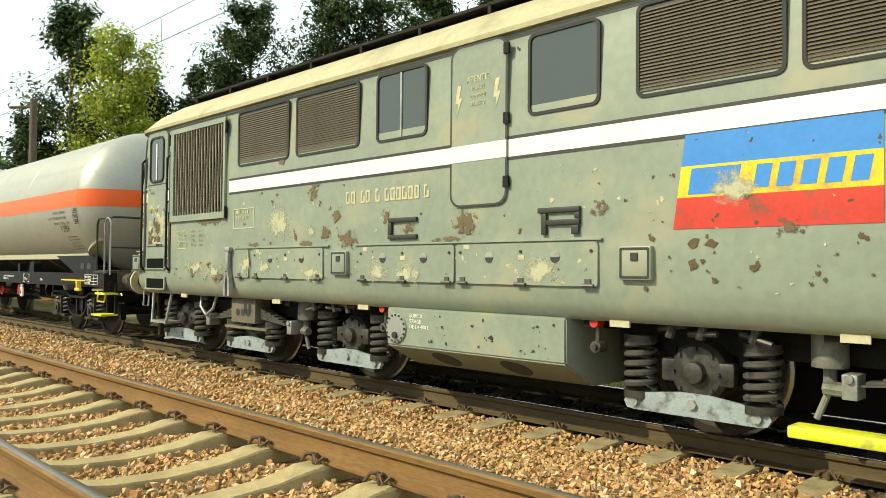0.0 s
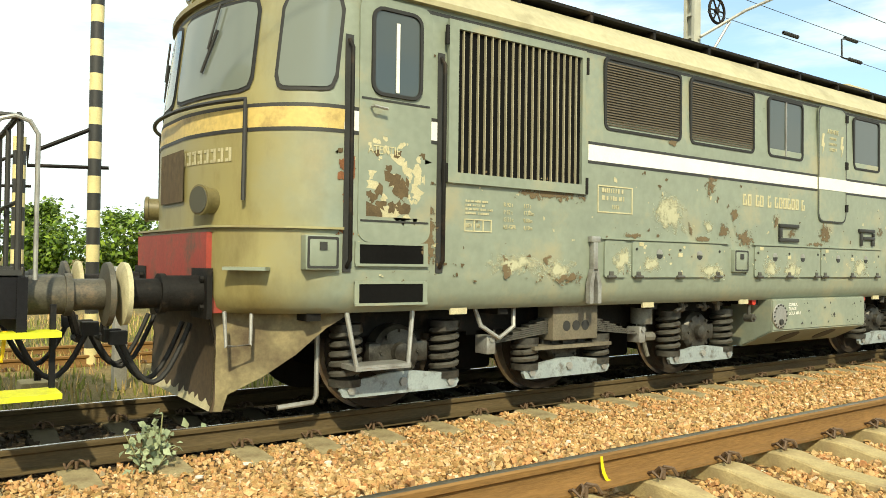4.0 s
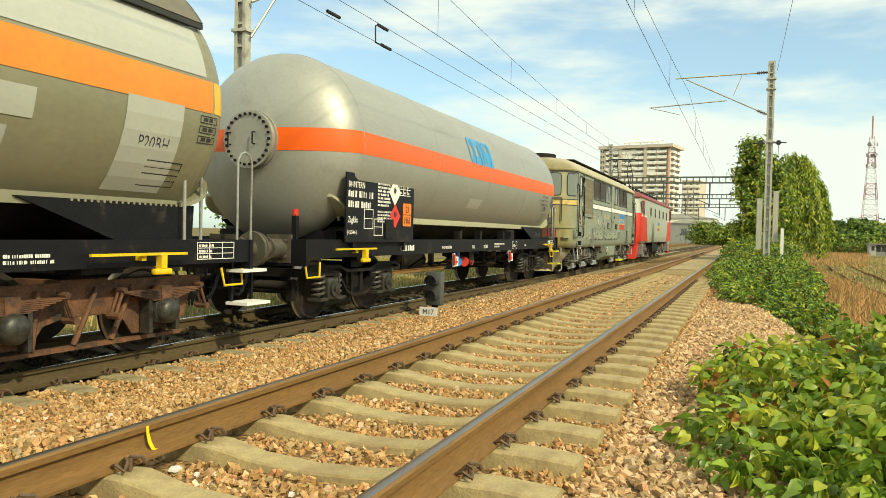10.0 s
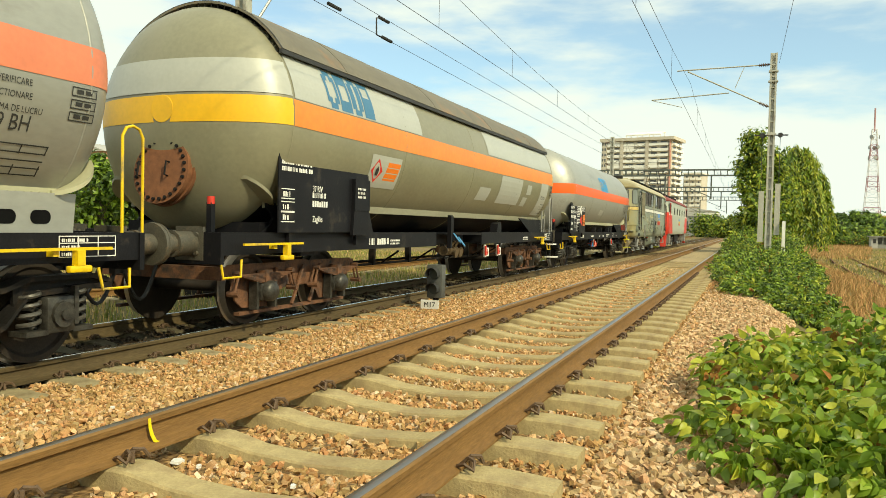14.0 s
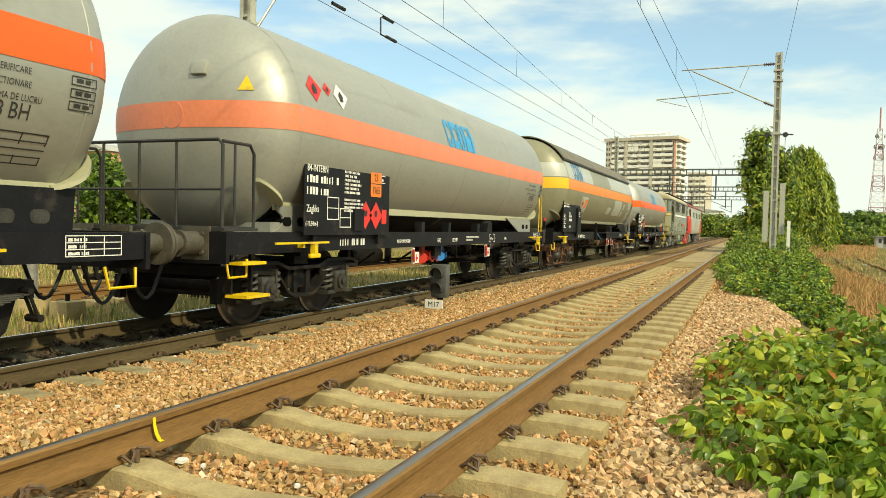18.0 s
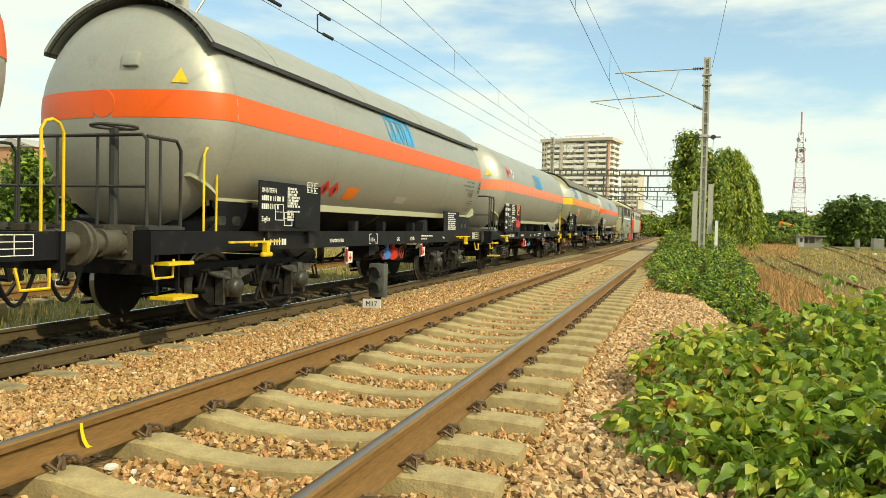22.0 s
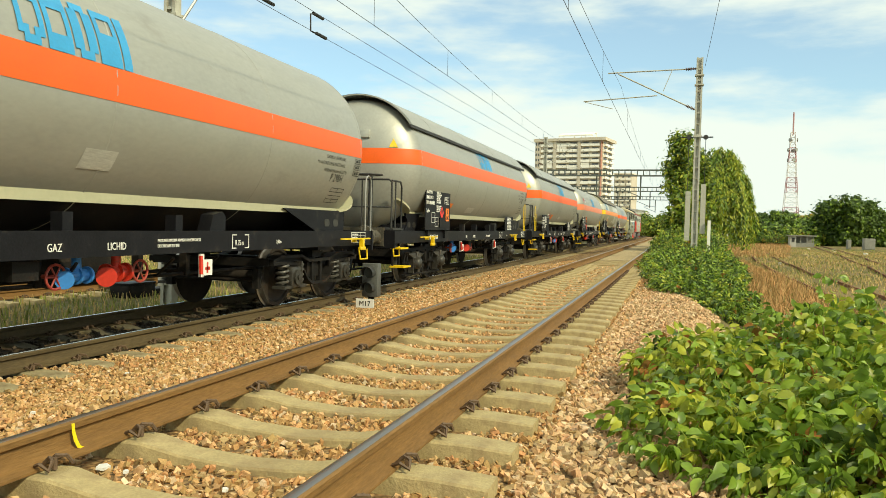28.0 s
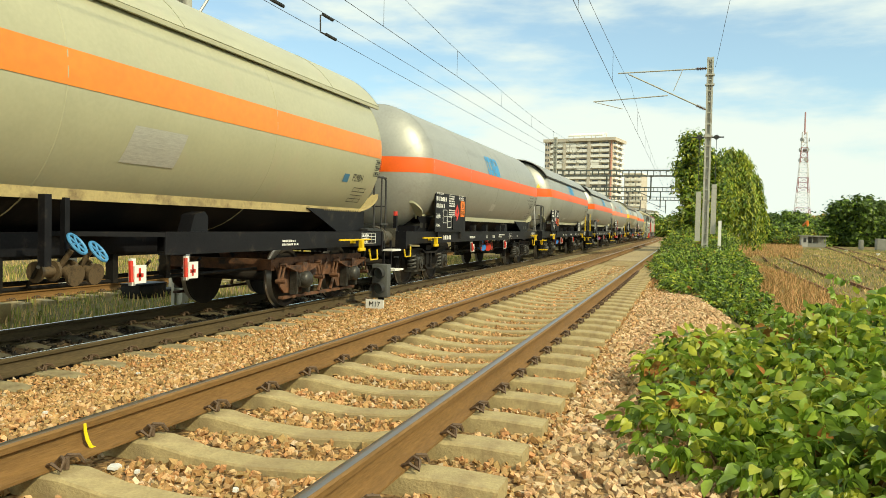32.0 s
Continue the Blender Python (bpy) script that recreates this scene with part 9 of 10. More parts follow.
for i, (x, y, rx, ry, top) in enumerate(((14.6, -0.85, 1.5, 0.50, -0.20), (17.2, -0.45, 2.1, 0.85, -0.02), (20.8, -0.45, 2.9, 1.15, 0.12), (25.0, -0.55, 3.4, 1.6, 0.12), (31.0, -0.6, 4.0, 1.7, 0.10), (39.0, -0.7, 5.0, 1.8, 0.85), (49.0, -0.8, 6.0, 1.9, 1.1))):
    mound_bush("shrub", "tangled low green shrub along the track", [(x, y, rx, ry, top), (x + rx * 0.5, y - 0.2, rx * 0.7, ry, top + 0.1)], 2800, 0.062 + 0.006 * i, 20 + i, ((M_LEAFD, 0.42), (M_LEAF, 0.42), (M_LEAF2, 0.145), (M_LEAFB, 0.015)), 60, "shrubs along the track", 2)
tree("walnut_tree", "tall narrow walnut tree with drooping yellow-green leaves", 45.0, -0.25, 6.75, 0.95, 41, 0.27, 7000, ((M_LEAF, 0.34), (M_LEAF2, 0.30), (M_LEAFD, 0.36)), 0.15, 0.08, wide=0.24)
tree("walnut_tree", "leafy tree covered with dense creepers", 47.5, -1.0, 6.2, 1.45, 43, 0.27, 10000, ((M_LEAF, 0.32), (M_LEAF2, 0.30), (M_LEAFD, 0.38)), 0.18, 0.05, limbs=60, wide=0.24)


def willow(label, x, y, h, R, seed, strands, mats):
    """A weeping willow: arching limbs and a dome of hanging strands of narrow leaves."""
    rng = np.random.default_rng(seed)
    th = thing("willow_tree", label, "tree", (x, y, ground_z(x, y)))
    bm = B()
    tube(bm, [(0, 0, -0.1), (0.05, 0.0, h * 0.2), (0.0, 0.06, h * 0.42)], [0.30, 0.24, 0.18], 10)
    part("trunk", bm, M_BARK, th)
    P, T, L = [], [], []
    bm = B()
    for k in range(strands):
        a, u = rng.uniform(0, 2 * np.pi), rng.uniform(0, 1) ** 0.42
        out = u * R * (1 + 0.16 * math.sin(3 * a + seed) + 0.10 * math.sin(7 * a))
        top = h * (1 - 0.46 * u ** 2.6) * (1 + 0.05 * math.sin(5 * a + 1) + rng.normal() * 0.025)
        hang = h * rng.uniform(0.08, 0.26) + (h * rng.uniform(0.1, 0.36) * u if rng.uniform() < 0.6 else 0)
        low = max(0.9, top - hang)
        cx_, cy_ = out * math.cos(a), out * math.sin(a)
        if k % 9 == 0:
            tube(bm, [(0, 0, h * 0.40), (cx_ * 0.45, cy_ * 0.45, h * 0.40 + (top - h * 0.4) * 0.8), (cx_, cy_, top)], [0.07, 0.045, 0.012], 5)
        n = int(9 + 26 * (top - low) / h)
        f = np.sort(rng.uniform(0, 1, n))
        sway = rng.normal(size=2) * 0.22
        P.append(np.stack([cx_ + sway[0] * f + 0.12 * f * math.cos(a) + rng.normal(size=n) * 0.05, cy_ + sway[1] * f + 0.12 * f * math.sin(a) + rng.normal(size=n) * 0.05, top + (low - top) * f], 1))
        T.append(np.stack([rng.normal(size=n) * 0.7, rng.normal(size=n) * 0.7, np.full(n, -1.0)], 1))
        L.append(np.full(n, rng.uniform()))
    part("limb", bm, M_BARK, th)["kind"] = "stuff"
    P, T, L = np.concatenate(P), unit(np.concatenate(T)), np.concatenate(L)
    N = unit(P * np.array((1, 1, 0.15)) + rng.normal(size=P.shape) * 0.8)
    lo = 0.0
    for m, share in mats:
        k = (L >= lo) & (L < lo + share)
        lo += share
        part("crown", full_leaves("crown", P[k], T[k], N[k], rng.uniform(0.22, 0.40, k.sum()), m, 0.13, 0.2), None, th)["kind"] = "stuff"
    return th


willow("round weeping willow with yellow-green hanging foliage", 54.0, -2.85, 7.1, 2.05, 42, 1500, ((M_LEAF2, 0.46), (M_LEAF, 0.34), (M_LEAFD, 0.20)))
# the tree belt behind the train's rear
for i, (az, d, h, r, shp, base) in enumerate(((161.2, 42, 14.9, 2.6, "pine", 0.10), (163.6, 44, 9.6, 1.7, "pine", 0.1), (156.6, 45, 12.6, 2.3, "pine", 0.1), (153.3, 42, 12.2, 0.9, "pine", 0.1), (149.4, 41, 15.9, 2.4, "pine", 0.42), (143.6, 41, 18.0, 2.5, "pine", 0.3), (140.0, 42, 18.6, 2.8, "pine", 0.3), (136.3, 40, 16.6, 2.3, "pine", 0.3), (131.5, 42, 17.5, 2.6, "pine", 0.3), (158.2, 39, 13.5, 2.5, "birch", 0.1), (166.0, 50, 8.0, 2.4, "leafy", 0.1), (170.0, 58, 7.5, 3.0, "leafy", 0.1))):
    x, y = d * math.cos(radians(az)), d * math.sin(radians(az))
    if shp == "pine":
        tree("pine_tree", "tall dark green pine tree behind the tracks", x, y, h, r, 60 + i, 0.30, 15000, ((M_NEEDLE, 0.80), (M_LEAFD, 0.20)), 0.24, base, "round", clump=0.19, wide=0.17, limbs=70)
    elif shp == "birch":
        tree("birch_tree", "slender yellow-green birch in early autumn colour", x, y, h, r, 60 + i, 0.19, 20000, ((M_LEAF2, 0.80), (M_LEAF, 0.20)), 0.16, base, "round", clump=0.22, limbs=80)
    else:
        tree("leafy_tree", "broad dark green leafy tree behind the tracks", x, y, h, r, 60 + i, 0.32, 5000, ((M_LEAFD, 0.7), (M_LEAF, 0.3)), 0.22, base, "round")
# distant belts of trees
def far_belt(name, label, places, seed, mats):
    for i, (x, y, h, r) in enumerate(places):
        tree(name, label, x, y, h, r, seed + i, 0.42 + 0.0015 * abs(x), 4000, mats, 0.25, 0.02)


rb = random.Random(4)
def belt(spots):
    """Trees of the yard's edge: bearing in degrees, distance, height, crown."""
    return [(d * math.cos(radians(a)), d * math.sin(radians(a)), h, r) for a, d, h, r in spots]


far_belt("distant_tree", "distant dark green leafy tree at the yard's edge", belt(((-4.5, 150, 3.9, 2.6), (-5.3, 146, 4.2, 2.8), (-6.0, 150, 5.0, 3.2), (-6.8, 144, 5.2, 3.2), (-7.5, 150, 5.6, 3.0), (-8.9, 156, 4.6, 2.8), (-12.7, 136, 5.6, 3.4), (-13.6, 140, 5.2, 3.4), (-14.8, 138, 5.6, 3.6), (-16.0, 140, 5.4, 3.6))), 90, ((M_LEAFD, 0.62), (M_LEAF, 0.38)))
far_belt("thicket_tree", "low scrubby tree in the yard's thicket", belt(((-4.9, 126, 2.2, 1.7), (-5.6, 124, 2.7, 1.8), (-6.2, 127, 2.5, 1.8), (-6.9, 126, 2.7, 1.7), (-7.6, 128, 2.6, 1.6), (-8.3, 130, 2.5, 1.6), (-9.0, 130, 2.4, 1.6))), 105, ((M_LEAFD, 0.5), (M_LEAF, 0.35), (M_LEAF2, 0.15)))
far_belt("distant_tree", "tall dark distant tree with a domed crown", belt(((-9.9, 134, 6.6, 3.0), (-10.7, 130, 7.6, 3.2), (-11.5, 132, 7.6, 3.2), (-12.2, 136, 6.8, 2.6))), 110, ((M_LEAFD, 0.78), (M_LEAF, 0.22)))
far_belt("distant_tree", "distant tree in yellow autumn colour", belt(((-8.2, 160, 5.0, 2.6), (-8.8, 165, 5.4, 2.6), (-9.4, 160, 5.2, 2.4))), 117, ((M_LEAF2, 0.6), (M_LEAFY, 0.4)))
far_belt("distant_tree", "distant yellow-green tree beyond the tracks", [(185 + 14 * k, 6 + rb.uniform(-4, 4) - 5 * (k % 2), rb.uniform(4.2, 6), rb.uniform(4, 6)) for k in range(5)], 120, ((M_LEAFD, 0.45), (M_LEAF, 0.25), (M_LEAF2, 0.3)))
far_belt("distant_tree", "distant green tree beyond the grass field", [(60 * math.cos(radians(a)), 60 * math.sin(radians(a)) + rb.uniform(-3, 6), rb.uniform(4.6, 6.6), rb.uniform(3, 4.5)) for a in (58, 64, 70, 76, 82, 88, 95, 102, 50, 42, 35, 47.5, 44.5)], 140, ((M_LEAF, 0.55), (M_LEAFD, 0.45)))
rng = np.random.default_rng(8)
blades("dry_grass", "dry tan grass of the disused yard", scatter(26000, 9, 90, -26, -2.4, rng), 0.17, M_DRYGRASS, 9, 1.5, 0.016)
blades("reddish_grass", "tall reddish dry grass beside the shrubs", scatter(12000, 11, 60, -3.9, -1.5, rng), 0.33, M_REDGRASS, 13, 1.3, 0.011)
blades("grass", "short green and straw grass beyond the train", scatter(26000, -16, 42, 8.9, 22, rng), 0.17, M_GRASS, 10, 0.6, 0.013)
blades("straw_grass", "pale straw grass beyond the train", scatter(22000, -16, 42, 9.2, 24, rng), 0.19, M_DRYGRASS, 11, 0.6, 0.010)
blades("green_grass", "green weeds among the yard's dry grass", scatter(15000, 6, 100, -26, -1.8, rng), 0.17, M_GRASS, 12, 1.3, 0.018)
blades("golden_grass", "tall golden dry grass in the yard", scatter(9000, 58, 125, -17, -3.2, rng, lambda x, y: 0.058 < -y / x < 0.135), 0.42, M_REDGRASS, 14, 1.2, 0.022)
for i in range(16):
    x = rb.uniform(119, 138)
    y = -x * rb.uniform(0.075, 0.148)
    r_ = rb.uniform(1.2, 2.4)
    mound_bush("wild_shrub", "low wild shrub in the overgrown yard", [(x, y, r_, r_, rb.uniform(-0.1, 0.9)), (x + r_ * 0.6, y - r_ * 0.7, r_ * 0.8, r_ * 0.8, rb.uniform(-0.1, 0.5))], 420, 0.20, 200 + i, ((M_LEAFD, 0.5), (M_LEAF, 0.3), (M_LEAF2 if i % 3 else M_LEAFB, 0.2)), 20, "wild shrubs of the yard", 2)
wd = thing("weed", "small pale green weed growing beside the rail", "weed", (1.52, 5.62, ground_z(1.52, 5.62)))
rng = np.random.default_rng(77)
P = rng.normal(size=(150, 3)) * np.array((0.085, 0.07, 0.085)) + np.array((0, 0, 0.19))
P[:, 2] = np.abs(P[:, 2])
part("foliage", leaf_mesh("foliage", P, rng.uniform(0.04, 0.09, 150), rng.normal(size=(150, 3)) + np.array((0, -0.6, 0.5)), mat("weed_green", (0.30, 0.36, 0.22), 0.7, var=0.2, island=0.3), rng), None, wd)
bm = B()
for k in range(7):
    tube(bm, [(0, 0, 0), (P[k * 9][0] * 0.6, P[k * 9][1] * 0.6, 0.14), tuple(P[k * 9])], 0.005, 5)
part("stem", bm, mat("weed_stem", (0.25, 0.25, 0.12), 0.8), wd)

# ---- line-side things ----
def lattice(bm, p0, p1, w0, w1, n, r, rr=None):
    """A square lattice column from p0 to p1."""
    p0, p1 = Vector(p0), Vector(p1)
    cs = [(-1, -1), (1, -1), (1, 1), (-1, 1)]

    def pt(t, c):
        w = (w0 + (w1 - w0) * t) / 2
        return p0 + (p1 - p0) * t + Vector((c[0] * w, c[1] * w, 0))
    for c in cs:
        tube(bm, [pt(0, c), pt(1, c)], r, 4)
    for k in range(n):
        t0, t1 = k / n, (k + 1) / n
        for i in range(4):
            a, b = cs[i], cs[(i + 1) % 4]
            tube(bm, [pt(t0, a), pt(t1, b)] if k % 2 else [pt(t0, b), pt(t1, a)], rr or r * 0.6, 4)
            tube(bm, [pt(t1, a), pt(t1, b)], rr or r * 0.6, 4)


def catenary_mast(label, x, y, h, arm_to=None, weights=0, pulley=False):
    z0 = ground_z(x, y)
    ms = thing("catenary_mast", label, "mast", (x, y, z0), "catenary masts")
    bm = B()
    for s in (-1.0, 1.0):
        prism(bm, [(-0.10, s * 0.11), (0.10, s * 0.11), (0.10, s * 0.13), (-0.10, s * 0.13)], -0.2, h, "z")
        prism(bm, [(-0.10, s * 0.11), (-0.085, s * 0.11), (-0.085, s * 0.06), (-0.10, s * 0.06)], -0.2, h, "z")
        prism(bm, [(0.085, s * 0.11), (0.10, s * 0.11), (0.10, s * 0.06), (0.085, s * 0.06)], -0.2, h, "z")
    for k in range(int(h / 0.45)):
        z = k * 0.45
        box(bm, -0.09, 0.09, -0.11, 0.11, z, z + 0.05)
    box(bm, -0.03, 0.03, -0.11, 0.11, -0.2, h)
    part("post", bm, M_MAST, ms)
    for z in (h - 0.75, h - 1.15, h * 0.62):
        bm = B()
        box(bm, -0.14, 0.14, -0.18, 0.18, z, z + 0.06)
        part("clamp", bm, M_MAST, ms)
    if arm_to is not None:
        ya = arm_to - y
        bm = B()
        tube(bm, [(0, 0.12, h - 0.44), (-0.1, ya + 0.85, h - 0.53)], 0.028, 6)
        tube(bm, [(-0.05, 0.12, h - 2.14), (-0.1, ya + 0.42, h - 0.58)], 0.030, 6)
        tube(bm, [(-0.08, ya * 0.58, h - 1.52), (-0.1, ya + 1.85, h - 1.70)], 0.025, 6)
        tube(bm, [(-0.1, ya + 1.80, h - 1.72), (-0.15, ya + 0.6, h - 2.05)], 0.016, 6)
        tube(bm, [(-0.08, ya * 0.38, h - 0.48), (-0.09, ya * 0.50, h - 1.35)], 0.014, 6)
        part("cantilever", bm, M_MAST, ms)
        for (p, q) in (((0, 0.15, h - 0.442), (-0.02, 0.55, h - 0.455)), ((-0.05, 0.16, h - 2.12), (-0.06, 0.50, h - 1.965))):
            bm = B()
            P0, P1 = Vector(p), Vector(q)
            tube(bm, [P0, P1], 0.03, 6)
            for k in range(6):
                c = P0 + (P1 - P0) * (k + 0.5) / 6
                d = (P1 - P0).normalized() * 0.014
                tube(bm, [c - d, c + d], 0.065, 10)
            part("insulator", bm, mat("insulator_brown", (0.10, 0.05, 0.03), 0.35), ms)
    if weights:
        for s in (-1, 1):
            bm = B()
            box(bm, -0.11, 0.11, -0.10, 0.10, 0, 0.168, 0.004)
            block = mesh_of("tension_weight", bm, M_MAST)
            for k in range(12):
                wt = part("tension_weight", block, None, ms, at=(0, s * 0.30, (1.05 if s > 0 else 1.35) + k * 0.17))
            bm = B()
            tube(bm, [(0, s * 0.33, 3.1), (0, s * 0.33, h * 0.62)], 0.012, 5)
            part("weight_rope", bm, M_WIRE, ms)
            bm = B()
            tube(bm, [(0.0, s * 0.15, h * 0.62), (0.0, s * 0.62, h * 0.62)], 0.03, 6)
            lathe(bm, [(-0.03, 0.03), (-0.03, 0.10), (0.03, 0.10), (0.03, 0.03)], "x", 16, (0, s * 0.33, h * 0.62))
            part("pulley", bm, M_DARK, ms)
        bm = B()
        box(bm, -0.25, -0.15, -0.62, -0.50, 0.2, 1.9)
        part("white_marker_post", bm, M_WHITE, ms, "white painted concrete marker post")
    if pulley:
        bm = B()
        pts = [(0.46 + 0.25 * math.cos(t), -0.25, 6.90 + 0.25 * math.sin(t)) for t in np.linspace(0, 2 * math.pi, 21)]
        tube(bm, pts, 0.03, 6, False)
        tube(bm, [(0.46, -0.28, 6.90), (0.46, -0.22, 6.90)], 0.06, 10)
        for k in range(6):
            t = math.pi * k / 3
            tube(bm, [(0.46, -0.25, 6.90), (0.46 + 0.24 * math.cos(t), -0.25, 6.90 + 0.24 * math.sin(t))], 0.018, 5)
        part("tension_wheel", bm, M_UNDER, ms)
        bm = B()
        tube(bm, [(0, -0.2, 6.3), (0.9, -0.6, 6.9), (1.9, -0.9, 7.4)], 0.035, 6)
        tube(bm, [(0, -0.2, 5.6), (0.6, -0.45, 6.65)], 0.028, 6)
        part("bracket_arm", bm, M_STEEL, ms)
    return ms


catenary_mast("grey steel catenary mast with a cantilever and tension weights", 33.4, -0.80, 8.60, 2.05, weights=1)
catenary_mast("grey-green steel mast with a tensioning wheel", 12.9, 9.55, 9.2, None, pulley=True)
catenary_mast("grey steel catenary mast beyond the train", 58.0, 9.55, 8.6, 6.71)
catenary_mast("grey steel catenary mast behind the train's rear", -40.0, 9.6, 8.6, 6.71)


def wire(label, pts, r=0.007):
    bm = B()
    tube(bm, pts, r, 5)
    return tagged(part("overhead_wire", bm, M_WIRE), label, "wire", "overhead wires")


def sag(x0, x1, y0, y1, z0, z1, drop, n=24):
    return [(x0 + (x1 - x0) * t, y0 + (y1 - y0) * t, z0 + (z1 - z0) * t - drop * 4 * t * (1 - t)) for t in np.linspace(0, 1, n)]


for yw, x0, x1 in ((2.36, 33.4, 92.0), (2.36, -30.0, 33.4), (6.75, 12.5, 58.0), (6.75, -40.0, 12.5), (6.75, 58, 120), (2.2, 92, 160)):
    zc_ = 5.75 if yw < 3 else 5.55
    cat = thing("catenary", "contact and carrier wires with droppers over the track", "wire", ((x0 + x1) / 2, yw, zc_), "overhead wires")
    cx = (x0 + x1) / 2
    bm = B()
    tube(bm, [(x0 - cx, 0, 0), (x1 - cx, 0, 0)], 0.007, 5)
    part("contact_wire", bm, M_WIRE, cat)
    bm = B()
    top = sag(x0 - cx, x1 - cx, 0, 0, 1.35, 1.35, 0.85)
    tube(bm, top, 0.006, 5)
    part("carrier_wire", bm, M_WIRE, cat)
    for k in range(2, 22, 3):
        bm = B()
        tube(bm, [top[k], (top[k][0], 0, 0)], 0.005, 4)
        part("dropper", bm, M_WIRE, cat)
wire("feeder wire along the tops of the masts", sag(-30.0, 33.4, -1.15, -1.0, 7.5, 7.75, 0.3))
wire("anchored overhead wire with insulators beyond the train", sag(12.9, 95.0, 9.2, 7.2, 6.0, 5.9, 0.35))
wire("anchored overhead wire beyond the train", sag(12.9, 95.0, 9.25, 7.3, 6.55, 6.6, 0.4))
ins = thing("insulator_string", "dark ribbed insulator rods on an anchored wire", "insulator", (17.0, 9.10, 6.02), "overhead wires")
for k, (dx, dz) in enumerate(((-1.55, 0.02), (1.25, -0.09), (1.05, 0.38))):
    bm = B()
    tube(bm, [(dx, 0, dz), (dx + 0.56, 0, dz)], 0.02, 6)
    for j in range(7):
        tube(bm, [(dx + j * 0.085, 0, dz), (dx + j * 0.085 + 0.05, 0, dz)], 0.045, 8)
    part("insulator", bm, M_DARK, ins)
bm = B()
tube(bm, [(1.25, 0, -0.10), (0.92, 0, -0.11), (0.90, 0, 0.32), (1.10, 0, 0.37)], 0.022, 6)
part("yoke", bm, M_DARK, ins)

# portal gantries across the station tracks
M_GANTRY = mat("gantry_green_grey", (0.10, 0.115, 0.10), 0.6, 0.1, var=0.2, scale=3)
for x, z in ((80.0, 7.05), (111.0, 7.0), (142.0, 7.0)):
    g = thing("portal_gantry", "dark grey-green steel portal girder across the tracks", "gantry", (x, 16.0, 0), "portal gantries")
    bm = B()
    for zz in (z - 0.56, z):
        for xx in (-0.32, 0.32):
            box(bm, xx - 0.05, xx + 0.05, -15.9, 22, zz - 0.055, zz + 0.055)
    n = 62
    for k in range(n + 1):
        yk = -15.9 + 37.9 * k / n
        for xx in (-0.32, 0.32):
            box(bm, xx - 0.03, xx + 0.03, yk - 0.035, yk + 0.035, z - 0.51, z - 0.05)
        box(bm, -0.32, 0.32, yk - 0.03, yk + 0.03, z - 0.53, z - 0.49)
    part("beam", bm, M_GANTRY, g)
    for yy in (-15.7, 3.0, 21.5):
        bm = B()
        lattice(bm, (0, yy, -0.8), (0, yy, z), 0.5, 0.4, 10, 0.05)
        part("leg", bm, M_GANTRY, g)
    for yy in (-12.6, -8.2, -3, 2.0, 8):
        bm = B()
        tube(bm, [(0, yy, z - 0.56), (0, yy, z - 2.9)], 0.075, 6)
        tube(bm, [(0, yy, z - 2.7), (0, yy + 1.9, z - 1.9)], 0.04, 5)
        tube(bm, [(0, yy, z - 1.7), (0, yy + 1.9, z - 1.75)], 0.03, 5)
        part("hanger", bm, M_GANTRY, g)

# distant apartment tower
M_TAN = mat("tower_tan_render", (0.58, 0.52, 0.42), 0.8, var=0.1, scale=0.3)
M_BAND = mat("balcony_white", (0.90, 0.88, 0.80), 0.75, var=0.08, scale=0.3)
M_BRICKRED = mat("tower_red_brick", (0.50, 0.25, 0.19), 0.8, var=0.12, scale=0.6)
bl = thing("apartment_block", "cream concrete apartment tower with white balcony bands", "building", pose(430, 39.1, -1, 0, 0, -10.5))
rt = random.Random(12)
STOREY, FLOORS = 3.0, 17
TOP = STOREY * FLOORS


def balcony(parent, y0, y1, z, x=0.0, deep=1.5):
    """A balcony out of the wall at x: floor slab, white parapet, dark glazing behind."""
    bm = B()
    box(bm, x - deep, x, y0, y1, z, z + 0.16)
    box(bm, x - deep, x - deep + 0.14, y0, y1, z + 0.16, z + 1.5)
    for yy in (y0, y1 - 0.12):
        box(bm, x - deep + 0.14, x, yy, yy + 0.12, z + 0.16, z + 1.5)
    bc = part("balcony", bm, M_BAND, parent)
    bm = B()
    box(bm, x - 0.06, x, y0 + 0.9, y1 - 0.9, z + 0.25, z + 2.45)
    part("window", bm, M_WIN, parent)
    if rt.random() < 0.14:
        bm = B()
        box(bm, x - deep + 0.03, x - deep + 0.09, y0 + 0.2, y1 - 0.2, z + 1.25, z + 2.8)
        part("glazed_screen", bm, M_WALL if rt.random() < 0.6 else M_WIN, bc)


bm = B()
box(bm, 0, 20, 0, 38.9, 0, TOP)
part("wall", bm, M_TAN, bl)
bm = B()
box(bm, -2.2, 21, -2.0, 39.9, TOP, TOP + 1.7)
part("roof", bm, M_TAN, bl)
for y0, y1 in ((26.4, 28.2), (12.2, 13.9), (35.9, 38.9)):
    bm = B()
    box(bm, -1.7, 0, y0, y1, 0, TOP)
    part("pier", bm, M_TAN, bl)
for y0, y1, deep in ((0.35, 0.75, -1.55),):
    bm = B()
    box(bm, deep, 0.0 if y0 >= 0 else 1.0, y0, y1, 0, TOP)
    part("red_brick_pier", bm, M_BRICKRED, bl)
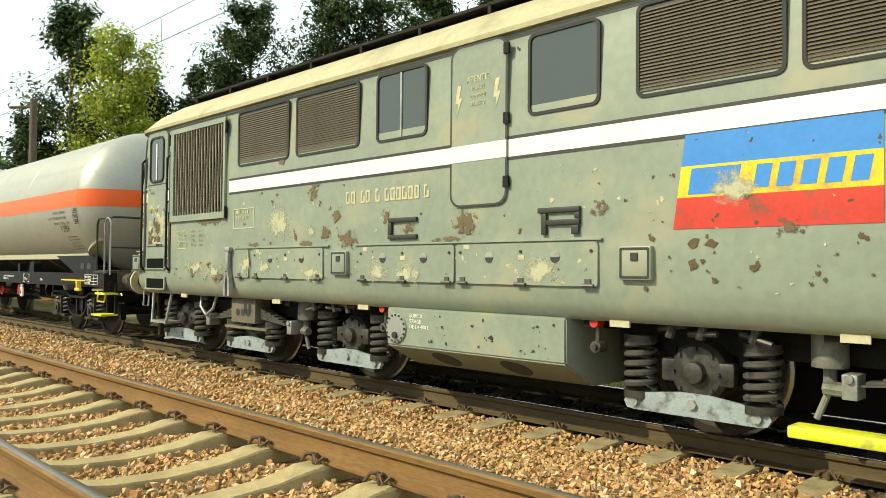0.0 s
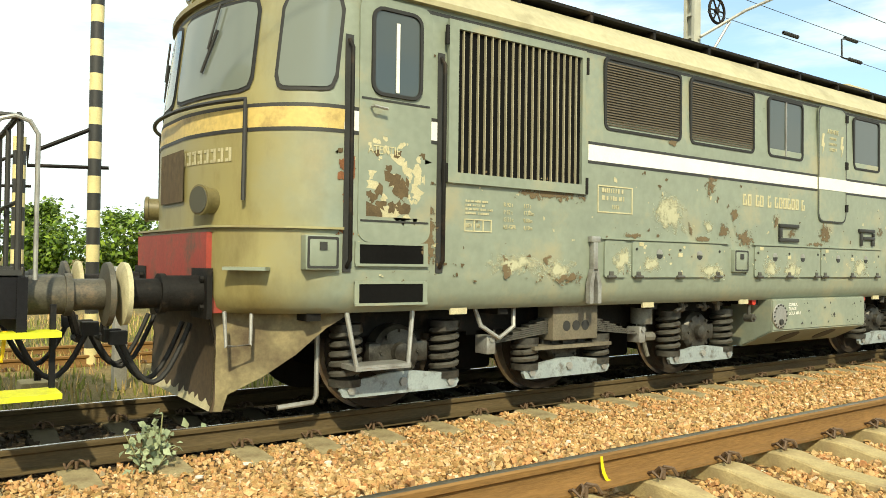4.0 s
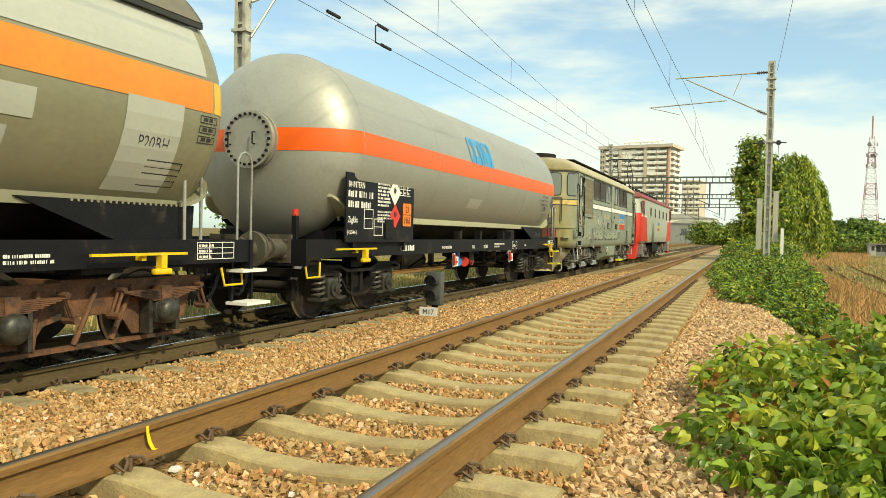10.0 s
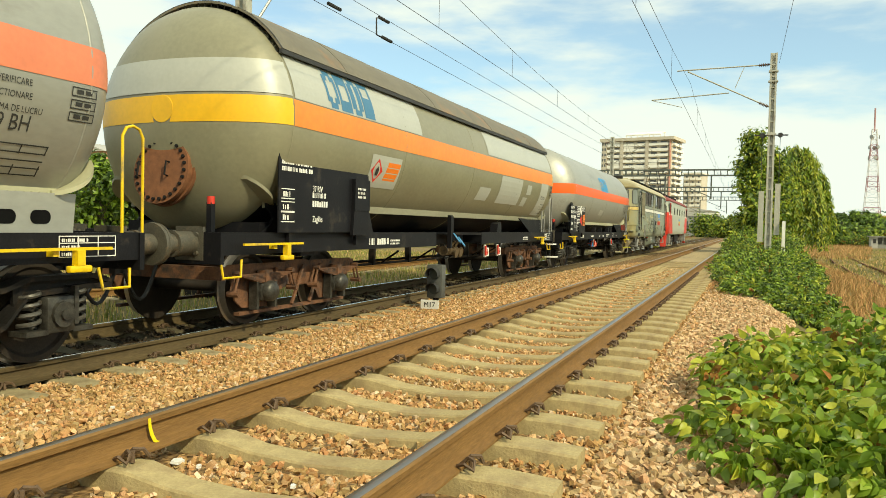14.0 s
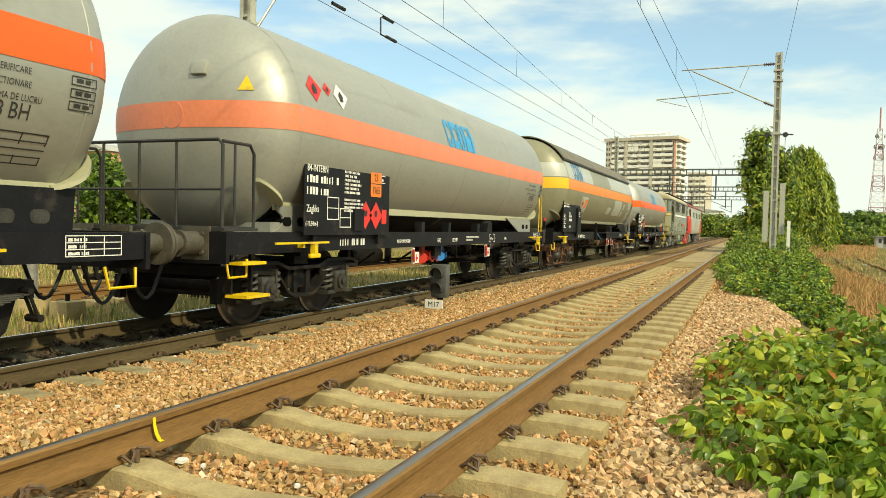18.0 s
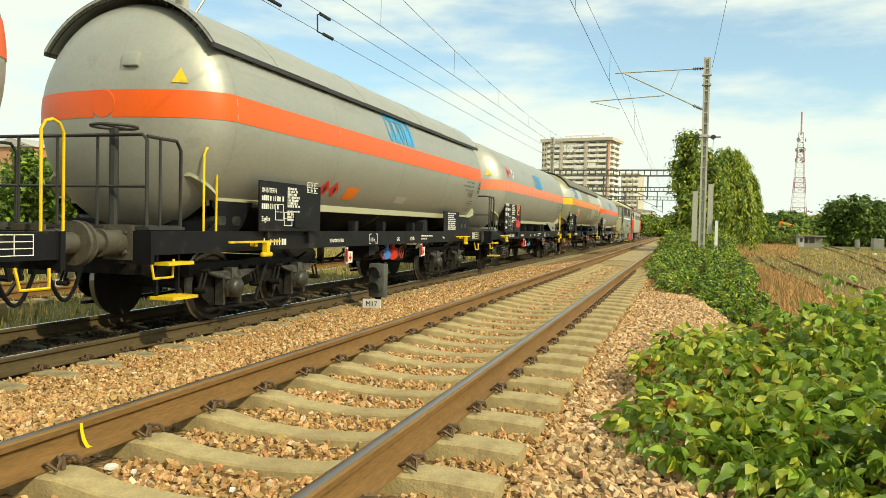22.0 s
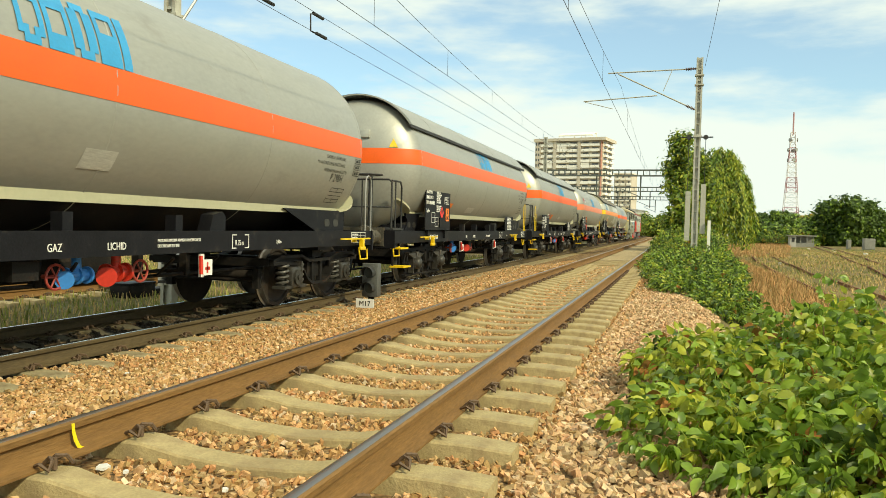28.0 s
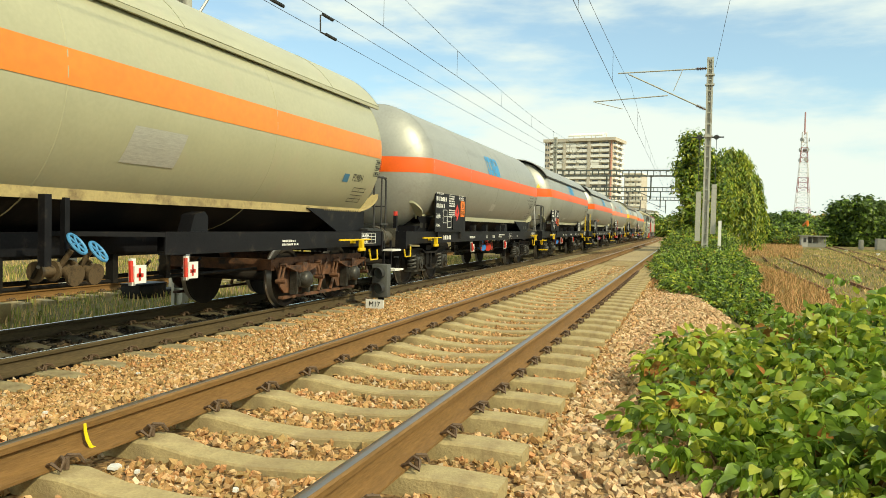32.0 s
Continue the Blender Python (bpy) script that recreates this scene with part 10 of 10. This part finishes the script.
for f in range(FLOORS):
    z = f * STOREY
    for y0, y1 in ((28.4, 35.7), (20.2, 26.3), (14.0, 20.0), (7.1, 12.1), (1.5, 6.9)):
        balcony(bl, y0, y1, z)
    for y0 in (36.4, 37.8):
        bm = B()
        box(bm, -1.76, -1.70, y0, y0 + 0.8, z + 1.0, z + 2.4)
        part("window", bm, M_WIN, bl)
    for xa, xb in ((1.3, 8.5), (10.5, 18.5)):
        bm = B()
        box(bm, xa, xb, -1.5, 0, z, z + 0.16)
        box(bm, xa, xb, -1.5, -1.36, z + 0.16, z + 1.25)
        for xx in (xa, xb - 0.12):
            box(bm, xx, xx + 0.12, -1.36, 0, z + 0.16, z + 1.25)
        part("balcony", bm, M_BAND, bl)
        bm = B()
        box(bm, xa + 0.6, xb - 0.6, -0.05, 0, z + 0.25, z + 2.45)
        part("window", bm, M_WIN, bl)
# the lower wing beside the tower
bm = B()
box(bm, 24, 38, -10.5, -0.5, 0, 34)
part("wall", bm, M_TAN, bl, "lower wing of the tower")
bm = B()
box(bm, 23.4, 38.5, -11, 0, 34, 34.8)
part("roof", bm, M_WALL, bl)
for f in range(11):
    for k in range(3):
        balcony(bl, -10.3 + 3.3 * k, -7.6 + 3.3 * k, f * 3.0 + 0.4, 24.0, 1.0)
# slanting louvre roof over the terrace
for k in range(17):
    bm = B()
    ya = 7.0 + k * 1.15
    prism(bm, [(2.0, TOP + 3.6), (11.0, TOP + 5.6), (11.0, TOP + 6.0), (2.0, TOP + 4.0)], ya, ya + 0.5)
    part("pergola_beam", bm, M_BAND, bl)
for xx, zz in ((2.2, 3.7), (10.6, 5.5)):
    bm = B()
    box(bm, xx, xx + 0.5, 6.5, 26.5, TOP + zz - 0.5, TOP + zz)
    for ya in (6.8, 13, 19.6, 26.0):
        box(bm, xx, xx + 0.4, ya, ya + 0.4, TOP + 1.7, TOP + zz - 0.5)
    part("pergola_frame", bm, M_WALL, bl)
for i, (x, y, w, d, h) in enumerate(((104, 107, 7, 9, 13.5), (300, 22, 30, 24, 9), (260, 17, 24, 10, 6.5), (420, -52, 60, 80, 7), (300, 60, 20, 30, 14))):
    hb = thing("far_building", "low pale building far down the line", "building", (x, y, -1))
    bm = B()
    box(bm, -w / 2, w / 2, -d / 2, d / 2, 0, h)
    part("wall", bm, (mat("brick_orange", (0.50, 0.27, 0.16), 0.85, var=0.1, scale=0.5), M_WALL, M_STEEL, M_WALL, M_WALL)[i], hb)
    bm = B()
    prism(bm, [(-d / 2 - 0.4, h), (d / 2 + 0.4, h), (0, h + 1.6)], -w / 2 - 0.4, w / 2 + 0.4, "x")
    part("roof", bm, M_RUST if i == 3 else M_WALLD, hb)
    for k in range(int(d / 4)):
        bm = B()
        box(bm, -w / 2 - 0.06, -w / 2, -d / 2 + 1 + k * 4, -d / 2 + 2.6 + k * 4, h * 0.45, h * 0.75)
        part("window", bm, M_WIN, hb)

# red and white lattice towers
for az, dist, h in ((-7.56, 400, 59.5), (-14.6, 620, 56)):
    tw = thing("lattice_tower", "red and white banded lattice radio tower", "tower", (dist * math.cos(radians(az)), dist * math.sin(radians(az)), -1), "radio towers")
    nb = 7
    for k in range(nb):
        bm = B()
        z0_, z1_ = h * 0.84 * k / nb, h * 0.84 * (k + 1) / nb
        wv = lambda z: 6.6 * (1 - z / (h * 0.95)) ** 1.3 + 1.5
        lattice(bm, (0, 0, z0_), (0, 0, z1_), wv(z0_), wv(z1_), 3, 0.17, 0.09)
        part("band", bm, M_TOWERRED if k % 2 else M_TOWERWHITE, tw)["kind"] = "stuff"
    bm = B()
    tube(bm, [(0, 0, h * 0.82), (0, 0, h)], 0.35, 6)
    part("aerial", bm, M_TOWERRED, tw)
    bm = B()
    for z in (h * 0.62, h * 0.70, h * 0.78):
        for a in range(3):
            t = 2.1 * a + z
            tube(bm, [(1.8 * math.cos(t), 1.8 * math.sin(t), z), (2.2 * math.cos(t), 2.2 * math.sin(t), z)], 0.9, 10)
    part("dish", bm, M_STEEL, tw)["kind"] = "stuff"

# dwarf signal with its number plate
ROT_X = Matrix(((0, 0, -1, 0), (-1, 0, 0, 0), (0, 1, 0, 0), (0, 0, 0, 1)))
M_SIGNALGREY = mat("signal_grey", (0.085, 0.088, 0.08), 0.6, var=0.2)


def dwarf_signal(label, x, y, z, text):
    sg = thing("dwarf_signal", label, "signal", (x, y, z), "dwarf signals")
    bm = B()
    box(bm, -0.09, 0.09, -0.15, 0.15, 0.14, 0.74, 0.015)
    hd = part("signal_head", bm, M_SIGNALGREY, sg)
    for z in (0.30, 0.57):
        bm = B()
        pr = arc(0, 0, 0.115, -20, 200, 14)
        v0 = [bm.verts.new((-0.09, c, z + s)) for c, s in pr]
        v1 = [bm.verts.new((-0.26, c * 1.02, z + s * 1.02)) for c, s in pr]
        for a, b in zip(range(len(pr) - 1), range(1, len(pr))):
            bm.faces.new((v0[a], v0[b], v1[b], v1[a]))
        part("lamp_hood", bm, M_DARK, hd)
        bm = B()
        tube(bm, [(-0.088, 0, z), (-0.10, 0, z)], 0.095, 18)
        part("lens", bm, M_GLASS, hd)
    bm = B()
    tube(bm, [(0, 0, -0.1), (0, 0, 0.16)], 0.06, 10)
    part("signal_post", bm, M_UNDER, sg)
    bm = B()
    box(bm, -0.30, -0.28, -0.17, 0.17, -0.04, 0.12)
    pl = part("number_plate", bm, M_WHITE, sg, "white plate with black lettering")
    part("lettering", text_mesh(text, 0.13, M_DARK, align="CENTER", wide=0.95), None, pl, at=Matrix.Translation((-0.304, 0, -0.005)) @ ROT_X)


dwarf_signal("small dark grey two-lamp shunting signal", 12.85, 5.22, ground_z(12.85, 5.22) + 0.07, "M17")
dwarf_signal("small two-lamp signal in the grass beyond the train", 14.6, 13.9, ground_z(14.6, 13.9) + 0.16, "M18")
pm = thing("point_machine", "low dark steel point machine beside the far track", "machine", (14.25, 11.5, ground_z(14.25, 11.5)))
bm = B()
box(bm, -0.45, 0.45, -0.25, 0.25, 0.0, 0.30, 0.02)
cs = part("case", bm, M_UNDER, pm)
bm = B()
box(bm, -0.46, 0.46, -0.27, 0.27, 0.30, 0.34, 0.01)
part("lid", bm, M_BLACK, pm)
bm = B()
box(bm, 0.50, 1.3, -0.2, 0.2, 0.0, 0.16, 0.02)
part("rod_cover", bm, M_BLACK, pm)
gp = thing("cable_post", "grey concrete cable post beyond the train", "post", (15.7, 11.7, ground_z(15.7, 11.7) - 0.05))
bm = B()
box(bm, -0.15, 0.15, -0.15, 0.15, 0, 0.85, 0.02)
part("shaft", bm, M_WALLD, gp)
bm = B()
box(bm, -0.24, 0.24, -0.24, 0.24, 0, 0.12, 0.02)
part("foot", bm, M_CONC, gp)

# black and yellow striped lamp columns beyond the train
for az, y, r, h, head in ((79.1, 12.5, 0.095, 7.2, True), (83.6, 16.0, 0.11, 4.0, False), (66.6, 19.0, 0.125, 4.6, True)):
    x = y / math.tan(radians(az))
    sp = thing("striped_post", "black and pale yellow striped steel signal post", "post", (x, y, ground_z(x, y)), "striped posts")
    n = int(h / 0.26)
    for k in range(n):
        bm = B()
        tube(bm, [(0, 0, k * 0.26), (0, 0, (k + 1) * 0.26)], r, 14)
        part("band", bm, M_DARK if k % 2 else mat("post_yellow%d%d" % (int(az), k), (0.66, 0.56, 0.28), 0.6, var=0.12) if k == 0 else (M_DARK if k % 2 else MATS["post_yellow%d0" % int(az)]), sp)
    bm = B()
    tube(bm, [(-0.9, 0, 3.25), (-0.9, 0, 2.95), (0.2, 0, 3.0)], 0.03, 6)
    tube(bm, [(-0.75, 0, 3.2), (0.0, 0, 3.6)], 0.035, 6)
    part("bracket", bm, M_UNDER, sp)
wp = thing("wooden_pole", "dark wooden line pole with a crossarm", "pole", (27 * math.cos(radians(163.5)), 27 * math.sin(radians(163.5)), -0.8))
bm = B()
tube(bm, [(0, 0, -0.2), (0, 0, 7.0)], [0.14, 0.11], 10)
part("post", bm, M_BARK, wp)
bm = B()
tube(bm, [(-0.6, -0.5, 6.75), (0.1, 0, 6.75)], 0.05, 6)
part("crossarm", bm, M_BARK, wp)

# things of the yard to the right
for pts in ([(14, -4.5), (22.6, -4.1), (31, -4.2), (45, -4.7), (59, -5.4), (85, -7.2)], [(14, -5.95), (22.6, -5.55), (31, -5.65), (45, -6.15), (59, -6.85), (85, -8.6)], [(24, -7.3), (37.6, -8.95), (66.6, -12.7), (110, -17.8), (150, -22.4)], [(24, -8.75), (37.6, -10.4), (66.6, -14.1), (110, -19.2), (150, -23.8)]):
    bm = B()
    fine_ = []
    for (xa, ya), (xb, yb) in zip(pts, pts[1:]):
        for t in np.linspace(0, 1, 5)[:-1]:
            fine_.append((xa + (xb - xa) * t, ya + (yb - ya) * t))
    fine_.append(pts[-1])
    for (xa, ya), (xb, yb) in zip(fine_, fine_[1:]):
        for dy, z0_, z1_ in ((0.030, -0.02, 0.10), (0.06, -0.05, -0.02)):
            vs = [bm.verts.new(p) for p in ((xa, ya - dy, ground_z(xa, ya) + z0_), (xa, ya + dy, ground_z(xa, ya) + z0_), (xa, ya + dy, ground_z(xa, ya) + z1_), (xa, ya - dy, ground_z(xa, ya) + z1_), (xb, yb - dy, ground_z(xb, yb) + z0_), (xb, yb + dy, ground_z(xb, yb) + z0_), (xb, yb + dy, ground_z(xb, yb) + z1_), (xb, yb - dy, ground_z(xb, yb) + z1_))]
            for q in ((0, 4, 5, 1), (1, 5, 6, 2), (2, 6, 7, 3), (3, 7, 4, 0)):
                bm.faces.new([vs[i] for i in q])
    tagged(part("disused_rail", bm, M_RUST), "rusty disused rail half hidden in dry grass", "rail", "disused rails")
M_UNDERGREY = mat("weathered_cabinet", (0.24, 0.235, 0.20), 0.75, var=0.2, scale=2)
hut = thing("small_hut", "small dilapidated hut with dark openings and a flat roof", "hut", (116, -16.9, ground_z(116, -16.9) - 0.05))
bm = B()
box(bm, -0.9, 0.9, 0.75, 1.55, 0, 1.5)
part("wall", bm, M_WALLD, hut, "grey rendered end wall")
bm = B()
box(bm, -0.9, 0.9, -1.55, 0.75, 0, 0.55)
box(bm, 0.75, 0.9, -1.55, 0.75, 0.55, 1.5)
for y in (-1.5, -0.7, 0.1):
    box(bm, -0.9, -0.78, y, y + 0.12, 0.55, 1.5)
part("side_wall", bm, M_UNDERGREY, hut)
bm = B()
box(bm, -1.15, 1.15, -1.8, 1.8, 1.5, 1.64)
part("roof", bm, M_UNDERGREY, hut)
bm = B()
box(bm, -0.93, -0.90, 0.95, 1.3, 0.7, 1.25)
part("window", bm, M_DARK, hut)
for x, y, w_, h_, m_ in ((104, -22.7, 0.62, 1.45, M_UNDERGREY), (107, -21.1, 0.2, 1.2, M_UNDERGREY)):
    bxo = thing("relay_cabinet", "weathered grey relay cabinet standing in grass", "cabinet", (x, y, ground_z(x, y) - 0.05))
    bm = B()
    box(bm, -0.5, 0.5, -w_, w_, 0, h_, 0.03)
    part("body", bm, m_, bxo)
    bm = B()
    box(bm, -0.53, -0.5, -w_ * 0.85, w_ * 0.85, 0.15, h_ - 0.1)
    part("door", bm, m_, bxo)
dg = thing("excavator", "small distant orange excavator with a moving boom", "excavator", (132.8, -17.7, ground_z(132.8, -17.7)))
bm = B()
box(bm, -0.6, 0.6, -0.8, 0.5, 0.9, 1.7, 0.05)
part("cab", bm, M_SIGNOR, dg)
bm = B()
tube(bm, [(0, 0, 0), (0, 0.5, 1.75), (0, 2.5, 2.5)], [0.22, 0.24, 0.2], 6)
tube(bm, [(0, 2.42, 2.62), (0, 2.75, 1.35)], [0.20, 0.15], 6)
BOOM = part("boom", bm, M_SIGNOR, dg, at=(0, 0, 1.2))
for q in (-1, 1):
    bm = B()
    box(bm, q * 0.45 - 0.15, q * 0.45 + 0.15, -0.9, 0.9, 0.0, 0.9, 0.1)
    part("crawler_track", bm, M_DARK, dg)
rk = random.Random(31)
for k in range(14):
    x = rk.uniform(48, 100)
    y = -x * rk.uniform(0.11, 0.22)
    bm = B()
    w_ = rk.uniform(0.12, 0.28)
    prism(bm, [(-w_, -w_ * 0.5), (w_ * 0.7, -w_ * 0.6), (w_, w_ * 0.3), (-w_ * 0.3, w_ * 0.6)], 0, w_ * 0.9, "z")
    tagged(part("rubble_block", bm, M_WALL if k % 3 == 0 else M_CONC, at=pose(x, y, ground_z(x, y) - 0.02, 4, 5, k * 37)), "pale block of rubble lying in the dry grass", "rubble", "blocks of rubble")
# a tall steel post on a round footing beyond the train
tp = thing("steel_post", "tall grey steel post on a round concrete footing", "post", (9.8, 11.8, ground_z(9.8, 11.8)))
bm = B()
tube(bm, [(0, 0, -0.1), (0, 0, 0.28)], [0.34, 0.31], 20)
part("footing", bm, M_CONC, tp)
bm = B()
tube(bm, [(0, 0, 0.27), (0, 0, 7.0)], 0.10, 14)
part("post", bm, M_STEEL, tp)
for q in range(4):
    bm = B()
    tube(bm, [(0.2 * math.cos(q * 1.571), 0.2 * math.sin(q * 1.571), 0.27), (0.2 * math.cos(q * 1.571), 0.2 * math.sin(q * 1.571), 0.36)], 0.022, 6)
    part("bolt", bm, M_UNDER, tp)
# beyond the train: a disused track, concrete footings, small markers
railway("disused rusty track in the grass beyond the train", Y_FAR, Z_FAR - 0.02, M_RAIL, M_RAIL, -120, 260, -14, 30, [], first=0.1, sl=SLEEPER2)
for x, y, w, h in ((3.4, 10.4, 0.34, 0.45), (2.3, 10.2, 0.16, 1.6), (9.5, 10.6, 0.4, 0.35), (1.4, 10.3, 0.4, 0.22), (-2.5, 11.0, 0.3, 0.5), (6.6, 10.8, 0.22, 0.6)):
    cb = thing("concrete_footing", "grey concrete footing in the grass", "footing", (x, y, ground_z(x, y) - 0.05), "concrete footings")
    bm = B()
    box(bm, -w / 2, w / 2, -w / 2, w / 2, 0, h, 0.02)
    part("block", bm, M_CONC if w > 0.2 else M_STEEL, cb)
    if w > 0.3:
        bm = B()
        tube(bm, [(0, 0, h), (0, 0, h + 0.12)], 0.04, 8)
        part("bolt", bm, M_UNDER, cb)
# litter and paint near the rails
bm = B()
prism(bm, [(3.000, -0.012), (3.018, -0.012), (3.024, -0.055), (3.040, -0.100), (3.062, -0.135), (3.105, -0.156), (3.085, -0.158), (3.040, -0.140), (3.016, -0.100), (3.004, -0.055)], Y_NEAR + GAUGE - 0.0385, Y_NEAR + GAUGE - 0.0365)
tagged(part("paint_mark", bm, mat("chalk_yellow", (0.85, 0.66, 0.03), 0.6)), "yellow paint tick on the rail's web", "paint mark")
for x, y, w in ((3.08, 2.65, 0.13), (3.01, 1.92, 0.06), (3.06, 2.50, 0.05), (3.9, 3.9, 0.06), (9.0, 4.6, 0.12), (6.0, 4.9, 0.08), (15.5, 4.4, 0.2), (22, 4.2, 0.3), (2.1, 5.35, 0.09), (1.7, 5.2, 0.07), (2.6, 5.05, 0.08)):
    bm = B()
    z = ground_z(x, y) + 0.035
    prism(bm, [(-w / 2, -w * 0.15), (w * 0.1, -w * 0.25), (w / 2, 0), (w * 0.2, w * 0.2), (-w * 0.4, w * 0.15)], 0, 0.014, "z")
    tagged(part("paper_scrap", bm, M_WHITE, at=pose(x, y, z, 6, 8, 25)), "crumpled scrap of white paper on the ballast", "litter", "scraps of litter")


# ---- the train's run ----
RUN = ((0, 0.0), (4, 14.77), (8, 29.72), (12, 44.71), (16, 59.75), (20, 74.90), (24, 90.20), (28, 105.72), (32, 121.42))


def run_at(t):
    """Metres that the train has gone at t seconds, on a smooth curve through the rows of RUN."""
    ts, ss = [a for a, b in RUN], [b for a, b in RUN]
    n = len(ts)
    sl = [(ss[min(i + 1, n - 1)] - ss[max(i - 1, 0)]) / (ts[min(i + 1, n - 1)] - ts[max(i - 1, 0)]) for i in range(n)]
    i = min(max(0, int(t // 4)), n - 2)
    h = ts[i + 1] - ts[i]
    u = (t - ts[i]) / h
    return (2 * u ** 3 - 3 * u * u + 1) * ss[i] + (u ** 3 - 2 * u * u + u) * h * sl[i] + (-2 * u ** 3 + 3 * u * u) * ss[i + 1] + (u ** 3 - u * u) * h * sl[i + 1]


def motions():
    for ob, x0 in zip(TRAIN, CENTRES):
        walk(ob, [(t, pose(x0 + run_at(t), Y_TRAIN, Z_TRAIN)) for t in np.arange(0, 32.01, 1.0).tolist()])
    for ob, x, r in SPINNING:
        rows = []
        step = 1 / 6
        for k in range(193):
            t = k * step
            rows.append((t, pose(x, 0, r, 0, math.degrees(run_at(t) / r), 0)))
        walk(ob, rows)
    # the excavator's boom: seconds, lift, slew
    walk(BOOM, [(t, pose(0, 0, 1.2, lift, 0, slew)) for t, lift, slew in ((0, 0, 0), (8.6, 0, 0), (9.1, -5, 0), (9.5, -12, 0), (10.0, -22, 0), (10.6, -45, 0), (20.4, -45, 0), (21.0, -20, 0), (21.5, -12, 0), (22.0, -4, 0), (22.5, 0, 6), (23.0, 0, 22), (23.5, 0, 50), (24.0, 0, 85), (25.4, -4, 100), (28.0, -28, 100), (29.0, -14, 100), (31.0, -6, 100), (32.0, 0, 100))])


motions()
